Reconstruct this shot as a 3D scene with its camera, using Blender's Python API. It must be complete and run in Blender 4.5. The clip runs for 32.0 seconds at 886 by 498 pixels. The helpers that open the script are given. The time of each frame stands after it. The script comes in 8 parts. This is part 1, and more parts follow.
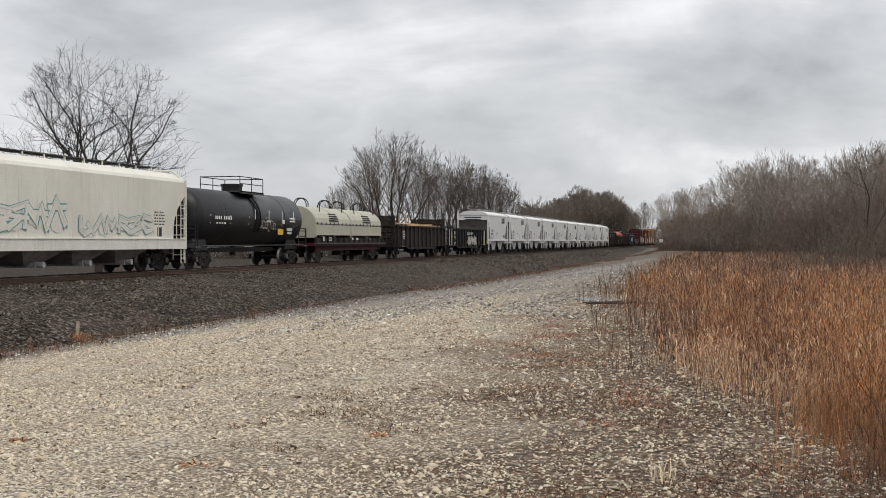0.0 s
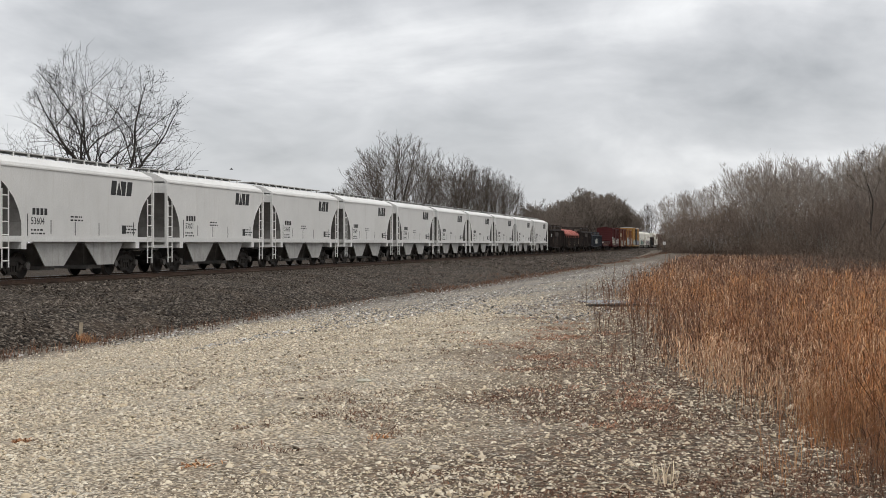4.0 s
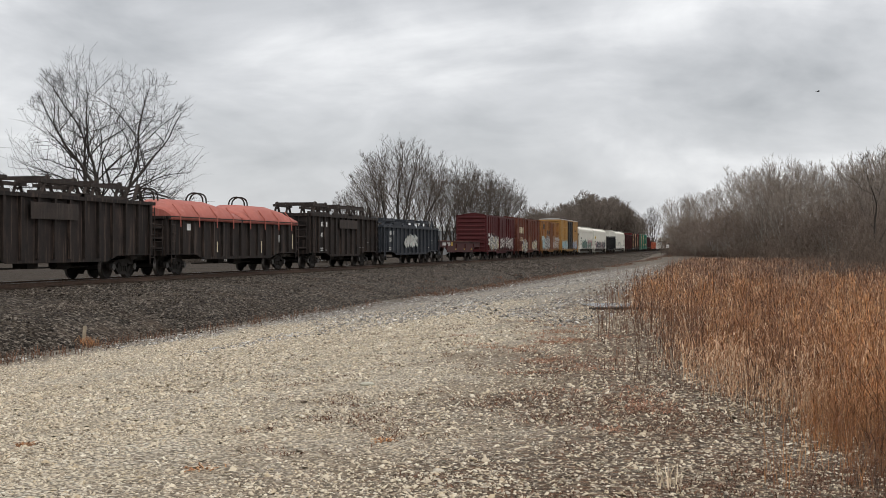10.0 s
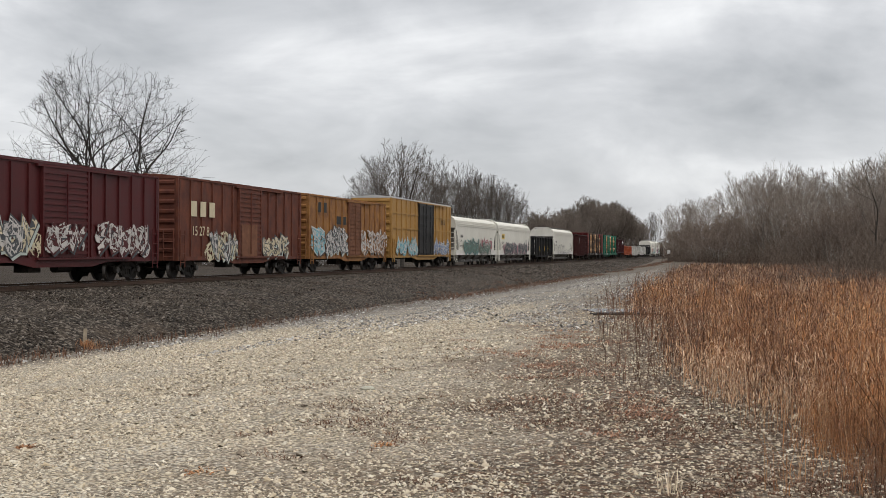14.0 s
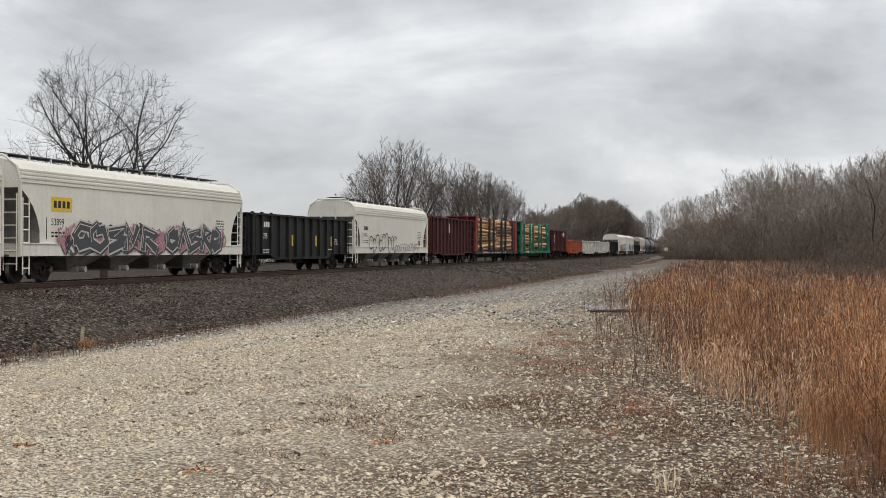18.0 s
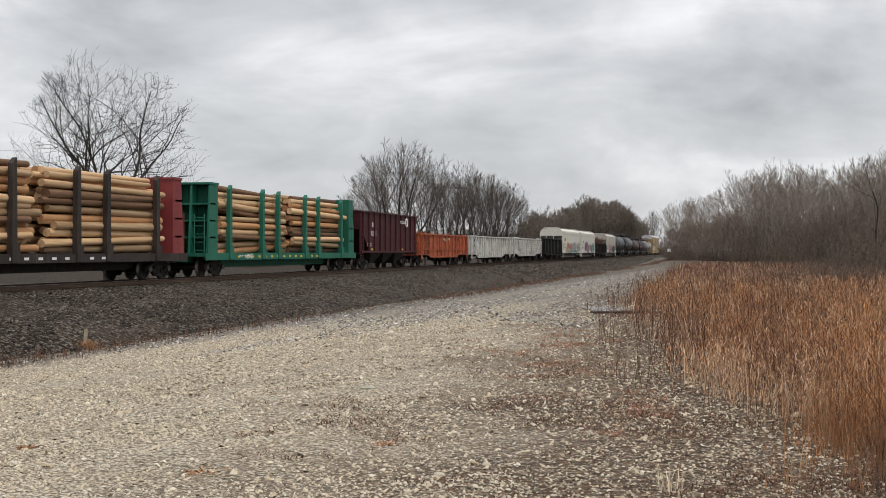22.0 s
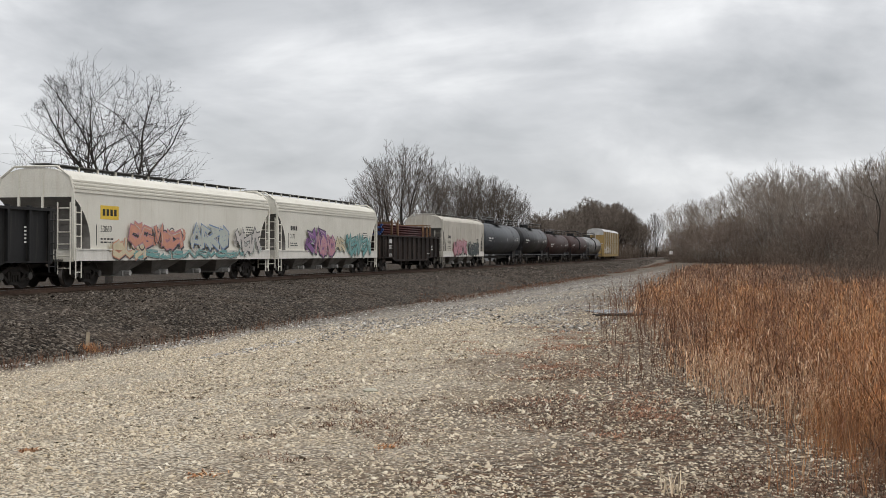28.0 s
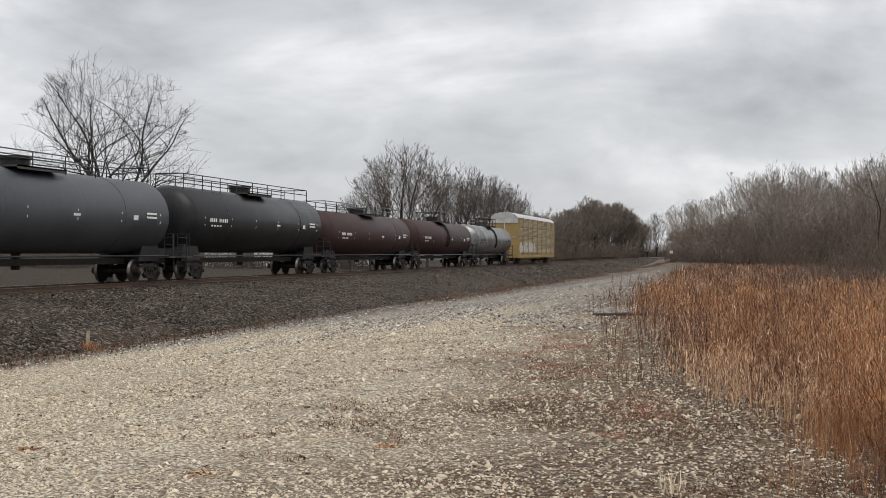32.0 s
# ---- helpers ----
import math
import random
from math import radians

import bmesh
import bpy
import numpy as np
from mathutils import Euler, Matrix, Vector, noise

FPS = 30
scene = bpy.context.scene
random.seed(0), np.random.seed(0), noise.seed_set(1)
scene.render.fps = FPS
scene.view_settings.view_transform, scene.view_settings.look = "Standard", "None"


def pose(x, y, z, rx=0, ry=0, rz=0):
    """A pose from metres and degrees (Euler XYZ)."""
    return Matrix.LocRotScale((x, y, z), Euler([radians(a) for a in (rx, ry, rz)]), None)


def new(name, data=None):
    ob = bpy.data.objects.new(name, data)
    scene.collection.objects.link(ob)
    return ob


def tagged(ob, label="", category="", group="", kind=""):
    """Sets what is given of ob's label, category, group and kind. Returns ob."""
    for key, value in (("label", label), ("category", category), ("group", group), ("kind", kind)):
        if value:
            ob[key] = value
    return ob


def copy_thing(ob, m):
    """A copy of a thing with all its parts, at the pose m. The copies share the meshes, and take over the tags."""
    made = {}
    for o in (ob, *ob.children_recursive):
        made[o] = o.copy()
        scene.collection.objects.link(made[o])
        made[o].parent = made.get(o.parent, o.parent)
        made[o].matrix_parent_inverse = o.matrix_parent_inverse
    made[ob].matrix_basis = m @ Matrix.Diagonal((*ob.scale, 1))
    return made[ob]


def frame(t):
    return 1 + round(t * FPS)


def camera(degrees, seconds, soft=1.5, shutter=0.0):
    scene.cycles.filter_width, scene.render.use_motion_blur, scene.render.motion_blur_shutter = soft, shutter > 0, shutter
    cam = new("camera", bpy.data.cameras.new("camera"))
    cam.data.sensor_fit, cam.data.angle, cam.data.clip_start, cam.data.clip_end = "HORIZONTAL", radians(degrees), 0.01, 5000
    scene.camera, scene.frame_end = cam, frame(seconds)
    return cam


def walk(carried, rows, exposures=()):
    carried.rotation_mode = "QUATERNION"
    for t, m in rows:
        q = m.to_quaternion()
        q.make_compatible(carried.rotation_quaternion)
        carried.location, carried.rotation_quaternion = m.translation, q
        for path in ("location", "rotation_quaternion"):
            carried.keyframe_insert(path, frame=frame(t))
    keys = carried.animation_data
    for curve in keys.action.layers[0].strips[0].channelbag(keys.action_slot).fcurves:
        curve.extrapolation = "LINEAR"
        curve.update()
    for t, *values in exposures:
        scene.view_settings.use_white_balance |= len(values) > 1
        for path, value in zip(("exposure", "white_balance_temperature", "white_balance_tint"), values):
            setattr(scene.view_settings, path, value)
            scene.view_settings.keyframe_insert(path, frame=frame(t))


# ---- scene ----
# World: +y runs along the track away from the camera, +x away from the train, z = 0 at the rail tops.
cam = camera(39.35, 32.0, soft=0.75)
EYE = (0.0, 0.0, 1.32)
# seconds, turn to the left, tilt and lean in degrees
PATH = [
    (0, 13.178, -0.347, -0.046), (0.5, 13.154, -0.373, 0.055), (1, 13.160, -0.394, 0.113), (1.5, 13.206, -0.373, 0.190),
    (2, 13.260, -0.333, 0.179), (2.5, 13.284, -0.290, 0.221), (3, 13.294, -0.267, 0.206), (3.5, 13.306, -0.261, 0.160),
    (5.5, 13.364, -0.286, -0.047), (6, 13.345, -0.305, -0.000), (6.5, 13.311, -0.315, 0.079), (7, 13.299, -0.318, 0.098),
    (7.5, 13.319, -0.290, 0.190), (8, 13.354, -0.254, 0.176), (8.5, 13.396, -0.224, 0.141), (9, 13.435, -0.191, 0.112),
    (9.5, 13.463, -0.148, 0.050), (10, 13.473, -0.108, 0.045), (10.5, 13.435, -0.102, 0.080), (11, 13.361, -0.112, 0.121),
    (11.5, 13.327, -0.098, 0.190), (12, 13.355, -0.062, 0.244), (12.5, 13.418, -0.008, 0.285), (13, 13.471, 0.044, 0.273),
    (13.5, 13.503, 0.089, 0.338), (14, 13.522, 0.102, 0.334), (14.5, 13.535, 0.112, 0.364), (16.5, 13.534, 0.104, 0.121),
    (17, 13.484, 0.065, 0.199), (17.5, 13.413, 0.025, 0.198), (18, 13.404, -0.008, 0.248), (18.5, 13.410, -0.021, 0.248),
    (19, 13.441, -0.015, 0.191), (19.5, 13.464, -0.032, 0.120), (20, 13.500, -0.006, 0.033), (20.5, 13.521, 0.004, -0.000),
    (21, 13.538, 0.011, 0.026), (21.5, 13.530, 0.041, 0.103), (22, 13.534, 0.061, 0.146), (22.5, 13.561, 0.065, 0.198),
    (23, 13.599, 0.105, 0.197), (23.5, 13.638, 0.145, 0.195), (24, 13.638, 0.145, 0.195), (24.5, 13.664, 0.150, 0.188),
    (25, 13.678, 0.180, 0.191), (25.5, 13.675, 0.185, 0.198), (27.5, 13.669, 0.211, 0.065), (28, 13.627, 0.181, 0.076),
    (28.5, 13.599, 0.155, 0.146), (29, 13.568, 0.158, 0.243), (29.5, 13.601, 0.179, 0.239), (30, 13.635, 0.192, 0.322),
    (30.5, 13.658, 0.199, 0.312), (31, 13.677, 0.198, 0.325), (31.5, 13.699, 0.196, 0.316), (32, 13.638, 0.148, 0.174),
]
walk(cam, [(t, pose(*EYE, 90 + tilt, 0, turn) @ pose(0, 0, 0, 0, 0, lean)) for t, turn, tilt, lean in PATH],
     [(0.0, 0.0), (32.0, 0.0)])
TRACK_X = -25.89
SUN_UP, SUN_TURN = radians(60), radians(130)


def link(tree, a, b):
    tree.links.new(a, b)


def make_world():
    w = bpy.data.worlds.new("overcast_sky")
    scene.world = w
    w.use_nodes = True
    t = w.node_tree
    t.nodes.clear()
    n = t.nodes.new
    out, bg = n("ShaderNodeOutputWorld"), n("ShaderNodeBackground")
    sky = n("ShaderNodeTexSky")
    sky.sky_type, sky.sun_disc, sky.sun_elevation, sky.sun_rotation = "NISHITA", False, SUN_UP, SUN_TURN
    dim = n("ShaderNodeVectorMath")
    dim.operation = "SCALE"
    dim.inputs["Scale"].default_value = 0.07
    link(t, sky.outputs[0], dim.inputs[0])
    co = n("ShaderNodeTexCoord")
    stretch = n("ShaderNodeMapping")
    stretch.inputs["Scale"].default_value = (2.1, 2.1, 5.2)
    stretch.inputs["Rotation"].default_value = (radians(10), radians(-12), radians(25))
    link(t, co.outputs["Generated"], stretch.inputs[0])
    big, fine = n("ShaderNodeTexNoise"), n("ShaderNodeTexNoise")
    for node, scale, detail, dist in ((big, 1.35, 7.0, 0.55), (fine, 3.6, 5.0, 0.4)):
        node.inputs["Scale"].default_value, node.inputs["Detail"].default_value = scale, detail
        node.inputs["Roughness"].default_value, node.inputs["Distortion"].default_value = 0.52, dist
        link(t, stretch.outputs[0], node.inputs["Vector"])
    both = n("ShaderNodeMix")
    both.inputs[0].default_value = 0.3
    link(t, big.outputs[0], both.inputs[2])
    link(t, fine.outputs[0], both.inputs[3])
    ramp = n("ShaderNodeValToRGB")
    ramp.color_ramp.elements[0].position, ramp.color_ramp.elements[0].color = 0.34, (0.42, 0.435, 0.455, 1)
    ramp.color_ramp.elements[1].position, ramp.color_ramp.elements[1].color = 0.66, (1.08, 1.085, 1.09, 1)
    mid = ramp.color_ramp.elements.new(0.5)
    mid.color = (0.69, 0.70, 0.72, 1)
    link(t, both.outputs[0], ramp.inputs[0])
    mix = n("ShaderNodeMix")
    mix.data_type = "RGBA"
    mix.inputs[0].default_value = 0.9
    link(t, dim.outputs[0], mix.inputs[6])
    link(t, ramp.outputs[0], mix.inputs[7])
    link(t, mix.outputs[2], bg.inputs[0])
    # an overcast sky is brighter overhead than at the horizon
    up = n("ShaderNodeSeparateXYZ")
    link(t, co.outputs["Generated"], up.inputs[0])
    rise = n("ShaderNodeMapRange")
    rise.inputs[1].default_value, rise.inputs[2].default_value = 0.15, 1.0
    rise.inputs[3].default_value, rise.inputs[4].default_value = 1.06, 1.5
    link(t, up.outputs[2], rise.inputs[0])
    link(t, rise.outputs[0], bg.inputs[1])
    link(t, bg.outputs[0], out.inputs[0])


make_world()
sun = new("sun", bpy.data.lights.new("sun", "SUN"))
sun.data.energy, sun.data.angle, sun.data.color = 1.55, radians(40), (1.0, 0.95, 0.88)
sun.rotation_euler = Euler((radians(90) - SUN_UP, 0, radians(180) - SUN_TURN))


# ---- materials ----
def rgb(c):
    return (*c, 1.0)


def mat(name, c1, c2, scale=2.0, rough=0.7, metal=0.0, bump=0.15, grain=18.0, streak=None, amount=0.35, vary=0.0, cut=0.5, spec=0.28):
    """A procedural surface: two tones in large patches, fine grain, and streaks of a third colour that run down."""
    m = bpy.data.materials.new(name)
    m.use_nodes = True
    t = m.node_tree
    n = t.nodes.new
    b = t.nodes["Principled BSDF"]
    b.inputs["Metallic"].default_value = metal
    b.inputs["Specular IOR Level"].default_value = spec
    co = n("ShaderNodeTexCoord")
    info = n("ShaderNodeObjectInfo")
    spread = n("ShaderNodeVectorMath")
    spread.operation = "SCALE"
    spread.inputs[0].default_value = (7.3, 19.1, 3.7)
    link(t, info.outputs["Random"], spread.inputs["Scale"])
    place = n("ShaderNodeVectorMath")
    link(t, co.outputs["Object"], place.inputs[0])
    link(t, spread.outputs[0], place.inputs[1])
    big = n("ShaderNodeTexNoise")
    big.inputs["Scale"].default_value, big.inputs["Detail"].default_value, big.inputs["Roughness"].default_value = scale, 6, 0.62
    link(t, place.outputs[0], big.inputs["Vector"])
    ramp = n("ShaderNodeValToRGB")
    ramp.color_ramp.elements[0].position, ramp.color_ramp.elements[0].color = cut - 0.16, rgb(c1)
    ramp.color_ramp.elements[1].position, ramp.color_ramp.elements[1].color = cut + 0.18, rgb(c2)
    link(t, big.outputs[0], ramp.inputs[0])
    col = ramp.outputs[0]
    small = n("ShaderNodeTexNoise")
    small.inputs["Scale"].default_value, small.inputs["Detail"].default_value = grain, 4
    link(t, place.outputs[0], small.inputs["Vector"])
    if streak:
        run = n("ShaderNodeMapping")
        run.inputs["Scale"].default_value = (3.2, 3.2, 0.22)
        link(t, place.outputs[0], run.inputs[0])
        sn = n("ShaderNodeTexNoise")
        sn.inputs["Scale"].default_value, sn.inputs["Detail"].default_value, sn.inputs["Roughness"].default_value = 1.6, 7, 0.7
        link(t, run.outputs[0], sn.inputs["Vector"])
        sr = n("ShaderNodeValToRGB")
        sr.color_ramp.elements[0].position, sr.color_ramp.elements[1].position = 0.52, 0.78
        sr.color_ramp.elements[1].color = (amount, amount, amount, 1)
        link(t, sn.outputs[0], sr.inputs[0])
        mx = n("ShaderNodeMix")
        mx.data_type = "RGBA"
        link(t, sr.outputs[0], mx.inputs[0])
        link(t, col, mx.inputs[6])
        mx.inputs[7].default_value = rgb(streak)
        col = mx.outputs[2]
    gr = n("ShaderNodeMapRange")
    gr.inputs[3].default_value, gr.inputs[4].default_value = 0.78, 1.22
    link(t, small.outputs[0], gr.inputs[0])
    hsv = n("ShaderNodeHueSaturation")
    if vary:
        vr = n("ShaderNodeMapRange")
        vr.inputs[3].default_value, vr.inputs[4].default_value = 1 - vary, 1 + vary
        link(t, info.outputs["Random"], vr.inputs[0])
        mu = n("ShaderNodeMath")
        mu.operation = "MULTIPLY"
        link(t, gr.outputs[0], mu.inputs[0])
        link(t, vr.outputs[0], mu.inputs[1])
        link(t, mu.outputs[0], hsv.inputs["Value"])
    else:
        link(t, gr.outputs[0], hsv.inputs["Value"])
    link(t, col, hsv.inputs["Color"])
    link(t, hsv.outputs[0], b.inputs["Base Color"])
    rr = n("ShaderNodeMapRange")
    rr.inputs[3].default_value, rr.inputs[4].default_value = max(0.05, rough - 0.14), min(1.0, rough + 0.14)
    link(t, big.outputs[0], rr.inputs[0])
    link(t, rr.outputs[0], b.inputs["Roughness"])
    if bump:
        bp = n("ShaderNodeBump")
        bp.inputs["Strength"].default_value, bp.inputs["Distance"].default_value = bump, 0.02
        link(t, small.outputs[0], bp.inputs["Height"])
        link(t, bp.outputs[0], b.inputs["Normal"])
    return m


def island_mat(name, tones, rough=0.9, grain=60.0, spec=0.25, drift=None):
    """Tones picked piece by piece, for loose pieces joined in one mesh; drift: a second colour in patches some metres wide."""
    m = bpy.data.materials.new(name)
    m.use_nodes = True
    t = m.node_tree
    n = t.nodes.new
    b = t.nodes["Principled BSDF"]
    b.inputs["Roughness"].default_value = rough
    b.inputs["Specular IOR Level"].default_value = spec
    geo = n("ShaderNodeNewGeometry")
    ramp = n("ShaderNodeValToRGB")
    els = ramp.color_ramp.elements
    els[0].color, els[1].color, els[1].position = rgb(tones[0]), rgb(tones[-1]), 1.0
    for i, c in enumerate(tones[1:-1], 1):
        els.new(i / (len(tones) - 1)).color = rgb(c)
    link(t, geo.outputs["Random Per Island"], ramp.inputs[0])
    col = ramp.outputs[0]
    co = n("ShaderNodeTexCoord")
    if drift:
        wide = n("ShaderNodeTexNoise")
        wide.inputs["Scale"].default_value, wide.inputs["Detail"].default_value, wide.inputs["Roughness"].default_value = 0.55, 4, 0.65
        link(t, co.outputs["Object"], wide.inputs["Vector"])
        part_of = n("ShaderNodeMapRange")
        part_of.inputs[1].default_value, part_of.inputs[2].default_value, part_of.inputs[4].default_value = 0.44, 0.60, 0.85
        link(t, wide.outputs[0], part_of.inputs[0])
        mx = n("ShaderNodeMix")
        mx.data_type, mx.blend_type = "RGBA", "MIX"
        link(t, part_of.outputs[0], mx.inputs[0])
        link(t, col, mx.inputs[6])
        mx.inputs[7].default_value = rgb(drift)
        col = mx.outputs[2]
    noi = n("ShaderNodeTexNoise")
    noi.inputs["Scale"].default_value, noi.inputs["Detail"].default_value = grain, 3
    link(t, co.outputs["Object"], noi.inputs["Vector"])
    mr = n("ShaderNodeMapRange")
    mr.inputs[3].default_value, mr.inputs[4].default_value = 0.75, 1.25
    link(t, noi.outputs[0], mr.inputs[0])
    hsv = n("ShaderNodeHueSaturation")
    link(t, col, hsv.inputs["Color"])
    link(t, mr.outputs[0], hsv.inputs["Value"])
    link(t, hsv.outputs[0], b.inputs["Base Color"])
    return m


def ground_mat():
    """Crushed stone near the track, brown litter under the tall grass, winter field beyond."""
    m = bpy.data.materials.new("crushed_stone_and_litter")
    m.use_nodes = True
    t = m.node_tree
    n = t.nodes.new
    b = t.nodes["Principled BSDF"]
    b.inputs["Roughness"].default_value = 0.92
    b.inputs["Specular IOR Level"].default_value = 0.2
    co = n("ShaderNodeTexCoord")
    sep = n("ShaderNodeSeparateXYZ")
    link(t, co.outputs["Object"], sep.inputs[0])

    def noise_of(scale, detail=5.0, rough=0.6):
        k = n("ShaderNodeTexNoise")
        k.inputs["Scale"].default_value, k.inputs["Detail"].default_value, k.inputs["Roughness"].default_value = scale, detail, rough
        link(t, co.outputs["Object"], k.inputs["Vector"])
        return k.outputs[0]

    def ramp_of(v, stops):
        k = n("ShaderNodeValToRGB")
        els = k.color_ramp.elements
        els[0].position, els[0].color = stops[0][0], rgb(stops[0][1])
        els[1].position, els[1].color = stops[-1][0], rgb(stops[-1][1])
        for p, c in stops[1:-1]:
            els.new(p).color = rgb(c)
        link(t, v, k.inputs[0])
        return k.outputs[0]

    def mixed(f, a, c):
        k = n("ShaderNodeMix")
        k.data_type = "RGBA"
        link(t, f, k.inputs[0])
        link(t, a, k.inputs[6])
        link(t, c, k.inputs[7])
        return k.outputs[2]

    def math_of(op, a, c):
        k = n("ShaderNodeMath")
        k.operation = op
        for v, i in ((a, 0), (c, 1)):
            if isinstance(v, (int, float)):
                k.inputs[i].default_value = v
            else:
                link(t, v, k.inputs[i])
        return k.outputs[0]

    def step_of(v, lo, hi):
        k = n("ShaderNodeMapRange")
        k.interpolation_type = "SMOOTHSTEP"
        k.inputs[1].default_value, k.inputs[2].default_value = lo, hi
        link(t, v, k.inputs[0])
        return k.outputs[0]

    vor = n("ShaderNodeTexVoronoi")
    vor.inputs["Scale"].default_value = 27.0
    link(t, co.outputs["Object"], vor.inputs["Vector"])
    chips = n("ShaderNodeSeparateColor")
    link(t, vor.outputs["Color"], chips.inputs[0])
    dirt = ramp_of(noise_of(0.35), ((0.32, (0.46, 0.365, 0.25)), (0.55, (0.66, 0.55, 0.395)), (0.75, (0.55, 0.43, 0.275))))
    stone = ramp_of(chips.outputs[0], ((0.0, (0.22, 0.175, 0.125)), (0.22, (0.56, 0.475, 0.36)), (0.70, (0.76, 0.665, 0.52)), (1.0, (0.90, 0.83, 0.69))))
    gravel = mixed(math_of("ADD", 0.45, math_of("MULTIPLY", step_of(noise_of(0.9, 6.0), 0.38, 0.62), 0.55)), dirt, stone)
    grey = ramp_of(chips.outputs[1], ((0.0, (0.09, 0.082, 0.075)), (0.5, (0.26, 0.245, 0.228)), (1.0, (0.62, 0.60, 0.57))))
    away = math_of("ADD", sep.outputs[1], math_of("MULTIPLY", noise_of(0.16, 5.0), 16.0))
    gravel = mixed(math_of("MULTIPLY", step_of(away, 33.0, 56.0), 0.6), gravel, grey)
    grit = ramp_of(noise_of(42.0, 4.0), ((0.3, (0.55, 0.55, 0.55)), (0.7, (1.0, 1.0, 1.0))))
    mulk = n("ShaderNodeMix")
    mulk.data_type, mulk.blend_type = "RGBA", "MULTIPLY"
    mulk.inputs[0].default_value = 0.55
    link(t, gravel, mulk.inputs[6])
    link(t, grit, mulk.inputs[7])
    gravel = mulk.outputs[2]
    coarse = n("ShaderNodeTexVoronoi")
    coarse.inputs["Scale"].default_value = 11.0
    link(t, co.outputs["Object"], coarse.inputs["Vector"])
    # crevice shade put into the colour: each chip darkens towards its rim
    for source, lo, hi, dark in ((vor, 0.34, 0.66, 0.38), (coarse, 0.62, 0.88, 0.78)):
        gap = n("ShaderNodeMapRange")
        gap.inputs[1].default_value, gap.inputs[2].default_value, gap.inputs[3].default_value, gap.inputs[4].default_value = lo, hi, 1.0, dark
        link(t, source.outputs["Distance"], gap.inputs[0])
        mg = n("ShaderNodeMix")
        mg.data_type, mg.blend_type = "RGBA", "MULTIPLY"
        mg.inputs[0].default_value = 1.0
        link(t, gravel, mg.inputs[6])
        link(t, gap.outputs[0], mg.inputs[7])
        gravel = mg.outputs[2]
    litter = ramp_of(noise_of(13.0, 8.0, 0.75), ((0.36, (0.018, 0.012, 0.008)), (0.50, (0.062, 0.038, 0.024)), (0.66, (0.21, 0.115, 0.066))))
    field = ramp_of(noise_of(0.12, 8.0, 0.7), ((0.3, (0.026, 0.019, 0.013)), (0.7, (0.052, 0.038, 0.026))))
    wob = math_of("MULTIPLY", math_of("SUBTRACT", noise_of(0.30, 6.0, 0.65), 0.5), 7.0)
    xw = math_of("ADD", sep.outputs[0], wob)
    edge = math_of("ADD", xw, math_of("MULTIPLY", sep.outputs[1], 0.045))
    weedy = step_of(edge, -4.6, -0.6)
    spots = step_of(noise_of(11.0, 9.0, 0.9), 0.39, 0.52)
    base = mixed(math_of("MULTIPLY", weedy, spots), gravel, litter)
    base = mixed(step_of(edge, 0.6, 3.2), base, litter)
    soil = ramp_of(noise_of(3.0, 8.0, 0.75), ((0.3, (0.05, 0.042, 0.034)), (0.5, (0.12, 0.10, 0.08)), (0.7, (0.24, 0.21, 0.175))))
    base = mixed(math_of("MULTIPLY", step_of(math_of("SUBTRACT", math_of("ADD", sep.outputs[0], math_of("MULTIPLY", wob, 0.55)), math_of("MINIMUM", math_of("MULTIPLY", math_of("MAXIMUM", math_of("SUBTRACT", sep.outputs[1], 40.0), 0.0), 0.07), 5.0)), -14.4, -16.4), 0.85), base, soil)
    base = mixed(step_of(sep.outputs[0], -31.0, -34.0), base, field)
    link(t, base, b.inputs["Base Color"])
    bp = n("ShaderNodeBump")
    bp.inputs["Strength"].default_value, bp.inputs["Distance"].default_value = 1.0, 0.03
    inv = math_of("SUBTRACT", 1.0, vor.outputs["Distance"])
    link(t, inv, bp.inputs["Height"])
    link(t, bp.outputs[0], b.inputs["Normal"])
    return m


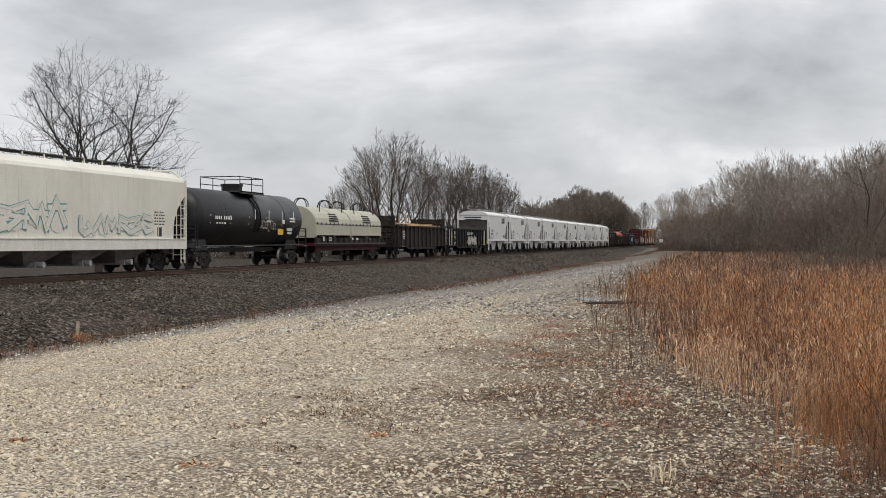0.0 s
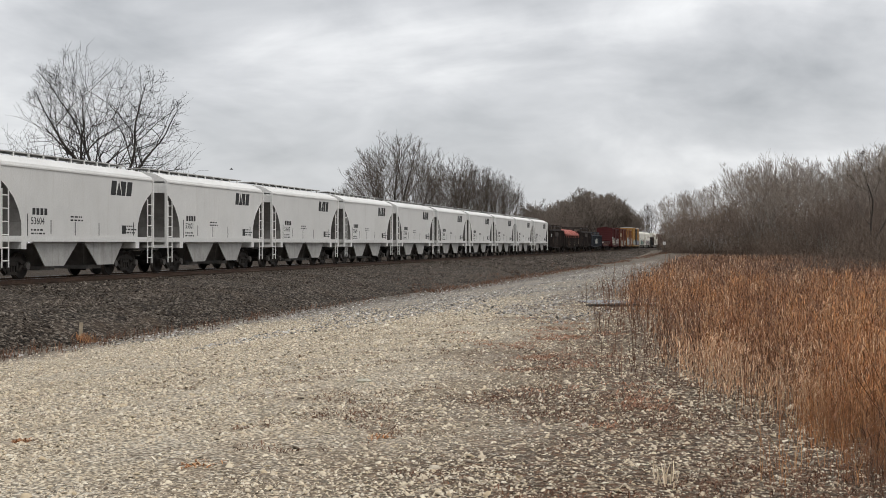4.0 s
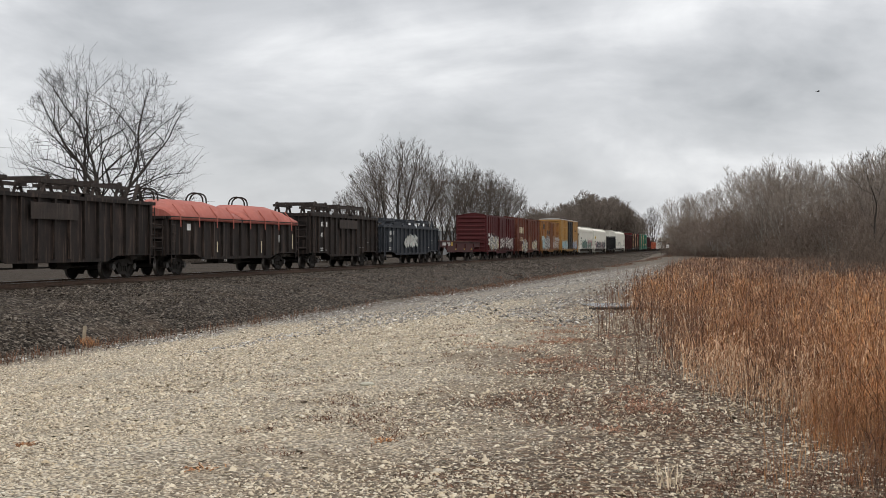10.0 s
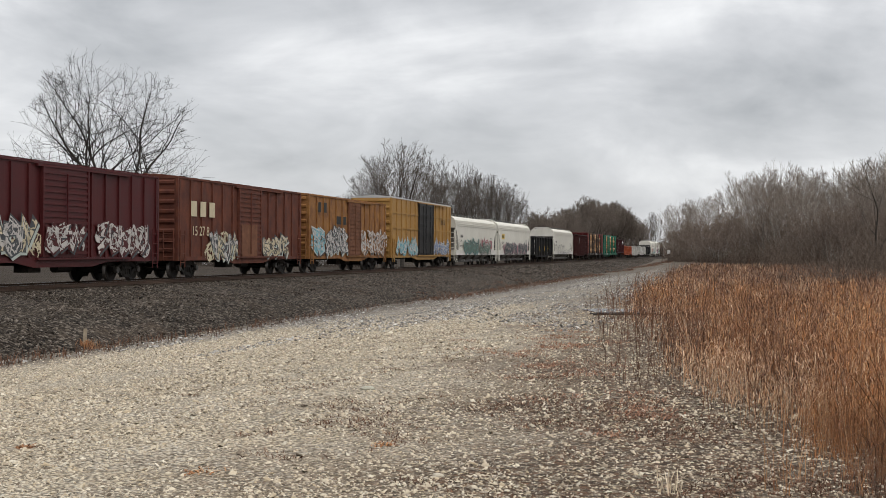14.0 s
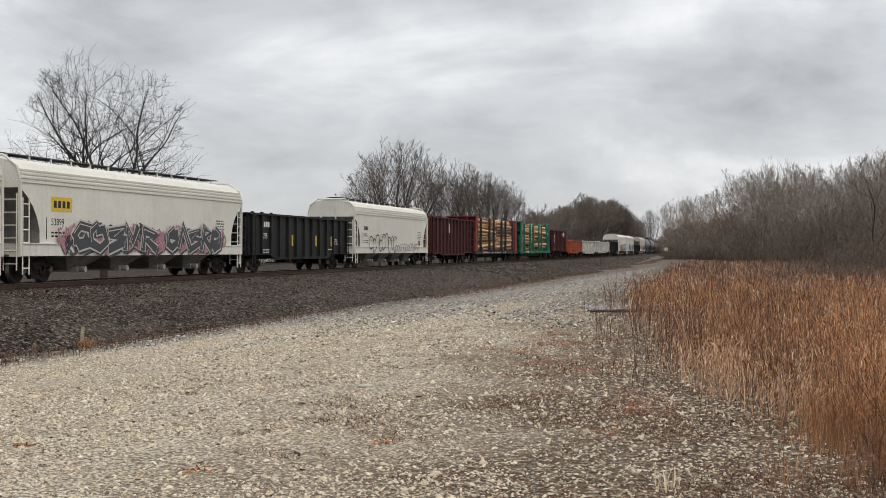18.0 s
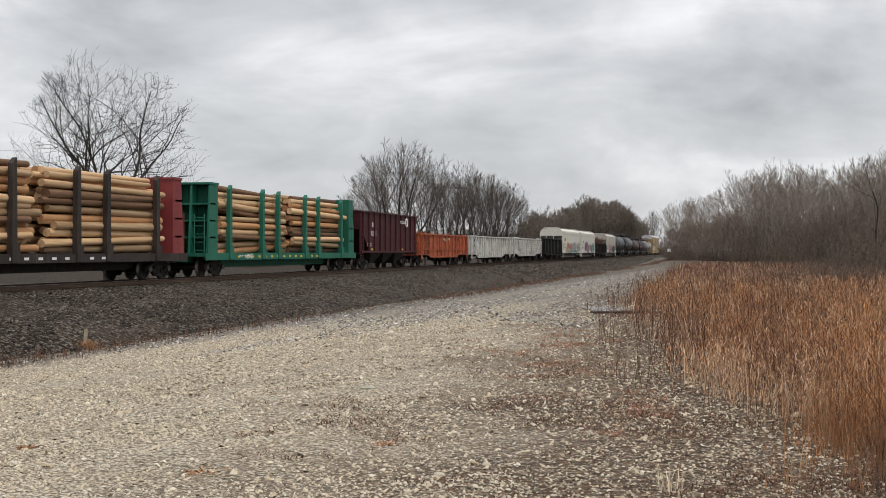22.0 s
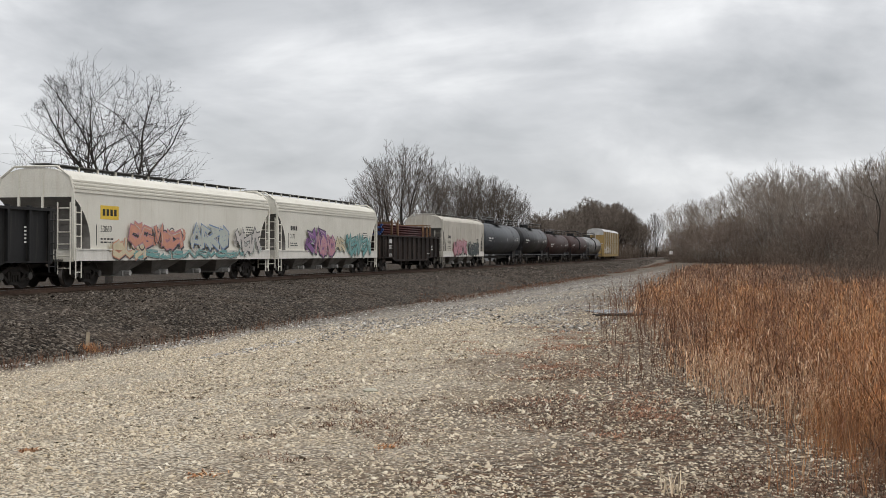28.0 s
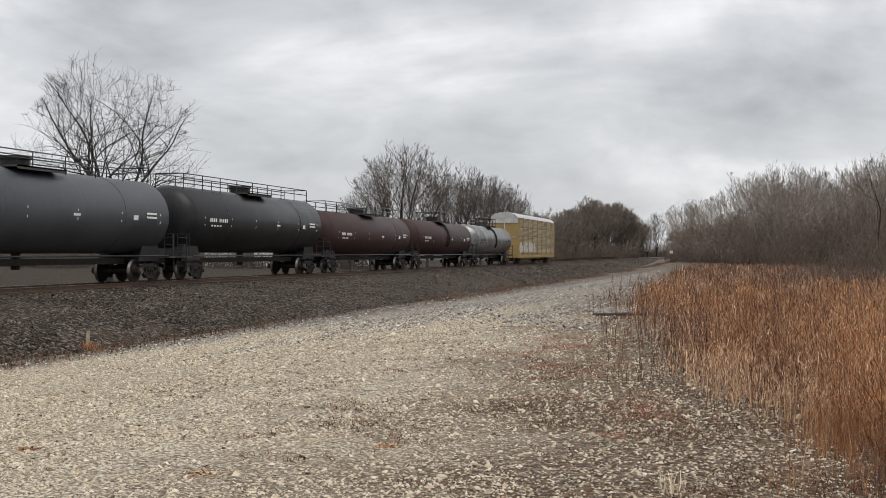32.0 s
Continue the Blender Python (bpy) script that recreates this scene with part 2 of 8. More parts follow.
def chip_mat(name, stops, scale):
    """Crushed stone: each chip with its own tone, stained brown in places."""
    m = bpy.data.materials.new(name)
    m.use_nodes = True
    t = m.node_tree
    n = t.nodes.new
    b = t.nodes["Principled BSDF"]
    b.inputs["Roughness"].default_value, b.inputs["Specular IOR Level"].default_value = 0.95, 0.15
    co = n("ShaderNodeTexCoord")
    vor = n("ShaderNodeTexVoronoi")
    vor.inputs["Scale"].default_value = scale
    link(t, co.outputs["Object"], vor.inputs["Vector"])
    sc = n("ShaderNodeSeparateColor")
    link(t, vor.outputs["Color"], sc.inputs[0])
    ramp = n("ShaderNodeValToRGB")
    els = ramp.color_ramp.elements
    els[0].position, els[0].color = stops[0][0], rgb(stops[0][1])
    els[1].position, els[1].color = stops[-1][0], rgb(stops[-1][1])
    for q, c in stops[1:-1]:
        els.new(q).color = rgb(c)
    link(t, sc.outputs[0], ramp.inputs[0])
    noi = n("ShaderNodeTexNoise")
    noi.inputs["Scale"].default_value, noi.inputs["Detail"].default_value, noi.inputs["Roughness"].default_value = 0.5, 7, 0.65
    link(t, co.outputs["Object"], noi.inputs["Vector"])
    st = n("ShaderNodeMapRange")
    st.inputs[1].default_value, st.inputs[2].default_value, st.inputs[4].default_value = 0.5, 0.72, 0.55
    link(t, noi.outputs[0], st.inputs[0])
    mx = n("ShaderNodeMix")
    mx.data_type = "RGBA"
    link(t, st.outputs[0], mx.inputs[0])
    link(t, ramp.outputs[0], mx.inputs[6])
    mx.inputs[7].default_value = (0.085, 0.060, 0.042, 1)
    link(t, mx.outputs[2], b.inputs["Base Color"])
    bp = n("ShaderNodeBump")
    bp.inputs["Strength"].default_value, bp.inputs["Distance"].default_value = 1.0, 0.06
    bp.invert = True
    link(t, vor.outputs["Distance"], bp.inputs["Height"])
    link(t, bp.outputs[0], b.inputs["Normal"])
    return m


def spray_mat(name, c):
    """Worn sprayed paint: wandering strokes and blotches that let the car show between them."""
    m = bpy.data.materials.new(name)
    m.use_nodes = True
    t = m.node_tree
    n = t.nodes.new
    b = t.nodes["Principled BSDF"]
    b.inputs["Roughness"].default_value, b.inputs["Specular IOR Level"].default_value = 0.7, 0.2
    co = n("ShaderNodeTexCoord")
    wob = n("ShaderNodeTexNoise")
    wob.inputs["Scale"].default_value, wob.inputs["Detail"].default_value = 2.4, 3
    link(t, co.outputs["Object"], wob.inputs["Vector"])
    add = n("ShaderNodeVectorMath")
    add.operation = "MULTIPLY_ADD"
    add.inputs[1].default_value = (0, 0.5, 0.5)
    link(t, wob.outputs["Color"], add.inputs[0])
    link(t, co.outputs["Object"], add.inputs[2])
    vor = n("ShaderNodeTexVoronoi")
    vor.feature = "DISTANCE_TO_EDGE"
    vor.inputs["Scale"].default_value = 2.6
    link(t, add.outputs[0], vor.inputs["Vector"])
    line = n("ShaderNodeMapRange")
    line.inputs[1].default_value, line.inputs[2].default_value, line.inputs[3].default_value, line.inputs[4].default_value = 0.06, 0.10, 1.0, 0.0
    link(t, vor.outputs["Distance"], line.inputs[0])
    blot = n("ShaderNodeTexNoise")
    blot.inputs["Scale"].default_value, blot.inputs["Detail"].default_value, blot.inputs["Roughness"].default_value = 3.2, 5, 0.6
    link(t, co.outputs["Object"], blot.inputs["Vector"])
    fill = n("ShaderNodeMapRange")
    fill.inputs[1].default_value, fill.inputs[2].default_value = 0.49, 0.55
    link(t, blot.outputs[0], fill.inputs[0])
    top = n("ShaderNodeMath")
    top.operation = "MAXIMUM"
    link(t, line.outputs[0], top.inputs[0])
    link(t, fill.outputs[0], top.inputs[1])
    link(t, top.outputs[0], b.inputs["Alpha"])
    ramp = n("ShaderNodeValToRGB")
    ramp.color_ramp.elements[0].position, ramp.color_ramp.elements[0].color = 0.3, rgb([v * 0.6 for v in c])
    ramp.color_ramp.elements[1].position, ramp.color_ramp.elements[1].color = 0.65, rgb(c)
    link(t, wob.outputs[0], ramp.inputs[0])
    link(t, ramp.outputs[0], b.inputs["Base Color"])
    return m


M = {
    "ground": ground_mat(),
    "ballast": chip_mat("dark_ballast", ((0.0, (0.004, 0.0035, 0.003)), (0.4, (0.025, 0.020, 0.0155)), (0.75, (0.076, 0.061, 0.047)), (1.0, (0.22, 0.19, 0.16))), 13.0),
    "rail": mat("rusty_rail_steel", (0.09, 0.055, 0.038), (0.15, 0.10, 0.075), 6, 0.6, 0.6, 0.2),
    "railtop": mat("worn_rail_head", (0.30, 0.29, 0.28), (0.42, 0.41, 0.40), 6, 0.32, 1.0, 0.05),
    "tie": mat("creosoted_timber", (0.055, 0.042, 0.032), (0.11, 0.085, 0.064), 5, 0.9, 0, 0.5, vary=0.3),
    "truck": mat("sooty_cast_steel", (0.012, 0.010, 0.0085), (0.036, 0.030, 0.025), 4, 0.8, 0.0, 0.3),
    "truckgrey": mat("dusty_cast_steel", (0.030, 0.027, 0.024), (0.070, 0.062, 0.055), 4, 0.8, 0.1, 0.3),
    "tread": mat("polished_wheel_tread", (0.13, 0.12, 0.11), (0.22, 0.20, 0.19), 5, 0.45, 1.0, 0.05),
    "cap": mat("grey_bearing_cap", (0.06, 0.055, 0.05), (0.13, 0.12, 0.11), 8, 0.6, 0.2, 0.1),
    "black": mat("black_car_paint", (0.009, 0.009, 0.01), (0.024, 0.023, 0.023), 1.2, 0.55, 0, 0.1, streak=(0.10, 0.085, 0.07), amount=0.3),
    "gonblack": mat("black_gondola_paint", (0.006, 0.006, 0.0065), (0.016, 0.016, 0.0165), 0.9, 0.6, 0, 0.1, streak=(0.13, 0.11, 0.09), amount=0.3),
    "white": mat("white_hopper_paint", (0.60, 0.595, 0.575), (0.67, 0.665, 0.645), 0.6, 0.5, 0, 0.05, streak=(0.42, 0.38, 0.32), amount=0.28, vary=0.03),
    "cream": mat("weathered_cream_paint", (0.60, 0.58, 0.51), (0.69, 0.67, 0.60), 0.5, 0.55, 0, 0.06, streak=(0.34, 0.26, 0.17), amount=0.3, vary=0.04),
    "tan": mat("grimy_tan_hopper_paint", (0.40, 0.375, 0.325), (0.51, 0.48, 0.42), 0.7, 0.6, 0, 0.08, streak=(0.20, 0.14, 0.09), amount=0.6),
    "chute": mat("grey_hopper_chute", (0.29, 0.283, 0.27), (0.40, 0.392, 0.375), 2.0, 0.7, 0, 0.1, streak=(0.12, 0.10, 0.08), amount=0.6),
    # shade below the hopper ends and chutes is put into these greys; streaks are grime
    "slope": mat("shade_toned_grimy_sheet", (0.11, 0.105, 0.098), (0.20, 0.19, 0.178), 1.2, 0.75, 0, 0.1, streak=(0.07, 0.06, 0.05), amount=0.5),
    "chutegrime": mat("grimy_hopper_chute", (0.13, 0.122, 0.112), (0.25, 0.238, 0.22), 1.4, 0.75, 0, 0.1, streak=(0.06, 0.05, 0.04), amount=0.6),
    "walk": mat("galvanised_running_board", (0.055, 0.052, 0.05), (0.11, 0.107, 0.1), 4, 0.7, 0.4, 0.2),
    "brown": mat("faded_brown_gondola_paint", (0.007, 0.0054, 0.0048), (0.028, 0.020, 0.017), 1.6, 0.75, 0, 0.2, streak=(0.17, 0.115, 0.092), amount=0.7),
    "oxide": mat("dark_red_oxide_paint", (0.038, 0.0095, 0.0095), (0.062, 0.016, 0.015), 0.8, 0.65, 0, 0.1, streak=(0.055, 0.028, 0.022), amount=0.5),
    "maroon": mat("dark_maroon_paint", (0.042, 0.0075, 0.010), (0.066, 0.013, 0.016), 0.7, 0.6, 0, 0.1, streak=(0.04, 0.022, 0.02), amount=0.45),
    "boxred": mat("boxcar_red_paint", (0.052, 0.0072, 0.0082), (0.076, 0.0118, 0.0122), 0.6, 0.55, 0, 0.08, streak=(0.09, 0.03, 0.025), amount=0.4),
    "boxbrown": mat("weathered_rust_brown_paint", (0.070, 0.021, 0.014), (0.150, 0.048, 0.027), 1.3, 0.7, 0, 0.12, streak=(0.10, 0.05, 0.035), amount=0.55),
    "boxyellow": mat("weathered_ochre_paint", (0.16, 0.064, 0.024), (0.33, 0.160, 0.048), 1.4, 0.65, 0, 0.1, streak=(0.14, 0.062, 0.03), amount=0.75),
    "boxgold": mat("yellow_boxcar_paint", (0.30, 0.160, 0.044), (0.39, 0.225, 0.070), 0.6, 0.55, 0, 0.06, streak=(0.28, 0.14, 0.05), amount=0.35),
    "rust": mat("rusted_steel_plate", (0.12, 0.05, 0.028), (0.21, 0.095, 0.052), 2.0, 0.85, 0, 0.3, streak=(0.07, 0.035, 0.025), amount=0.5),
    "roofgrey": mat("galvanised_roof_sheet", (0.42, 0.42, 0.41), (0.58, 0.58, 0.565), 1.0, 0.5, 0.3, 0.08, streak=(0.25, 0.17, 0.11), amount=0.4),
    "orange": mat("faded_orange_gondola_paint", (0.17, 0.048, 0.026), (0.50, 0.125, 0.056), 1.5, 0.7, 0, 0.12, streak=(0.10, 0.048, 0.032), amount=1.0, cut=0.44),
    "greygon": mat("weathered_pale_grey_paint", (0.33, 0.315, 0.29), (0.66, 0.65, 0.62), 1.8, 0.7, 0, 0.2, streak=(0.14, 0.095, 0.07), amount=1.0, cut=0.45),
    "bluegon": mat("dull_blue_black_paint", (0.017, 0.020, 0.026), (0.038, 0.043, 0.052), 0.9, 0.6, 0, 0.1, streak=(0.15, 0.145, 0.14), amount=0.35),
    "tarp": mat("salmon_red_tarpaulin", (0.30, 0.082, 0.062), (0.40, 0.13, 0.10), 0.8, 0.7, 0, 0.4, 5.0, streak=(0.50, 0.28, 0.24), amount=0.5),
    "hood": mat("cream_coil_hood_paint", (0.38, 0.37, 0.295), (0.47, 0.455, 0.37), 0.6, 0.5, 0, 0.05, streak=(0.36, 0.29, 0.19), amount=0.35),
    "tankgrey": mat("slate_grey_tank_paint", (0.04, 0.045, 0.051), (0.064, 0.069, 0.076), 0.6, 0.45, 0, 0.05, streak=(0.13, 0.13, 0.13), amount=0.35),
    "tankblack": mat("black_tank_paint", (0.009, 0.009, 0.01), (0.02, 0.02, 0.022), 0.6, 0.38, 0, 0.05, streak=(0.09, 0.085, 0.08), amount=0.3),
    "tankbrown": mat("rust_brown_tank_grime", (0.028, 0.013, 0.012), (0.052, 0.024, 0.02), 0.8, 0.55, 0, 0.08, streak=(0.035, 0.022, 0.02), amount=0.5),
    "silver": mat("grimy_aluminium_tank_skin", (0.10, 0.10, 0.10), (0.34, 0.34, 0.34), 1.0, 0.35, 0.6, 0.05, streak=(0.12, 0.11, 0.10), amount=0.7),
    "greencar": mat("green_flatcar_paint", (0.010, 0.105, 0.066), (0.022, 0.150, 0.098), 0.8, 0.6, 0, 0.08, streak=(0.05, 0.10, 0.07), amount=0.4),
    "redcar": mat("red_bulkhead_paint", (0.16, 0.024, 0.026), (0.24, 0.042, 0.042), 0.8, 0.6, 0, 0.08, streak=(0.16, 0.06, 0.05), amount=0.4),
    "stake": mat("dark_rusty_stake_steel", (0.024, 0.019, 0.017), (0.05, 0.038, 0.032), 1.4, 0.8, 0, 0.2, streak=(0.15, 0.12, 0.10), amount=0.4),
    "log": mat("peeled_pine_pole", (0.40, 0.245, 0.125), (0.60, 0.42, 0.25), 2.4, 0.75, 0, 0.2, 14.0, streak=(0.22, 0.12, 0.06), amount=0.4, vary=0.35),
    "logend": mat("sawn_pole_end", (0.50, 0.36, 0.20), (0.62, 0.48, 0.30), 9, 0.85, 0, 0.2),
    "rackyellow": mat("autorack_yellow_paint", (0.29, 0.195, 0.075), (0.38, 0.265, 0.11), 0.7, 0.6, 0, 0.06, streak=(0.32, 0.2, 0.07), amount=0.4),
    "rackpanel": mat("galvanised_rack_panel", (0.30, 0.245, 0.155), (0.42, 0.36, 0.26), 1.2, 0.6, 0.2, 0.06, streak=(0.30, 0.22, 0.12), amount=0.5, vary=0.08),
    "decal": mat("white_stencil_paint", (0.66, 0.66, 0.64), (0.78, 0.78, 0.76), 6, 0.7, 0, 0.0),
    "ink": mat("black_stencil_paint", (0.02, 0.02, 0.02), (0.04, 0.04, 0.04), 6, 0.7, 0, 0.0),
    "yellowmark": mat("yellow_reflector_tape", (0.62, 0.40, 0.035), (0.72, 0.50, 0.06), 6, 0.5, 0, 0.0),
    "bark": mat("grey_brown_bark", (0.035, 0.030, 0.026), (0.07, 0.060, 0.052), 3, 0.9, 0, 0.5),
    "log2": mat("dark_stained_pole", (0.10, 0.055, 0.033), (0.22, 0.125, 0.07), 2.4, 0.8, 0, 0.2, 14.0, streak=(0.42, 0.27, 0.13), amount=0.5, vary=0.35),
    "log3": mat("reddish_peeled_pole", (0.36, 0.17, 0.075), (0.50, 0.28, 0.13), 1.6, 0.75, 0, 0.2, 14.0, streak=(0.62, 0.45, 0.25), amount=0.4, vary=0.3),
    "twig": island_mat("bare_twigs", ((0.062, 0.050, 0.042), (0.10, 0.083, 0.069), (0.145, 0.120, 0.099))),
    # far wood: distance haze is put into these paler twig tones
    "fartwig": island_mat("haze_paled_brown_twigs", ((0.12, 0.098, 0.083), (0.17, 0.14, 0.117), (0.23, 0.19, 0.157))),
    "scrubtwig": island_mat("brown_scrub_twigs", ((0.13, 0.099, 0.080), (0.20, 0.157, 0.128), (0.28, 0.222, 0.184))),
    "darktwig": island_mat("dark_bare_twigs", ((0.020, 0.017, 0.015), (0.032, 0.027, 0.024), (0.045, 0.038, 0.033))),
    "palebark": mat("pale_grey_bark", (0.22, 0.20, 0.172), (0.36, 0.33, 0.29), 3, 0.9, 0, 0.4),
    "paletwig": island_mat("pale_winter_twigs", ((0.16, 0.133, 0.112), (0.26, 0.218, 0.183), (0.38, 0.325, 0.276))),
    "brush": island_mat("brown_winter_brush", ((0.085, 0.062, 0.049), (0.135, 0.103, 0.081), (0.19, 0.147, 0.115))),
    "grass": island_mat("dry_orange_grass", ((0.19, 0.080, 0.038), (0.50, 0.20, 0.075), (0.72, 0.38, 0.165), (0.26, 0.115, 0.055), (0.76, 0.52, 0.30), (0.54, 0.235, 0.085), (0.11, 0.062, 0.042), (0.62, 0.31, 0.13)), drift=(0.20, 0.098, 0.055)),
    "straw": island_mat("pale_straw", ((0.44, 0.25, 0.14), (0.80, 0.60, 0.41), (0.34, 0.17, 0.095), (0.70, 0.43, 0.25))),
    "fieldgrass": island_mat("rust_brown_field_grass", ((0.20, 0.108, 0.069), (0.36, 0.205, 0.13), (0.50, 0.32, 0.215), (0.15, 0.088, 0.062)), drift=(0.13, 0.096, 0.075)),
    "redleaf": island_mat("rusty_leaf_litter", ((0.20, 0.095, 0.060), (0.35, 0.175, 0.11), (0.50, 0.28, 0.18), (0.13, 0.068, 0.048))),
    "palestalk": island_mat("bleached_stalks", ((0.62, 0.50, 0.36), (0.80, 0.68, 0.52), (0.50, 0.38, 0.26))),
    "weed": island_mat("dark_dead_weeds", ((0.062, 0.034, 0.023), (0.13, 0.068, 0.043), (0.23, 0.118, 0.072))),
    # the last, palest tone paints bright glints into some of the grey stones
    "greystone": island_mat("coarse_grey_stone", ((0.09, 0.082, 0.075), (0.20, 0.185, 0.17), (0.32, 0.30, 0.28), (0.46, 0.44, 0.41), (0.12, 0.105, 0.09), (0.78, 0.76, 0.72))),
    "trackgrass": island_mat("rough_track_grass", ((0.030, 0.022, 0.016), (0.055, 0.040, 0.028), (0.085, 0.060, 0.042))),
    "dullgrass": island_mat("dull_winter_grass", ((0.14, 0.068, 0.040), (0.28, 0.138, 0.074), (0.44, 0.235, 0.122), (0.18, 0.088, 0.052))),
    "stone": island_mat("loose_limestone", ((0.16, 0.127, 0.094), (0.41, 0.34, 0.25), (0.57, 0.485, 0.365), (0.67, 0.585, 0.45), (0.49, 0.395, 0.27), (0.76, 0.69, 0.56), (0.29, 0.245, 0.195))),
    "ballaststone": island_mat("loose_ballast_stone", ((0.012, 0.009, 0.007), (0.042, 0.033, 0.026), (0.080, 0.066, 0.052), (0.026, 0.018, 0.013), (0.22, 0.19, 0.16), (0.055, 0.040, 0.027))),
    "building": mat("grey_metal_siding", (0.20, 0.205, 0.21), (0.27, 0.275, 0.28), 0.3, 0.6, 0, 0.05),
    "whitewall": mat("white_metal_siding", (0.55, 0.55, 0.54), (0.65, 0.65, 0.64), 0.3, 0.6, 0, 0.05),
    "wet": mat("wet_mud_water", (0.05, 0.045, 0.04), (0.09, 0.08, 0.07), 3, 0.12, 0, 0.05, spec=0.6),
    "stakewood": mat("weathered_survey_stake", (0.30, 0.25, 0.18), (0.42, 0.36, 0.27), 8, 0.85, 0, 0.2),
}


# ---- geometry helpers ----
class Geo:
    """Collects faces for one mesh."""

    def __init__(self):
        self.v, self.f, self.m, self.s = [], [], [], []

    def add(self, verts, faces, m=0, smooth=False):
        k = len(self.v)
        self.v += [tuple(p) for p in verts]
        self.f += [tuple(i + k for i in f) for f in faces]
        self.m += [m] * len(faces)
        self.s += [smooth] * len(faces)
        return self

    def box(self, x0, x1, y0, y1, z0, z1, m=0):
        vs = [(x, y, z) for z in (z0, z1) for x, y in ((x0, y0), (x1, y0), (x1, y1), (x0, y1))]
        return self.add(vs, [(3, 2, 1, 0), (4, 5, 6, 7), (0, 1, 5, 4), (1, 2, 6, 5), (2, 3, 7, 6), (3, 0, 4, 7)], m)

    def rings(self, rs, caps=True, m=0, smooth=False):
        """Skin over rings of equal count, closed round and capped."""
        k, vs, fs = len(rs[0]), [p for r in rs for p in r], []
        for i in range(len(rs) - 1):
            for j in range(k):
                a, b = i * k + j, i * k + (j + 1) % k
                fs.append((a, b, b + k, a + k))
        self.add(vs, fs, m, smooth)
        if caps:
            n = len(self.v) - len(vs)
            self.f += [tuple(n + j for j in reversed(range(k))), tuple(n + (len(rs) - 1) * k + j for j in range(k))]
            self.m += [m, m]
            self.s += [False, False]
        return self

    def lathe(self, prof, n, mats=None):
        """A profile of (x, radius) turned about the x axis."""
        vs = [(x, math.cos(6.2832 * i / n) * r, math.sin(6.2832 * i / n) * r) for x, r in prof for i in range(n)]
        k = len(self.v)
        self.v += vs
        for j in range(len(prof) - 1):
            for i in range(n):
                a, b = k + j * n + i, k + j * n + (i + 1) % n
                self.f.append((a, b, b + n, a + n))
                self.m.append(mats[j] if mats else 0)
                self.s.append(True)
        self.f += [tuple(k + i for i in reversed(range(n))), tuple(k + (len(prof) - 1) * n + i for i in range(n))]
        self.m += [0, 0]
        self.s += [False, False]
        return self

    def bar(self, p, q, r, n=4, r2=None, m=0, smooth=False):
        p, q = Vector(p), Vector(q)
        d = (q - p).normalized()
        u = d.orthogonal().normalized()
        w = d.cross(u)
        r2 = r if r2 is None else r2
        off = math.pi / n
        ring = lambda c, k: [c + (u * math.cos(off + 2 * math.pi * i / n) + w * math.sin(off + 2 * math.pi * i / n)) * k for i in range(n)]
        return self.rings([ring(p, r), ring(q, r2)], True, m, smooth)

    def prism(self, pts, x0, x1, m=0):
        """A (y, z) outline pushed through from x0 to x1."""
        return self.rings([[(x0, y, z) for y, z in pts], [(x1, y, z) for y, z in pts]], True, m)

    def run(self, pts, y0, y1, m=0, smooth=False):
        """An (x, z) outline pushed through from y0 to y1."""
        return self.rings([[(x, y0, z) for x, z in pts], [(x, y1, z) for x, z in pts]], True, m, smooth)

    def tube(self, pts, r, n=5, m=0):
        for a, b in zip(pts, pts[1:]):
            self.bar(a, b, r, n, m=m)
        return self

    def mesh(self, name, mats):
        me = bpy.data.meshes.new(name)
        me.from_pydata(self.v, [], self.f)
        for x in mats if isinstance(mats, (list, tuple)) else [mats]:
            me.materials.append(x)
        if any(self.m):
            me.polygons.foreach_set("material_index", self.m)
        if any(self.s):
            me.polygons.foreach_set("use_smooth", self.s)
        me.update()
        return me


def G():
    return Geo()


def part(name, geo, material, parent, label=""):
    me = geo if isinstance(geo, bpy.types.Mesh) else geo.mesh(name, material)
    ob = new(name, me)
    ob.parent = parent
    if name in ("stencil", "graffiti", "outline", "reflector", "load_beam", "lettering", "emblem", "end_stencil", "faded_mark", "clip_row", "panel_seam"):
        ob["kind"] = "stuff"
    return tagged(ob, label)


def thing(name, label, category, group="", kind="", at=None):
    ob = new(name)
    ob.empty_display_size = 0.3
    if at is not None:
        ob.matrix_basis = at
    return tagged(ob, label, category, group, kind)


def solo(name, geo, material, label, category="", kind="", group=""):
    ob = new(name, geo if isinstance(geo, bpy.types.Mesh) else geo.mesh(name, material))
    return tagged(ob, label, category, group, kind)
# ---- ground, track and road ----
def smooth(a, b, v):
    k = np.clip((v - a) / (b - a), 0, 1)
    return k * k * (3 - 2 * k)


def ground_z(x, y):
    """Height of the ground: a level verge, falling to the toe of the ballast, level with the rails far off."""
    x, y = np.asarray(x, float), np.asarray(y, float)
    z = -0.35 - 0.95 * smooth(-4.0, -17.0, x) * 1.0
    z = z + 0.15 * smooth(-30, -60, x)
    far = smooth(150, 330, y)
    z = z * (1 - far) + (-0.42) * far
    return z


def grass_edge(y):
    """Where the tall grass begins, by the distance along the track."""
    return np.interp(y, (4, 8, 10, 14, 28, 35, 90, 200, 300), (3.2, 2.2, 1.3, -0.1, -1.9, -3.0, -4.6, -7.0, -9.0))


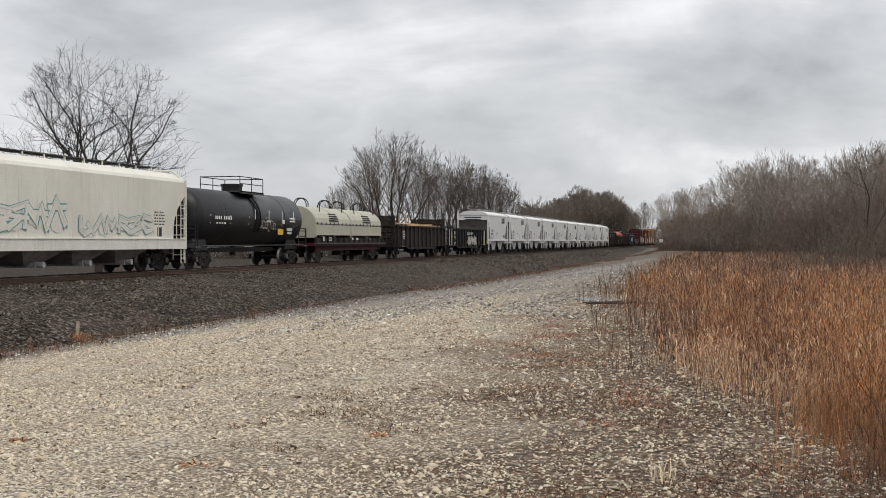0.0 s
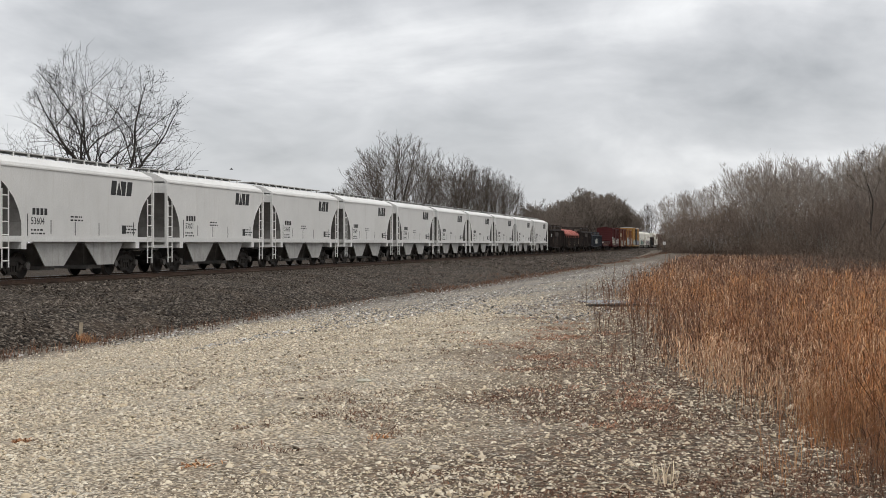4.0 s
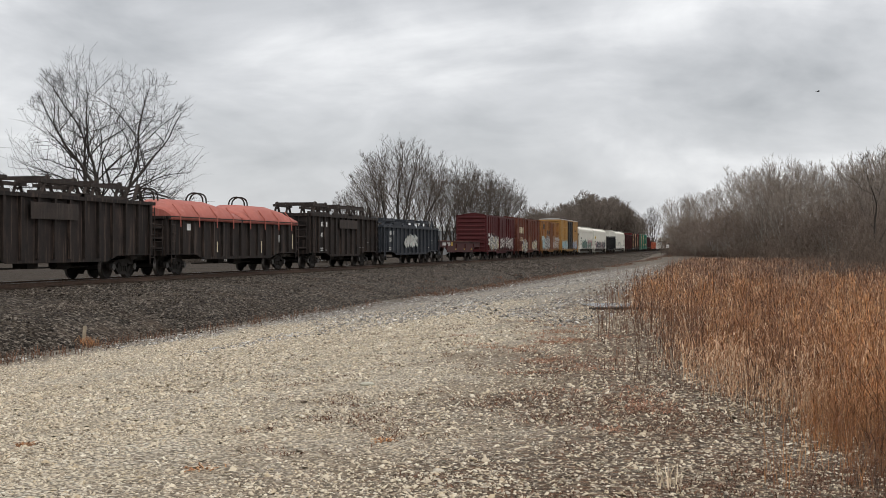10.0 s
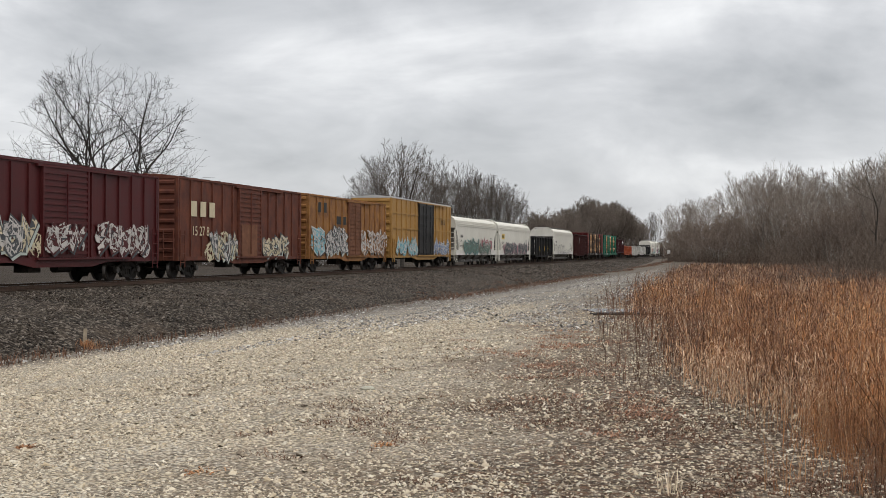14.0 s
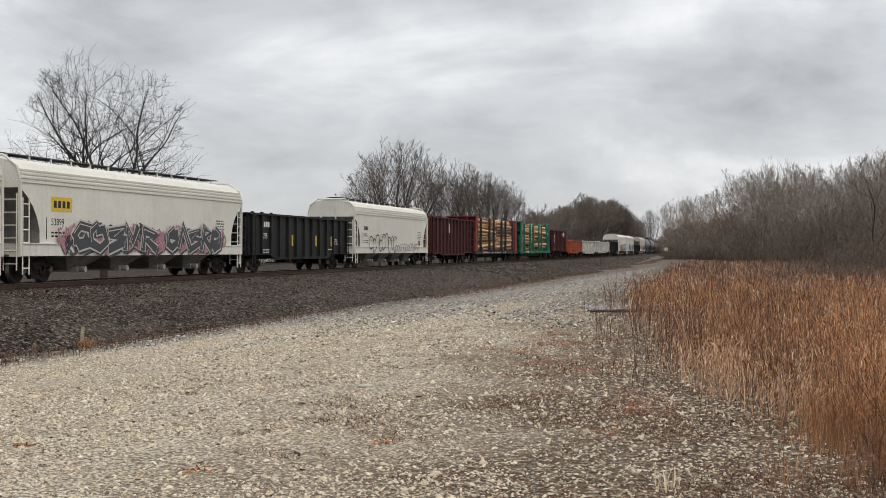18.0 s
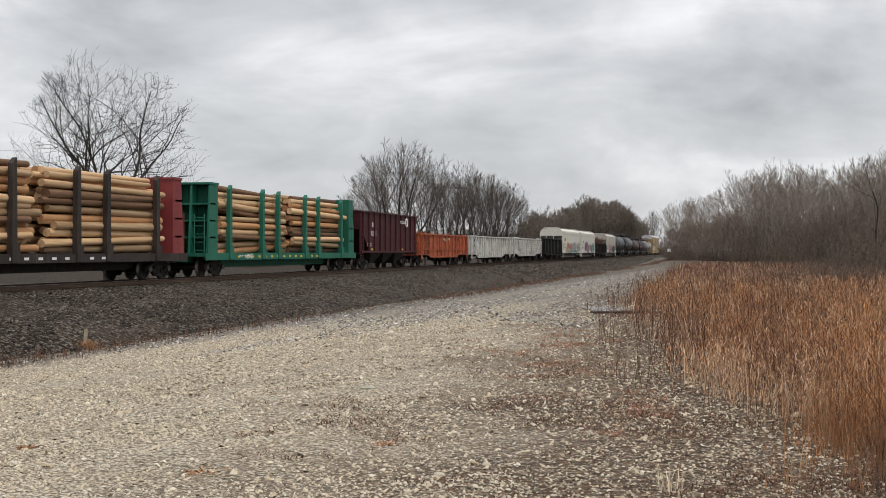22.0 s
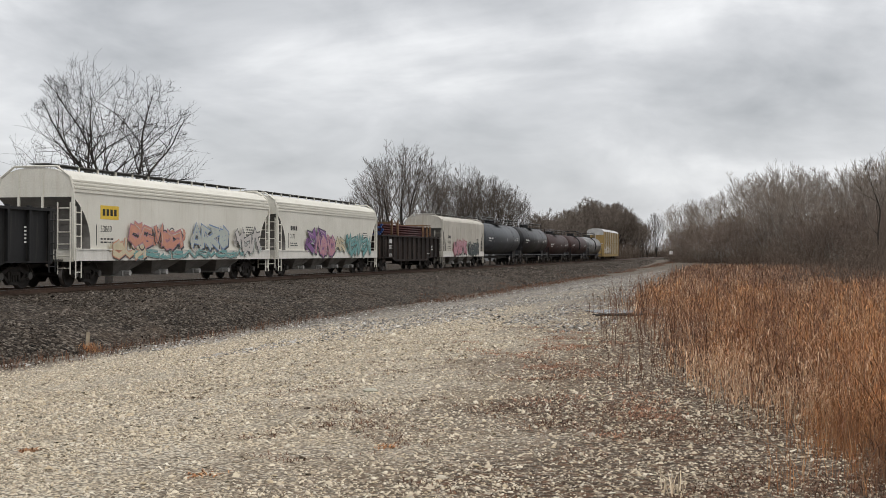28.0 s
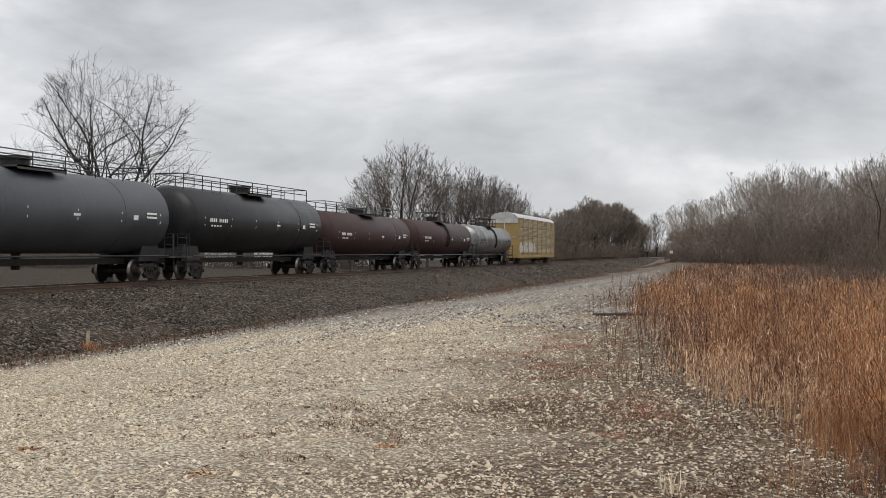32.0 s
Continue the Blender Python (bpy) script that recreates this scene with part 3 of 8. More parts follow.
def polar(px, depth, lift=0.0):
    """A ground place by its bearing (tangent from the walk's middle heading) and its depth."""
    k = radians(13.345)
    x, y = px * depth * math.cos(k) - depth * math.sin(k), px * depth * math.sin(k) + depth * math.cos(k)
    return x, y, float(ground_z(x, y)) + lift


def make_ground():
    xs = np.concatenate([[-3000, -1500, -700, -350, -200, -120, -80, -60], np.arange(-50, 30.1, 1.0), [35, 45, 60, 90, 150, 300, 700, 1500, 3000]])
    ys = np.concatenate([[-400, -200, -100, -50, -25, -10], np.arange(0, 60, 1.0), np.arange(60, 360, 6.0), [380, 420, 480, 600, 900, 1500, 3000, 4500]])
    gx, gy = np.meshgrid(xs, ys)
    rough = np.array([noise.noise((x * 0.35, y * 0.35, 0)) * 0.014 for x, y in zip(gx.ravel(), gy.ravel())]).reshape(gx.shape)
    gz = ground_z(gx, gy) + rough * (np.abs(gx) < 60)
    w = len(xs)
    faces = [(j * w + i, j * w + i + 1, (j + 1) * w + i + 1, (j + 1) * w + i) for j in range(len(ys) - 1) for i in range(w - 1)]
    me = bpy.data.meshes.new("ground")
    me.from_pydata(list(zip(gx.ravel(), gy.ravel(), gz.ravel())), [], faces)
    me.materials.append(M["ground"])
    me.polygons.foreach_set("use_smooth", [True] * len(faces))
    tagged(new("ground", me), "pale crushed limestone ground with brown winter litter", "ground", kind="structure")


make_ground()

BALLAST = [(-16.3, -1.42), (-16.9, -1.20), (-17.8, -0.84), (-18.7, -0.62), (-20.5, -0.47), (-22.4, -0.31), (-23.6, -0.215), (-24.6, -0.20),
           (-27.2, -0.20), (-28.2, -0.215), (-29.6, -0.40), (-32.0, -0.95), (-33.6, -1.45)]


def ballast_z(x):
    return np.interp(-np.asarray(x), [-p[0] for p in BALLAST], [p[1] for p in BALLAST])


def make_ballast():
    xs = np.concatenate([np.arange(-16.3, -24.2, -0.35), np.arange(-24.2, -33.6, -0.6), [-33.6]])
    ys = np.concatenate([[-120, -60, -30, -12], np.arange(-6, 80, 0.7), np.arange(80, 200, 3.0), np.arange(200, 470, 12.0), [520, 700, 1000]])
    vs = []
    for y in ys:
        for x in xs:
            z = float(ballast_z(x))
            edge = min(1.0, (-16.3 - x) / 1.0)
            b = (noise.noise((x * 1.3, y * 1.3, 3)) * 0.05 + noise.noise((x * 0.3, y * 0.3, 8)) * 0.09) * edge if x > -24 else 0.0
            vs.append((x + noise.noise((0, y * 0.25, 5)) * 0.35 * (1 if x > -22 else 0), y, z + b))
    w = len(xs)
    faces = [(j * w + i, (j + 1) * w + i, (j + 1) * w + i + 1, j * w + i + 1) for j in range(len(ys) - 1) for i in range(w - 1)]
    me = bpy.data.meshes.new("ballast_bed")
    me.from_pydata(vs, [], faces)
    me.materials.append(M["ballast"])
    me.polygons.foreach_set("use_smooth", [True] * len(faces))
    tagged(new("ballast_bed", me), "dark grey crushed-stone ballast bank under the railway track", "ballast", kind="structure")


make_ballast()


def make_track():
    track = thing("railway_track", "single railway track of rusty rails on dark timber ties", "railway track", kind="structure")
    for s in (-1, 1):
        g = G()
        c = TRACK_X + s * 0.7525
        web = [(-0.075, -0.172), (0.075, -0.172), (0.075, -0.158), (0.012, -0.14), (0.012, -0.045), (0.036, -0.035), (0.036, -0.004),
               (-0.036, -0.004), (-0.036, -0.035), (-0.012, -0.045), (-0.012, -0.14), (-0.075, -0.158)]
        g.run([(c + a, b) for a, b in web], -120, 1000)
        g.box(c - 0.03, c + 0.03, -120, 1000, -0.006, 0.0, 1)
        part("rail", g, [M["rail"], M["railtop"]], track, "rusty steel rail with a polished head")
    tie = G().box(-1.3, 1.3, -0.115, 0.115, -0.36, -0.175).mesh("tie", M["tie"])
    rest = G()
    for i in range(950):
        y = -18 + i * 0.55
        if i < 300:
            ob = part("tie", tie, None, track)
            ob.location = (TRACK_X + random.uniform(-0.04, 0.04), y, random.uniform(-0.01, 0.005))
        else:
            rest.box(TRACK_X - 1.3, TRACK_X + 1.3, y - 0.115, y + 0.115, -0.36, -0.175)
    tagged(part("far_ties", rest, M["tie"], track, "timber ties further along"), kind="stuff")


def stones(name, n, place, size, material, label, flat=0.6, seed=3):
    """Loose stones in one mesh: place(rng, n) gives x, y, z arrays, size(rng, y) their half width."""
    rng = np.random.default_rng(seed)
    x, y, z = place(rng, n)
    n = len(x)
    base = np.array([(1, 0, 0), (0, 1, 0), (-1, 0, 0), (0, -1, 0), (0, 0, 1), (0, 0, -1), (0.62, 0.62, 0.5), (-0.62, 0.62, 0.45), (-0.62, -0.62, 0.5), (0.62, -0.62, 0.45)], float)
    tri = np.array([(0, 6, 9), (1, 7, 6), (2, 8, 7), (3, 9, 8), (4, 9, 6), (4, 6, 7), (4, 7, 8), (4, 8, 9), (0, 1, 6), (1, 2, 7), (2, 3, 8), (3, 0, 9)])
    r = size(rng, y)
    a = rng.uniform(0, 2 * np.pi, n)
    sh = rng.uniform(0.55, 1.45, (n, 1, 3)) * np.array([1, 0.8, flat])
    p = base[None] * sh * rng.uniform(0.55, 1.3, (n, 10, 1))
    tilt = rng.normal(0, 0.3, (n, 2))
    p[:, :, 2] += p[:, :, 0] * tilt[:, :1] + p[:, :, 1] * tilt[:, 1:]
    ca, sa = np.cos(a)[:, None], np.sin(a)[:, None]
    q = np.stack([p[..., 0] * ca - p[..., 1] * sa, p[..., 0] * sa + p[..., 1] * ca, p[..., 2]], -1) * r[:, None, None]
    q += np.stack([x, y, z + r * flat * 0.35], -1)[:, None]
    fs = (tri[None] + (np.arange(n) * 10)[:, None, None]).reshape(-1, 3)
    me = bpy.data.meshes.new(name)
    me.vertices.add(n * 10)
    me.vertices.foreach_set("co", q.astype(np.float32).ravel())
    me.loops.add(len(fs) * 3)
    me.loops.foreach_set("vertex_index", fs.astype(np.int32).ravel())
    me.polygons.add(len(fs))
    me.polygons.foreach_set("loop_start", np.arange(0, len(fs) * 3, 3, dtype=np.int32))
    me.update()
    me.validate()
    me.materials.append(material)
    return tagged(new(name, me), label, "stones", kind="stuff")


def near_area(rng, n, y0, y1, x_lo, x_hi):
    """Places thinning out with distance inside the verge."""
    u = rng.uniform(0, 1, n)
    y = 1 / (1 / y0 + u * (1 / y1 - 1 / y0))
    lo, hi = x_lo(y), x_hi(y)
    x = lo + (hi - lo) * rng.uniform(0, 1, n)
    return x, y


def gravel_place(rng, n):
    y = 5.5 * (62 / 5.5) ** rng.uniform(0, 1, n)
    lo, hi = np.maximum(-16.6, -0.66 * y - 1.2), np.minimum(grass_edge(y) + 3.0, 0.14 * y + 1.0)
    x = lo + (hi - lo) * rng.uniform(0, 1, n)
    keep = (x < grass_edge(y) - 3.4) | (rng.uniform(0, 1, n) < 0.60)
    keep &= rng.uniform(0, 1, n) < np.clip((46 - y) / 16, 0.12, 1)
    soil = -15.7 + np.clip((y - 22) * 0.085, 0, 4.6) + 0.9 * np.sin(y * 0.23) * np.sin(y * 0.61 + 1)
    keep &= (x > soil + rng.normal(0, 0.35, n)) | (rng.uniform(0, 1, n) < 0.14)
    # two wheel ruts worn down to the dirt
    for at in (-5.3, -7.0):
        rut = np.abs(x - (at + 0.07 * y + 0.2 * np.sin(y * 0.3))) < 0.15
        keep &= ~(rut & (rng.uniform(0, 1, n) < 0.75))
    x, y = x[keep], y[keep]
    return x, y, ground_z(x, y) - 0.004


def ballast_place(rng, n):
    x, y = near_area(rng, n, 14, 110, lambda y: -24.4 + 0 * y, lambda y: -16.3 + 0 * y)
    x = np.clip(x + rng.normal(0, 0.3, n), -24.3, -15.6)
    return x, y, np.where(x < -16.3, ballast_z(x), ground_z(x, y))


stones("gravel", 150000, gravel_place, lambda r, y: np.clip(r.lognormal(-4.40, 0.36, len(y)) * np.clip(y / 9, 0.8, 4.5) ** 0.42, 0.007, 0.04), M["stone"],
       "loose pale limestone gravel spread over the verge", 0.62, 3)


def road_place(rng, n):
    """Coarser grey stone along the far road, in streaks."""
    x, y = near_area(rng, n, 23, 130, lambda y: np.full(len(y), -16.6), lambda y: grass_edge(y) - 0.5)
    keep = np.array([noise.noise((a * 0.55, b * 0.16, 4.4)) for a, b in zip(x, y)]) > rng.uniform(-0.35, 0.3, n) - 0.10 + 0.75 * np.clip((38 - y) / 14, 0, 1)
    x, y = x[keep], y[keep]
    return x, y, ground_z(x, y)


stones("road_stones", 32000, road_place, lambda r, y: np.clip(r.lognormal(-3.6, 0.40, len(y)), 0.012, 0.07), M["greystone"],
       "coarse grey crushed stone on the gravel road", 0.55, 4)
stones("ballast_stones", 44000, ballast_place, lambda r, y: np.clip(r.lognormal(-3.45, 0.32, len(y)), 0.018, 0.075), M["ballaststone"],
       "dark loose ballast stones on the bank", 0.7, 5)


def far_ballast_place(rng, n):
    x, y = near_area(rng, n, 95, 300, lambda y: -24.2 + 0 * y, lambda y: -16.3 + 0 * y)
    return x, y, ballast_z(x)


stones("far_ballast_stones", 9000, far_ballast_place, lambda r, y: np.clip(r.lognormal(-2.75, 0.3, len(y)), 0.03, 0.12), M["ballaststone"],
       "loose brown-grey stones further along the bank", 0.6, 6)


# ---- plants ----
def blades(name, base, height, lean, width, material, label, seed, curl=0.25, category="grass", nod=0.0):
    """Dry stems in one mesh, each a tapering ribbon of three lengths that leans over towards its tip and may nod there."""
    rng = np.random.default_rng(seed)
    n = len(base)
    a = rng.uniform(0, 2 * np.pi, n)
    d = np.stack([np.cos(a), np.sin(a), 0 * a], -1)
    b = a + 1.3 + rng.normal(0, 0.5, n)
    lean_d = np.stack([np.cos(b), np.sin(b), 0 * a], -1) * (lean * height)[:, None]
    up = np.array([0, 0, 1.0])
    drop = np.abs(rng.normal(0, nod, n)) if nod else np.zeros(n)
    kink = rng.normal(0, 0.035, (n, 3)) * height[:, None] * (1, 1, 0.2)
    one = base + up * (height * 0.42)[:, None] + lean_d * 0.22 + kink
    two = base + up * (height * 0.80 * (1 - curl * 0.5 * lean ** 2))[:, None] + lean_d * 0.62 - kink * 0.6
    top = base + up * (height * (1 - curl * lean ** 2 - drop))[:, None] + lean_d * (1.05 + drop[:, None] * 1.2)
    w = d * width[:, None]
    q = np.stack([base - w, base + w, one - w * 0.9, one + w * 0.9, two - w * 0.7, two + w * 0.7, top], 1)
    tri = np.array([(0, 1, 3), (0, 3, 2), (2, 3, 5), (2, 5, 4), (4, 5, 6)])
    fs = (tri[None] + (np.arange(n) * 7)[:, None, None]).reshape(-1, 3)
    me = bpy.data.meshes.new(name)
    me.vertices.add(n * 7)
    me.vertices.foreach_set("co", q.astype(np.float32).ravel())
    me.loops.add(len(fs) * 3)
    me.loops.foreach_set("vertex_index", fs.astype(np.int32).ravel())
    me.polygons.add(len(fs))
    me.polygons.foreach_set("loop_start", np.arange(0, len(fs) * 3, 3, dtype=np.int32))
    me.update()
    me.validate()
    me.materials.append(material)
    return tagged(new(name, me), label, category, kind="stuff")


def tuft_points(rng, tufts, per, spread):
    c = np.repeat(tufts, per, axis=0)
    c = c + np.concatenate([rng.normal(0, spread, (len(c), 2)), np.zeros((len(c), 1))], 1)
    return c


def field_points(seed, n, y0, y1, inset=0.0, patch=0.30, gap=-0.05):
    """Places inside the grass, in drifts with bare ground between; sparse along the edge."""
    rng = np.random.default_rng(seed)
    y = 1 / (1 / y0 + rng.uniform(0, 1, n) * (1 / y1 - 1 / y0))
    e = grass_edge(y) + inset
    x = e + (0.18 * y + 4.0 - e) * rng.uniform(0, 1, n)
    drift = np.array([noise.noise((a * 0.55, b * patch, seed * 1.7)) + 0.5 * noise.noise((a * 1.4, b * 0.9, seed)) for a, b in zip(x, y)])
    keep = drift > gap + 0.42 * np.exp(-np.clip(x - e, 0, 9) / 0.55) - 0.010 * np.clip(y - 12, 0, 40) + 0.022 * np.clip(15 - y, 0, 9)
    x, y = x[keep], y[keep]
    return rng, np.stack([x, y, ground_z(x, y)], -1)


def make_grass():
    def stand(name, seed, tufts, per, spread, inset, patch, gap, low, high, lean, width, key, label, fluff, category="grass", far=140):
        """Stems in drifts, each with short side shoots that make it feathery."""
        rng, t = field_points(seed, tufts, 7.0, far, inset, patch, gap)
        b = tuft_points(rng, t, per, spread)
        h = np.repeat(rng.uniform(low, high, len(t)), per) * rng.uniform(0.4, 1.15, len(b))
        ln = np.abs(rng.normal(0.0, lean, len(b)))
        w = width + 0.00011 * b[:, 1]
        blades(name, b, h, ln, w, M[key], label, seed + 1, category=category, nod=0.10)
        near = b[:, 1] < 60
        at = np.repeat(b[near], fluff, axis=0)
        hh = np.repeat(h[near], fluff)
        at = at + np.stack([rng.normal(0, 0.05, len(at)), rng.normal(0, 0.05, len(at)), hh * rng.uniform(0.25, 0.95, len(at))], -1)
        blades(name + "_shoots", at, rng.uniform(0.03, 0.15, len(at)), np.abs(rng.normal(0.9, 0.5, len(at))), 0.0026 + 0.00010 * at[:, 1], M[key],
               "short side shoots and seed heads of the " + label.split(" in ")[0].split(" among ")[0], seed + 2, 0.3, category, 0.35)

    stand("tall_grass", 11, 2900, 13, 0.11, 0.1, 0.30, 0.10, 0.40, 1.05, 0.17, 0.0014, "grass", "tall dry orange broomsedge grass in clumps", 5, far=48)
    stand("dull_grass", 15, 3600, 9, 0.20, -0.3, 0.26, -0.06, 0.22, 0.85, 0.40, 0.0016, "dullgrass", "dull brown matted winter grass in drifts", 2)
    stand("dead_weeds", 21, 4300, 4, 0.24, -1.1, 0.22, -0.12, 0.3, 1.10, 0.20, 0.0019, "weed", "thin dark dead weed stalks among the grass", 4, "weeds")
    stand("straw_tufts", 31, 2600, 6, 0.16, -0.4, 0.3, 0.0, 0.12, 0.90, 0.36, 0.0016, "straw", "pale bent straw in the grass", 4)
    # rough grass of the field further off
    rng = np.random.default_rng(90)
    n = 15000
    y = rng.uniform(38, 150, n)
    x = grass_edge(y) + (0.26 * y + 4 - grass_edge(y)) * rng.uniform(0, 1, n)
    keep = np.array([noise.noise((a * 0.22, b * 0.10, 3.3)) + 0.6 * noise.noise((a * 0.7, b * 0.3, 1.3)) for a, b in zip(x, y)]) > rng.uniform(-0.20, 0.45, n)
    x, y = x[keep], y[keep]
    for name, k, key, words in (("field_grass", 5, "fieldgrass", "rough rust-brown grass across the far field"), ("field_weeds", 3, "weed", "dark dead weeds across the far field")):
        b = tuft_points(rng, np.stack([x, y, ground_z(x, y)], -1), k, 0.30)
        blades(name, b, rng.uniform(0.12, 0.35, len(b)) * (1 + np.repeat(rng.uniform(0, 1.1, len(x)), k)), np.abs(rng.normal(0.4, 0.35, len(b))), 0.004 + 0.00016 * b[:, 1], M[key], words, 91 + k, nod=0.15)
    rng = np.random.default_rng(40)
    # thin weeds where the bank meets the gravel
    n = 380
    y = 1 / (1 / 16 + rng.uniform(0, 1, n) * (1 / 120 - 1 / 16))
    x = -16.1 + rng.normal(0, 0.45, n)
    b = tuft_points(rng, np.stack([x, y, ground_z(x, y)], -1), 6, 0.16)
    blades("bank_foot_weeds", b, rng.uniform(0.04, 0.30, len(b)), np.abs(rng.normal(0.4, 0.4, len(b))), np.full(len(b), 0.008), M["weed"],
           "sparse brown weeds along the foot of the ballast bank", 64, category="weeds")
    # thin brown grass on the bank further along
    n = 1500
    y = rng.uniform(62, 300, n)
    x = -16.0 + rng.normal(0, 0.9, n) + np.clip(y - 150, 0, 100) * 0.01
    keep = np.array([noise.noise((a * 0.4, b * 0.05, 9.1)) for a, b in zip(x, y)]) > -0.12
    x, y = x[keep], y[keep]
    b = tuft_points(rng, np.stack([x, y, np.maximum(ground_z(x, y), np.where(x < -16.3, ballast_z(x), -9))], -1), 9, 0.3)
    blades("bank_grass", b, rng.uniform(0.04, 0.18, len(b)), np.abs(rng.normal(0.6, 0.4, len(b))), np.full(len(b), 0.012), M["weed"],
           "low brown grass along the bank by the far road", 66)
    # rough grass along the far side of the track
    rng = np.random.default_rng(61)
    n = 5200
    y = rng.uniform(-5, 330, n)
    x = rng.uniform(-38.5, -32.4, n)
    b = tuft_points(rng, np.stack([x, y, ground_z(x, y)], -1), 5, 0.25)
    blades("trackside_grass", b, rng.uniform(0.25, 0.85, len(b)), np.abs(rng.normal(0.1, 0.25, len(b))), np.full(len(b), 0.03), M["trackgrass"],
           "rough brown winter grass on the far side of the track", 62)
    rng = np.random.default_rng(41)
    n = 11000
    x, y = near_area(rng, n, 6.5, 45, lambda y: grass_edge(y) - 6.5, lambda y: grass_edge(y) + 1.2)
    keep = np.array([noise.noise((a * 1.1, b * 0.8, 2.2)) + 0.5 * noise.noise((a * 0.3, b * 0.3, 5.2)) for a, b in zip(x, y)]) > rng.uniform(-0.35, 0.55, n) + 0.13 * np.clip(grass_edge(y) - 1.5 - x, 0, 5)
    x, y = x[keep], y[keep]
    b = tuft_points(rng, np.stack([x, y, ground_z(x, y) + 0.012], -1), 6, 0.05)
    blades("low_weeds", b, rng.uniform(0.014, 0.05, len(b)), np.abs(rng.normal(1.7, 0.7, len(b))), np.full(len(b), 0.0042), M["weed"],
           "low dead weeds creeping over the gravel", 42, 0.20, "weeds")
    spots = [polar(0.088 + rng.normal(0, 0.030), 20.5 + rng.normal(0, 2.6)) for i in range(34)] + [polar(0.165 + rng.normal(0, 0.02), 13 + rng.normal(0, 1.2)) for i in range(7)]
    x, y = np.array(spots).T[:2]
    b = tuft_points(rng, np.stack([x, y, ground_z(x, y) + 0.012], -1), 60, 0.17)
    blades("red_leaf_litter", b, rng.uniform(0.015, 0.05, len(b)), np.abs(rng.normal(1.5, 0.6, len(b))), np.full(len(b), 0.006), M["redleaf"],
           "rusty red dry leaves lying on the gravel", 43, 0.20, "leaf litter")


make_grass()


def seg_mesh(name, segs, material, sides=3):
    """Tapering shoots in one mesh: rows of start, end and the two radii."""
    a = np.asarray(segs, float)
    p, q, r1, r2 = a[:, :3], a[:, 3:6], a[:, 6], a[:, 7]
    d = q - p
    d /= np.linalg.norm(d, axis=1)[:, None] + 1e-9
    ref = np.where(np.abs(d[:, 2:3]) > 0.9, np.array([[1.0, 0, 0]]), np.array([[0, 0, 1.0]]))
    u = np.cross(d, ref)
    u /= np.linalg.norm(u, axis=1)[:, None]
    w = np.cross(d, u)
    n, k = len(a), sides
    ang = np.arange(k) * 2 * np.pi / k
    ring = u[:, None] * np.cos(ang)[None, :, None] + w[:, None] * np.sin(ang)[None, :, None]
    v = np.concatenate([p[:, None] + ring * r1[:, None, None], q[:, None] + ring * r2[:, None, None]], 1)
    quad = np.array([(i, (i + 1) % k, (i + 1) % k + k, i + k) for i in range(k)])
    f = (quad[None] + (np.arange(n) * 2 * k)[:, None, None]).reshape(-1, 4)
    me = bpy.data.meshes.new(name)
    me.vertices.add(n * 2 * k)
    me.vertices.foreach_set("co", v.astype(np.float32).ravel())
    me.loops.add(len(f) * 4)
    me.loops.foreach_set("vertex_index", f.astype(np.int32).ravel())
    me.polygons.add(len(f))
    me.polygons.foreach_set("loop_start", np.arange(0, len(f) * 4, 4, dtype=np.int32))
    me.update()
    me.validate()
    me.materials.append(material)
    return me


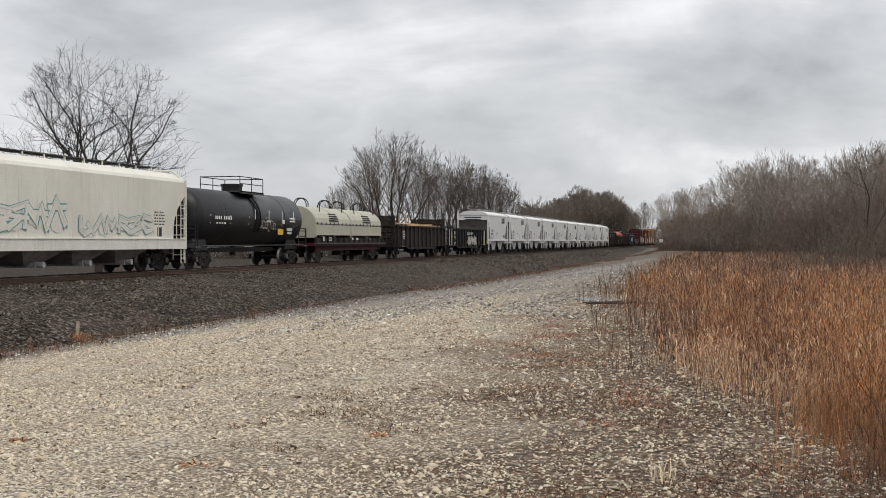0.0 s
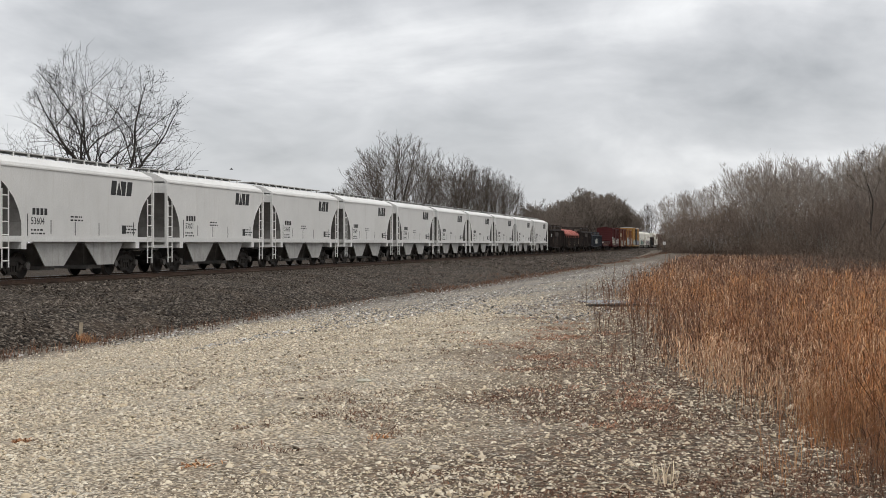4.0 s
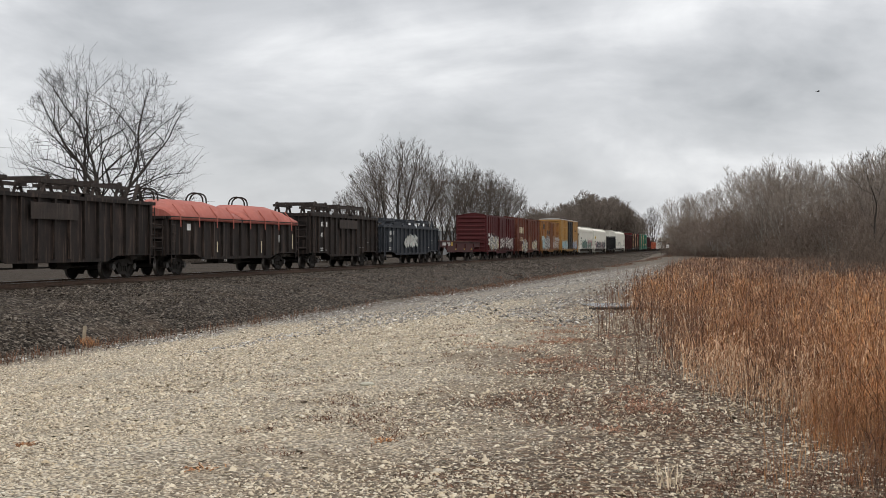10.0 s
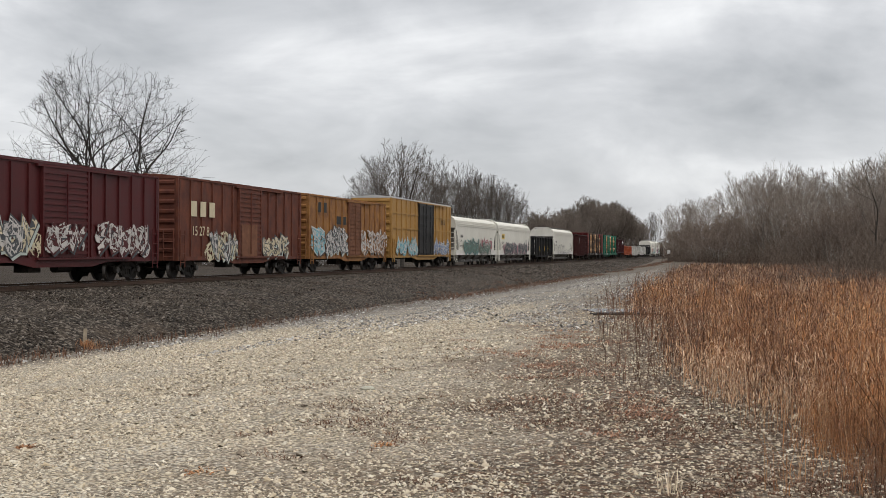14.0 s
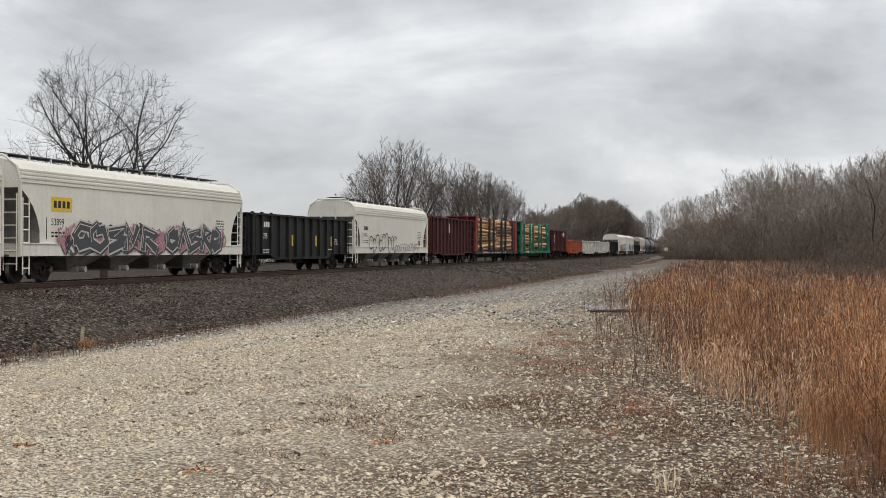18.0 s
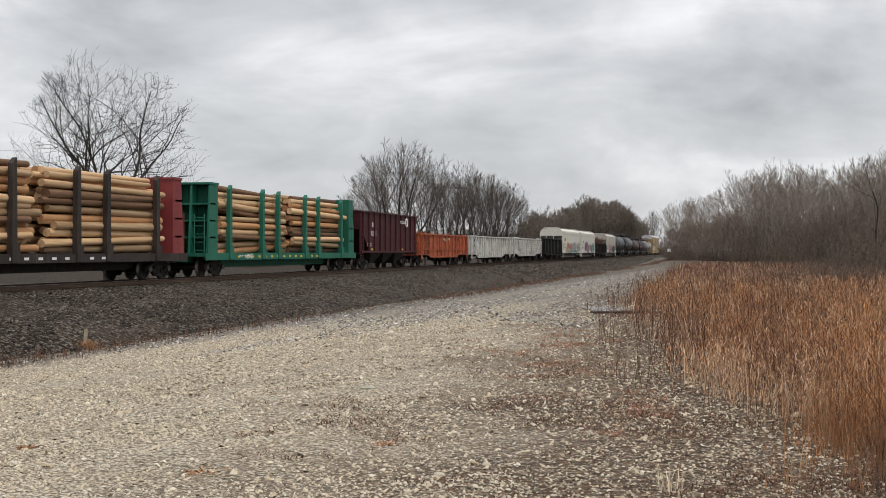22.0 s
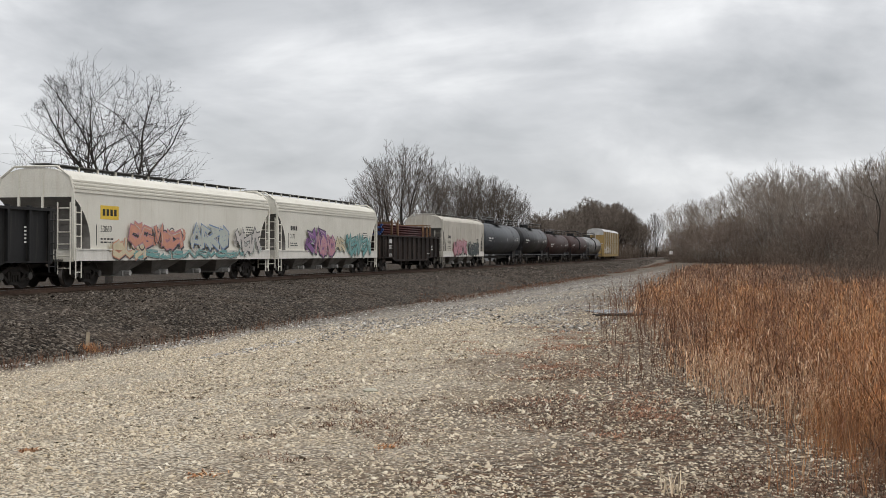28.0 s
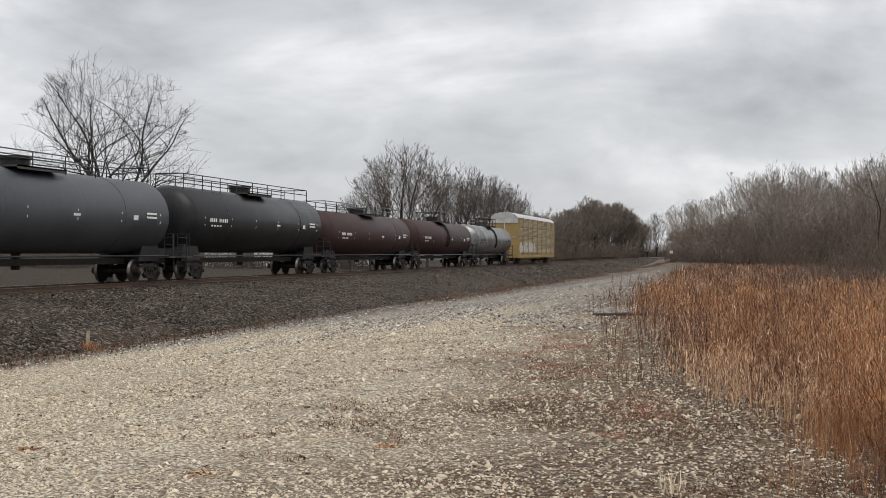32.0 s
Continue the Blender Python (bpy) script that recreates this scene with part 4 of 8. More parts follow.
def grow(seed, height, width, stems, fan, fork, base_r, tip, counts=(9, 6, 5), belly=0.5, low=0.2, rise=(0.02, 0.03, 0.03, 0.02), angle=(0.55, 0.95), wiggle=0.10, reach_part=0.95, steps=(0.7, 0.5, 0.38, 0.3), bare=0.22):
    """Bare tree: a short trunk forks into stems; limbs, branches and twigs leave them in turn and end at a domed crown. belly: height of its widest part."""
    rng = np.random.default_rng(seed)
    middle, half = belly * height, width / 2
    above, below = height - middle, middle - low * height + 0.01
    lumps = rng.uniform(0, 6.283, 3)

    def out(p):
        a = math.atan2(p[1], p[0])
        r = math.hypot(p[0], p[1]) / (half * (1 + 0.12 * math.sin(2 * a + lumps[0]) + 0.10 * math.sin(5 * a + lumps[1] + p[2])))
        z = (p[2] - middle) / (above if p[2] > middle else below)
        return r * r + z * z

    def reach(p, d):
        k = 0.0
        while k < height * 1.3:
            k += height * 0.03
            if out(p + d * k) > 1:
                break
        return k

    trunk, crown = [], []
    last = len(counts)

    def limb(p, d, length, r0, level):
        n = max(2, int(round(length / steps[level])))
        owed, turn = 0.0, rng.uniform(0, 6.283)
        r = r0
        for i in range(n):
            f = (i + 1) / n
            d = d + rng.normal(0, wiggle, 3) + np.array([0, 0, rise[level]])
            d = d / math.sqrt(d.dot(d))
            q = p + d * (length / n)
            r1 = max(tip * (1.0 if level < last else 0.6), r0 * (1 - 0.82 * f))
            (trunk if r > base_r * 0.30 else crown).append((*p, *q, r, r1))
            p, r = q, r1
            if level == last or f < (bare if level == 0 else 0.15):
                continue
            owed += counts[level] / (n * (1 - (bare if level == 0 else 0.15)))
            while owed > rng.uniform(0.3, 1.0):
                owed -= 1
                turn += 2.4 + rng.normal(0, 0.4)
                ref = np.array([1.0, 0, 0]) if abs(d[2]) > 0.8 else np.array([0, 0, 1.0])
                u = np.cross(d, ref)
                u = u / math.sqrt(u.dot(u))
                side = u * math.cos(turn) + np.cross(d, u) * math.sin(turn)
                if side[2] < -0.55:
                    side = -side
                open_ = rng.uniform(*angle)
                way = d * math.cos(open_) + side * math.sin(open_)
                if level == 0:
                    ln = min(reach(p, way) * rng.uniform(0.72, 1.06), length * 1.1)
                else:
                    ln = min(length * (0.42 + 0.30 * (1 - f)) * rng.uniform(0.6, 1.25), reach(p, way) * 1.12 + 0.25)
                limb(p, way, max(ln, steps[min(level + 1, last)] * 0.8), max(tip, r1 * (0.62 if level == 0 else 0.7)), level + 1)

    foot = np.array([0.0, 0.0, -0.25])
    top = np.array([rng.normal(0, 0.05), rng.normal(0, 0.05), max(fork * height, 0.05)])
    trunk.append((*foot, *top, base_r * 1.15, base_r))
    for i in range(stems):
        a = 6.283 * i / stems + rng.uniform(-0.35, 0.35)
        t = fan[i % len(fan)]
        d = np.array([math.cos(a) * math.sin(t), math.sin(a) * math.sin(t), math.cos(t)])
        p = top - np.array([0, 0, rng.uniform(0, 0.12) * fork * height])
        limb(p, d, reach(p, d) * reach_part * rng.uniform(0.9, 1.05), base_r * rng.uniform(0.55, 0.75), 0)
    return trunk, crown


def bare_tree(name, at, label, rows, bark, twig, group=""):
    tree = thing(name, label, "tree", group, at=at)
    part("trunk", seg_mesh("trunk", rows[0], bark, 7), None, tree)
    part("crown", seg_mesh("crown", rows[1], twig, 3), None, tree, "bare leafless branches and twigs")
    return tree


def planted(kinds, k, m, size):
    """The k-th tree of a kind: the first ones are set in place, the rest are copies."""
    ob = kinds[k % len(kinds)]
    if k < len(kinds):
        ob.matrix_basis = m @ Matrix.Diagonal((*size, 1))
    else:
        copy_thing(ob, m @ Matrix.Diagonal((size[0] / ob.scale[0], size[1] / ob.scale[1], size[2] / ob.scale[2], 1)))


def make_trees():
    x, y, z = polar(-0.2750, 75)
    bare_tree("lone_tree", pose(x, y, z, rz=40), "large lone bare tree with several dark stems behind the track",
              grow(9, 13.7, 12.4, 5, (0.06, 0.34, 0.18, 0.46, 0.28), 0.24, 0.23, 0.0085, (12, 6, 5), 0.47, 0.14, (0.0, -0.006, 0.0, 0.0), (0.65, 1.2), 0.115, 0.98, (0.6, 0.45, 0.36, 0.3), 0.03), M["bark"], M["darktwig"])
    rnd = random.Random(5)
    kinds = [bare_tree("bare_tree", pose(-46, 150, -1.1), "leafless grey-brown tree in the hedgerow behind the track",
                       grow(20 + i, 14.3, 11.0, 7, (0.08, 0.42, 0.24, 0.58, 0.34, 0.16, 0.5), 0.10, 0.24, 0.0155, (8, 5, 4), 0.56, 0.04, (0.008, 0.02, 0.02, 0.02), (0.40, 0.85), 0.08, 0.98, (0.9, 0.7, 0.55, 0.5), 0.22),
                       M["bark"], M["twig"], "hedgerow trees") for i in range(4)]
    # bearing, depth, top and width as tangents
    spots = [(-0.036, 157, 0.0850, 0.076), (-0.064, 160, 0.056, 0.036), (-0.018, 170, 0.070, 0.048), (-0.003, 182, 0.062, 0.042),
             (0.015, 196, 0.0672, 0.046), (0.033, 208, 0.060, 0.040), (0.047, 230, 0.052, 0.036), (0.057, 244, 0.042, 0.026),
             (-0.052, 172, 0.073, 0.052), (0.006, 186, 0.056, 0.046), (0.025, 206, 0.058, 0.046), (-0.080, 168, 0.044, 0.030), (0.040, 226, 0.050, 0.040)]
    for i, (b, d, top, wide) in enumerate(spots):
        x, y, z = polar(b, d)
        planted(kinds, i, pose(x, y, z, rz=rnd.uniform(0, 360)), (wide * d / 11.0, wide * d / 11.0, (top * d + 2.4) / 14.3))
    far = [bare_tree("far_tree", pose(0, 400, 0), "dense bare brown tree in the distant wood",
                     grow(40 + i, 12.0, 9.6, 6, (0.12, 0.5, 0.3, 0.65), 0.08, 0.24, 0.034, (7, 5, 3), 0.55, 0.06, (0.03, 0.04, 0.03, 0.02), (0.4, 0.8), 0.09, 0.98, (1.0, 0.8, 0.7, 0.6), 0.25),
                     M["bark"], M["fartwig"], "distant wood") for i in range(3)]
    k = 0
    for b in np.arange(0.062, 0.176, 0.0036):
        for row in range(2):
            d = np.interp(b, (0.062, 0.10, 0.13, 0.172), (235, 330, 390, 440)) + row * 26 + rnd.uniform(-8, 8)
            top = np.interp(b, (0.062, 0.075, 0.085, 0.105, 0.115, 0.13, 0.145, 0.155, 0.172), (62, 70, 76, 84, 92, 86, 78, 62, 52)) + rnd.uniform(-22, 3)
            x, y, z = polar(b + rnd.uniform(-0.001, 0.001), d)
            if x > -33:
                continue
            s = (top * d / 2192 + 1.6) / 12
            planted(far, k, pose(x, y, z, rz=rnd.uniform(0, 360)), (s * 0.86, s * 0.86, s))
            k += 1
    x, y, z = polar(0.167, 455)
    planted(kinds, 13, pose(x, y, z), (0.75, 0.75, 1.12))
    wood = [bare_tree("woodland_tree", pose(20, 150, 0), "slender pale bare tree at the edge of the wood",
                      grow(60 + i, 13.0, 7.2 + 1.4 * (i % 3), 4 + i % 3, (0.05, 0.30, 0.16, 0.42, 0.24), 0.05, 0.14, 0.0165, (8, 4, 3), 0.64, 0.05, (0.02, 0.05, 0.04, 0.03), (0.30, 0.72), 0.08, 0.98, (1.0, 0.75, 0.6, 0.6), 0.18),
                      M["palebark"], M["paletwig"], "woodland edge trees") for i in range(5)]
    k = 0
    for b in np.arange(0.178, 0.42, 0.0098):
        for row in range(3):
            d = np.interp(b, (0.178, 0.19, 0.235, 0.28, 0.36, 0.40), (325, 275, 205, 172, 145, 135)) + row * 13 + rnd.uniform(-6, 6)
            top = np.interp(b, (0.178, 0.19, 0.20, 0.215, 0.225, 0.24, 0.255, 0.28, 0.30, 0.32, 0.34, 0.42), (112, 118, 106, 104, 124, 150, 150, 160, 162, 160, 182, 196)) + rnd.uniform(-50, 6) - (34, 12, 0)[row]
            x, y, z = polar(b + rnd.uniform(-0.003, 0.003), d)
            if x < -19:
                continue
            s = (top * d / 2192 + 1.6) / 13
            w = rnd.uniform(0.8, 1.15)
            planted(wood, k, pose(x, y, z, rz=rnd.uniform(0, 360)), (s * w, s * w, s))
            k += 1
    # lower, bushier trees that close the wood below
    scrub = [bare_tree("scrub_tree", pose(20, 140, 0), "low bushy brown tree along the edge of the wood",
                       grow(75 + i, 8.0, 7.0, 7, (0.15, 0.6, 0.4, 0.85, 0.3), 0.03, 0.10, 0.020, (6, 5, 3), 0.5, -0.05, (0.0, 0.02, 0.02, 0.02), (0.4, 0.9), 0.10, 1.0, (0.9, 0.7, 0.55, 0.5), 0.12),
                       M["palebark"], M["scrubtwig"], "woodland scrub") for i in range(3)]
    k = 0
    for b in np.arange(0.182, 0.42, 0.0085):
        for row in range(2):
            d = np.interp(b, (0.178, 0.19, 0.235, 0.28, 0.36, 0.40), (318, 268, 200, 166, 138, 128)) + row * 16 + rnd.uniform(-5, 5)
            x, y, z = polar(b + rnd.uniform(-0.003, 0.003), d)
            if x < -17:
                continue
            s = rnd.uniform(0.5, 1.0) * np.interp(b, (0.18, 0.21, 0.25, 0.4), (1.3, 1.1, 1.05, 0.95))
            planted(scrub, k, pose(x, y, z, rz=rnd.uniform(0, 360)), (s * 1.15, s * 1.15, s))
            k += 1
    x, y, z = polar(0.345, 112)
    bare_tree("leaning_tree", pose(x, y, z, 0, 10, 30), "dark bare tree with leaning limbs in front of the wood",
              grow(85, 10.4, 8.0, 4, (0.10, 0.55, 0.30, 0.75), 0.10, 0.17, 0.012, (7, 5, 4), 0.6, 0.12, (0.04, 0.04, 0.03, 0.02), (0.4, 0.9), 0.10, 1.0, (0.8, 0.6, 0.5, 0.45), 0.25), M["bark"], M["twig"])


def thicket(name, places, label, material, seed, stems=60, height=3.0, r=0.012):
    """Many thin crooked shoots in one mesh."""
    rng = np.random.default_rng(seed)
    at = np.repeat(np.array(places, float), stems, axis=0)
    n = len(at)
    s = at[:, 3]
    a, e = rng.uniform(0, 6.283, n), rng.uniform(0, 1.6, n) * s
    p = np.stack([at[:, 0] + np.cos(a) * e, at[:, 1] + np.sin(a) * e, at[:, 2] - 0.05], -1)
    d = np.stack([rng.normal(0, 0.4, n), rng.normal(0, 0.4, n), np.ones(n)], -1)
    ln = height * s * rng.uniform(0.3, 1.0, n)
    rows = []
    for i in range(3):
        d /= np.linalg.norm(d, axis=1)[:, None]
        q = p + d * (ln / 3)[:, None]
        rows.append(np.concatenate([p, q, np.full((n, 1), r * (1 - i * 0.25)), np.full((n, 1), r * (0.75 - i * 0.22))], 1))
        side = d + rng.normal(0, 0.7, (n, 3))
        side /= np.linalg.norm(side, axis=1)[:, None]
        rows.append(np.concatenate([q, q + side * (ln * 0.22)[:, None], np.full((n, 1), r * 0.6), np.full((n, 1), r * 0.2)], 1))
        p, d = q, d + np.stack([rng.normal(0, 0.4, n), rng.normal(0, 0.4, n), rng.normal(-0.1, 0.3, n)], -1)
    tagged(new(name, seg_mesh(name, np.concatenate(rows), material)), label, "brush", kind="stuff")


def make_brush():
    rnd = random.Random(8)
    spots, inner = [], []
    for b in np.arange(0.18, 0.40, 0.0040):
        for row in range(2):
            d = np.interp(b, (0.18, 0.19, 0.235, 0.28, 0.36, 0.40), (300, 255, 190, 150, 105, 92)) - row * 10 + rnd.uniform(-6, 6)
            x, y, z = polar(b, d)
            spots.append((x, y, z, np.interp(b, (0.18, 0.28, 0.40), (1.2, 1.0, 1.2)) * rnd.uniform(0.35, 1.35)))
        for row in range(2):
            d = np.interp(b, (0.178, 0.19, 0.235, 0.28, 0.36, 0.40), (325, 275, 205, 172, 145, 135)) + 6 + row * 16 + rnd.uniform(-6, 6)
            x, y, z = polar(b + rnd.uniform(-0.002, 0.002), d)
            inner.append((x, y, z, rnd.uniform(0.8, 1.5)))
    thicket("woodland_brush", [q for q in spots if noise.noise((q[0] * 0.09, q[1] * 0.05, 6.0)) > -0.22], "tangled brown brush along the edge of the wood", M["brush"], 3, 60, 3.2, 0.022)
    thicket("woodland_undergrowth", inner, "dense dim undergrowth between the trees of the wood", M["brush"], 13, 36, 4.6, 0.030)
    spots = []
    for i in range(330):
        x, y, z = polar(rnd.uniform(0.17, 0.42), rnd.uniform(62, 135))
        if x > 2 and noise.noise((x * 0.12, y * 0.10, 1.5)) > 0.02:
            spots.append((x, y, z, rnd.uniform(0.5, 1.1)))
    thicket("field_brush", spots, "low dark brush growing in the dry grass", M["brush"], 23, 38, 1.5, 0.012)
    spots = []
    for b in np.arange(0.06, 0.176, 0.0022):
        d = np.interp(b, (0.06, 0.10, 0.13, 0.176), (225, 310, 370, 430)) + rnd.uniform(-8, 8)
        x, y, z = polar(b, d)
        if x < -33:
            spots.append((x, y, z, rnd.uniform(1.1, 1.7)))
    spots += [(*polar(b, 545 + rnd.uniform(-8, 8)), rnd.uniform(1.2, 1.8)) for b in np.arange(0.150, 0.178, 0.0022)]
    thicket("far_brush", spots, "dense dark brush below the distant trees", M["brush"], 4, 80, 4.2, 0.045)
    spots = [(*polar(b, 190 + rnd.uniform(-15, 15)), rnd.uniform(0.7, 1.3)) for b in np.arange(-0.40, -0.06, 0.0045)]
    thicket("hedgerow_brush", spots, "low bare hedgerow shrubs across the field", M["twig"], 6, 40, 4.2, 0.03)


def make_near_tufts():
    """Loose orange strands on the bare gravel at the front of the grass."""
    rng = np.random.default_rng(71)
    spots = np.array([polar(rng.uniform(0.24, 0.40), rng.uniform(8.4, 12.5)) for i in range(26)] + [polar(0.318 + rng.uniform(-0.025, 0.02), rng.uniform(10.0, 12.5)) for i in range(40)] + [polar(0.352 + rng.uniform(-0.012, 0.03), rng.uniform(8.6, 11.5)) for i in range(34)])
    b = tuft_points(rng, spots, 16, 0.06)
    blades("loose_grass_tufts", b, rng.uniform(0.10, 0.62, len(b)), np.abs(rng.normal(0.15, 0.35, len(b))), np.full(len(b), 0.0017), M["grass"],
           "loose tufts of bright orange dry grass on the gravel", 72)


make_trees()
make_brush()
make_near_tufts()


# ---- small things on the verge and buildings far off ----
def make_verge_things():
    x, y, z = polar(-0.2925, 32.6)
    st = thing("survey_stake", "weathered wooden survey stake at the foot of the bank", "stake", at=pose(x, y, z, 3, 4, 20))
    part("post", G().prism([(-0.02, -0.1), (0.02, -0.1), (0.02, 0.50), (-0.02, 0.53)], -0.045, 0.045), M["stakewood"], st)
    rng = np.random.default_rng(4)
    t = np.array([[x + 0.15, y - 0.1, z]])
    b = tuft_points(rng, np.repeat(t, 12, 0), 18, 0.16)
    blades("orange_tuft", b, rng.uniform(0.08, 0.32, len(b)), np.abs(rng.normal(0.5, 0.3, len(b))), np.full(len(b), 0.006), M["grass"],
           "small tuft of orange dry grass beside the stake", 9)
    for bx, dy, s in ((-0.196, 395, 1.0), (-0.05, 345, 0.6), (0.22, 190, 0.5), (-0.34, 340, 0.5)):
        d = 1.67 * 2192 / dy
        px, py, pz = polar(bx, d)
        b = tuft_points(rng, np.array([[px, py, pz]]), 60, 0.05 * s + 0.02)
        blades("leaf_patch", b, rng.uniform(0.01, 0.05, len(b)), np.abs(rng.normal(1.6, 0.6, len(b))), np.full(len(b), 0.008), M["grass"],
               "small patch of red-brown dead leaves on the gravel", 10, category="leaf litter")
    x, y, z = polar(-0.063, 14.9)
    solo("pale_stone", G().rings([[(x + a * k, y + b * k * 0.6, z + h) for a, b in ((-1, -.3), (-.5, -1), (.6, -.9), (1, 0), (.5, .9), (-.6, .8))] for k, h in ((0.085, 0), (0.095, 0.02), (0.06, 0.04))]),
         M["hood"], "single flat whitish stone lying on the gravel", "stone")
    # puddle and dark brushwood lying beside it
    c = polar(0.140, 35.0)
    ring = [(c[0] + math.cos(a) * 1.0 * (1 + 0.25 * math.sin(3 * a)), c[1] + math.sin(a) * 1.5 * (1 + 0.2 * math.cos(2 * a))) for a in np.linspace(0, 6.28, 25)[:-1]]
    zz = c[2] + 0.022
    solo("puddle", G().rings([[(a, b, zz - 0.09) for a, b in ring], [(a, b, zz) for a, b in ring]]), M["wet"], "shallow puddle of muddy rainwater on the gravel", "puddle")
    wood = thing("fallen_brushwood", "dark fallen branches and turf lying beside the puddle", "branches", at=pose(*polar(0.145, 32.9)))
    turn = radians(13.345)
    for i in range(9):
        at = rng.uniform(-0.75, 0.75)
        h0 = rng.uniform(0.02, 0.06)
        ln = rng.uniform(0.25, 0.6)
        tilt = turn + rng.normal(0, 0.25)
        p = [(at * math.cos(turn) + k * ln * math.cos(tilt), at * math.sin(turn) + k * ln * math.sin(tilt) + rng.normal(0, 0.02), h0 + rng.normal(0, 0.012)) for k in (-1, -0.35, 0.3, 1)]
        part("branch", G().tube(p, rng.uniform(0.016, 0.034)), M["bark"], wood)
    t = np.array([polar(0.145 + k, 32.9) for k in np.linspace(-0.022, 0.026, 26)])
    b = tuft_points(rng, t, 14, 0.06)
    blades("dark_turf", b, rng.uniform(0.03, 0.12, len(b)), np.abs(rng.normal(0.9, 0.5, len(b))), np.full(len(b), 0.008), M["weed"], "dark dead turf round the fallen branches", 19, category="weeds")
    # pale broken stalks near the camera
    t = np.array([polar(0.178 + rng.normal(0, 0.008), 8.7 + rng.normal(0, 0.12)) for i in range(9)])
    b = tuft_points(rng, t, 3, 0.03)
    blades("broken_stalks", b, rng.uniform(0.06, 0.19, len(b)), np.abs(rng.normal(0.25, 0.3, len(b))), np.full(len(b), 0.0042), M["palestalk"], "pale broken plant stalks standing in the gravel", 20, category="weeds", nod=0.2)
    # small white sign by the crossing
    x, y, z = polar(0.179, 262)
    sign = thing("crossing_sign", "small white sign on a thin post by the far road", "sign", at=pose(x, y, z))
    part("post", G().bar((0, 0, -0.2), (0, 0, 2.2), 0.04, 6), M["walk"], sign)
    part("plate", G().box(-0.33, 0.33, -0.03, 0.03, 1.75, 2.45), M["decal"], sign, "plain white plate")


def make_bird():
    """A small dark bird that crosses the sky, wings level."""
    b = thing("bird", "small dark bird gliding across the grey sky", "bird")
    rows = [[(math.cos(k * 1.0472) * r, y, math.sin(k * 1.0472) * r) for k in range(6)] for y, r in ((-0.16, 0.006), (-0.09, 0.035), (0.0, 0.042), (0.10, 0.024), (0.15, 0.006))]
    part("body", G().rings(rows, True), M["tankblack"], b)
    for s in (-1, 1):
        wing = [(0.03, -0.06), (0.20, -0.07), (0.30, 0.02), (0.17, 0.05), (0.03, 0.05)]
        pts = [(s * u, v) for u, v in wing]
        part("wing", G().rings([[(u, v, 0.01 + 0.25 * abs(u)) for u, v in pts], [(u, v, 0.02 + 0.25 * abs(u)) for u, v in pts]]), M["tankblack"], b)
    part("tail", G().rings([[(-0.02, 0.12, 0), (0.02, 0.12, 0), (0.05, 0.24, 0), (-0.05, 0.24, 0)], [(-0.02, 0.12, 0.008), (0.02, 0.12, 0.008), (0.05, 0.24, 0.008), (-0.05, 0.24, 0.008)]]), M["tankblack"], b)
    return b


BIRD = make_bird()


def shed(name, centre, size, turn, wall, label, bays):
    """A long low metal building with its openings."""
    w, d, h = size
    b = thing(name, label, "building", at=pose(*centre, rz=turn))
    part("wall", G().box(-w / 2, w / 2, -d / 2, d / 2, -0.3, h), M[wall], b)
    part("roof", G().run([(-w / 2 - 0.4, h), (w / 2 + 0.4, h), (w / 2 + 0.4, h + 0.2), (0, h + 1.4), (-w / 2 - 0.4, h + 0.2)], -d / 2 - 0.3, d / 2 + 0.3), M["roofgrey"], b)
    for i in range(bays):
        y = -d / 2 + (i + 0.5) * d / bays
        part("door", G().box(w / 2, w / 2 + 0.06, y - 1.5, y + 1.5, 0, min(3.4, h - 0.6)), M["walk"], b)


make_verge_things()
shed("warehouse", polar(0.02, 330), (30, 90, 5.4), 8, "building", "long low grey metal warehouse behind the trees", 9)
shed("white_shed", polar(-0.13, 205), (8, 26, 3.2), -50, "whitewall", "low white metal shed across the field", 3)
# ---- train ----
WHEEL_R = 0.483
WHEELSETS = ([], [])


def wheelset_mesh():
    """Axle and both wheels turned in one piece."""
    R = WHEEL_R
    out = [(0.085, 0.66), (0.16, 0.67), (0.40, 0.70), (R + 0.024, 0.69), (R + 0.022, 0.715), (R, 0.73), (R - 0.008, 0.83), (R - 0.07, 0.83), (R - 0.09, 0.79), (0.18, 0.775), (0.15, 0.83), (0.09, 0.84), (0.08, 1.05)]
    prof = [(-x, r) for r, x in reversed(out)] + [(x, r) for r, x in out]
    tones = [1 if (min(a[1], b[1]) > R - 0.02) else 0 for a, b in zip(prof, prof[1:])]
    return G().lathe(prof, 22, tones).mesh("wheelset", [M["truck"], M["tread"]])


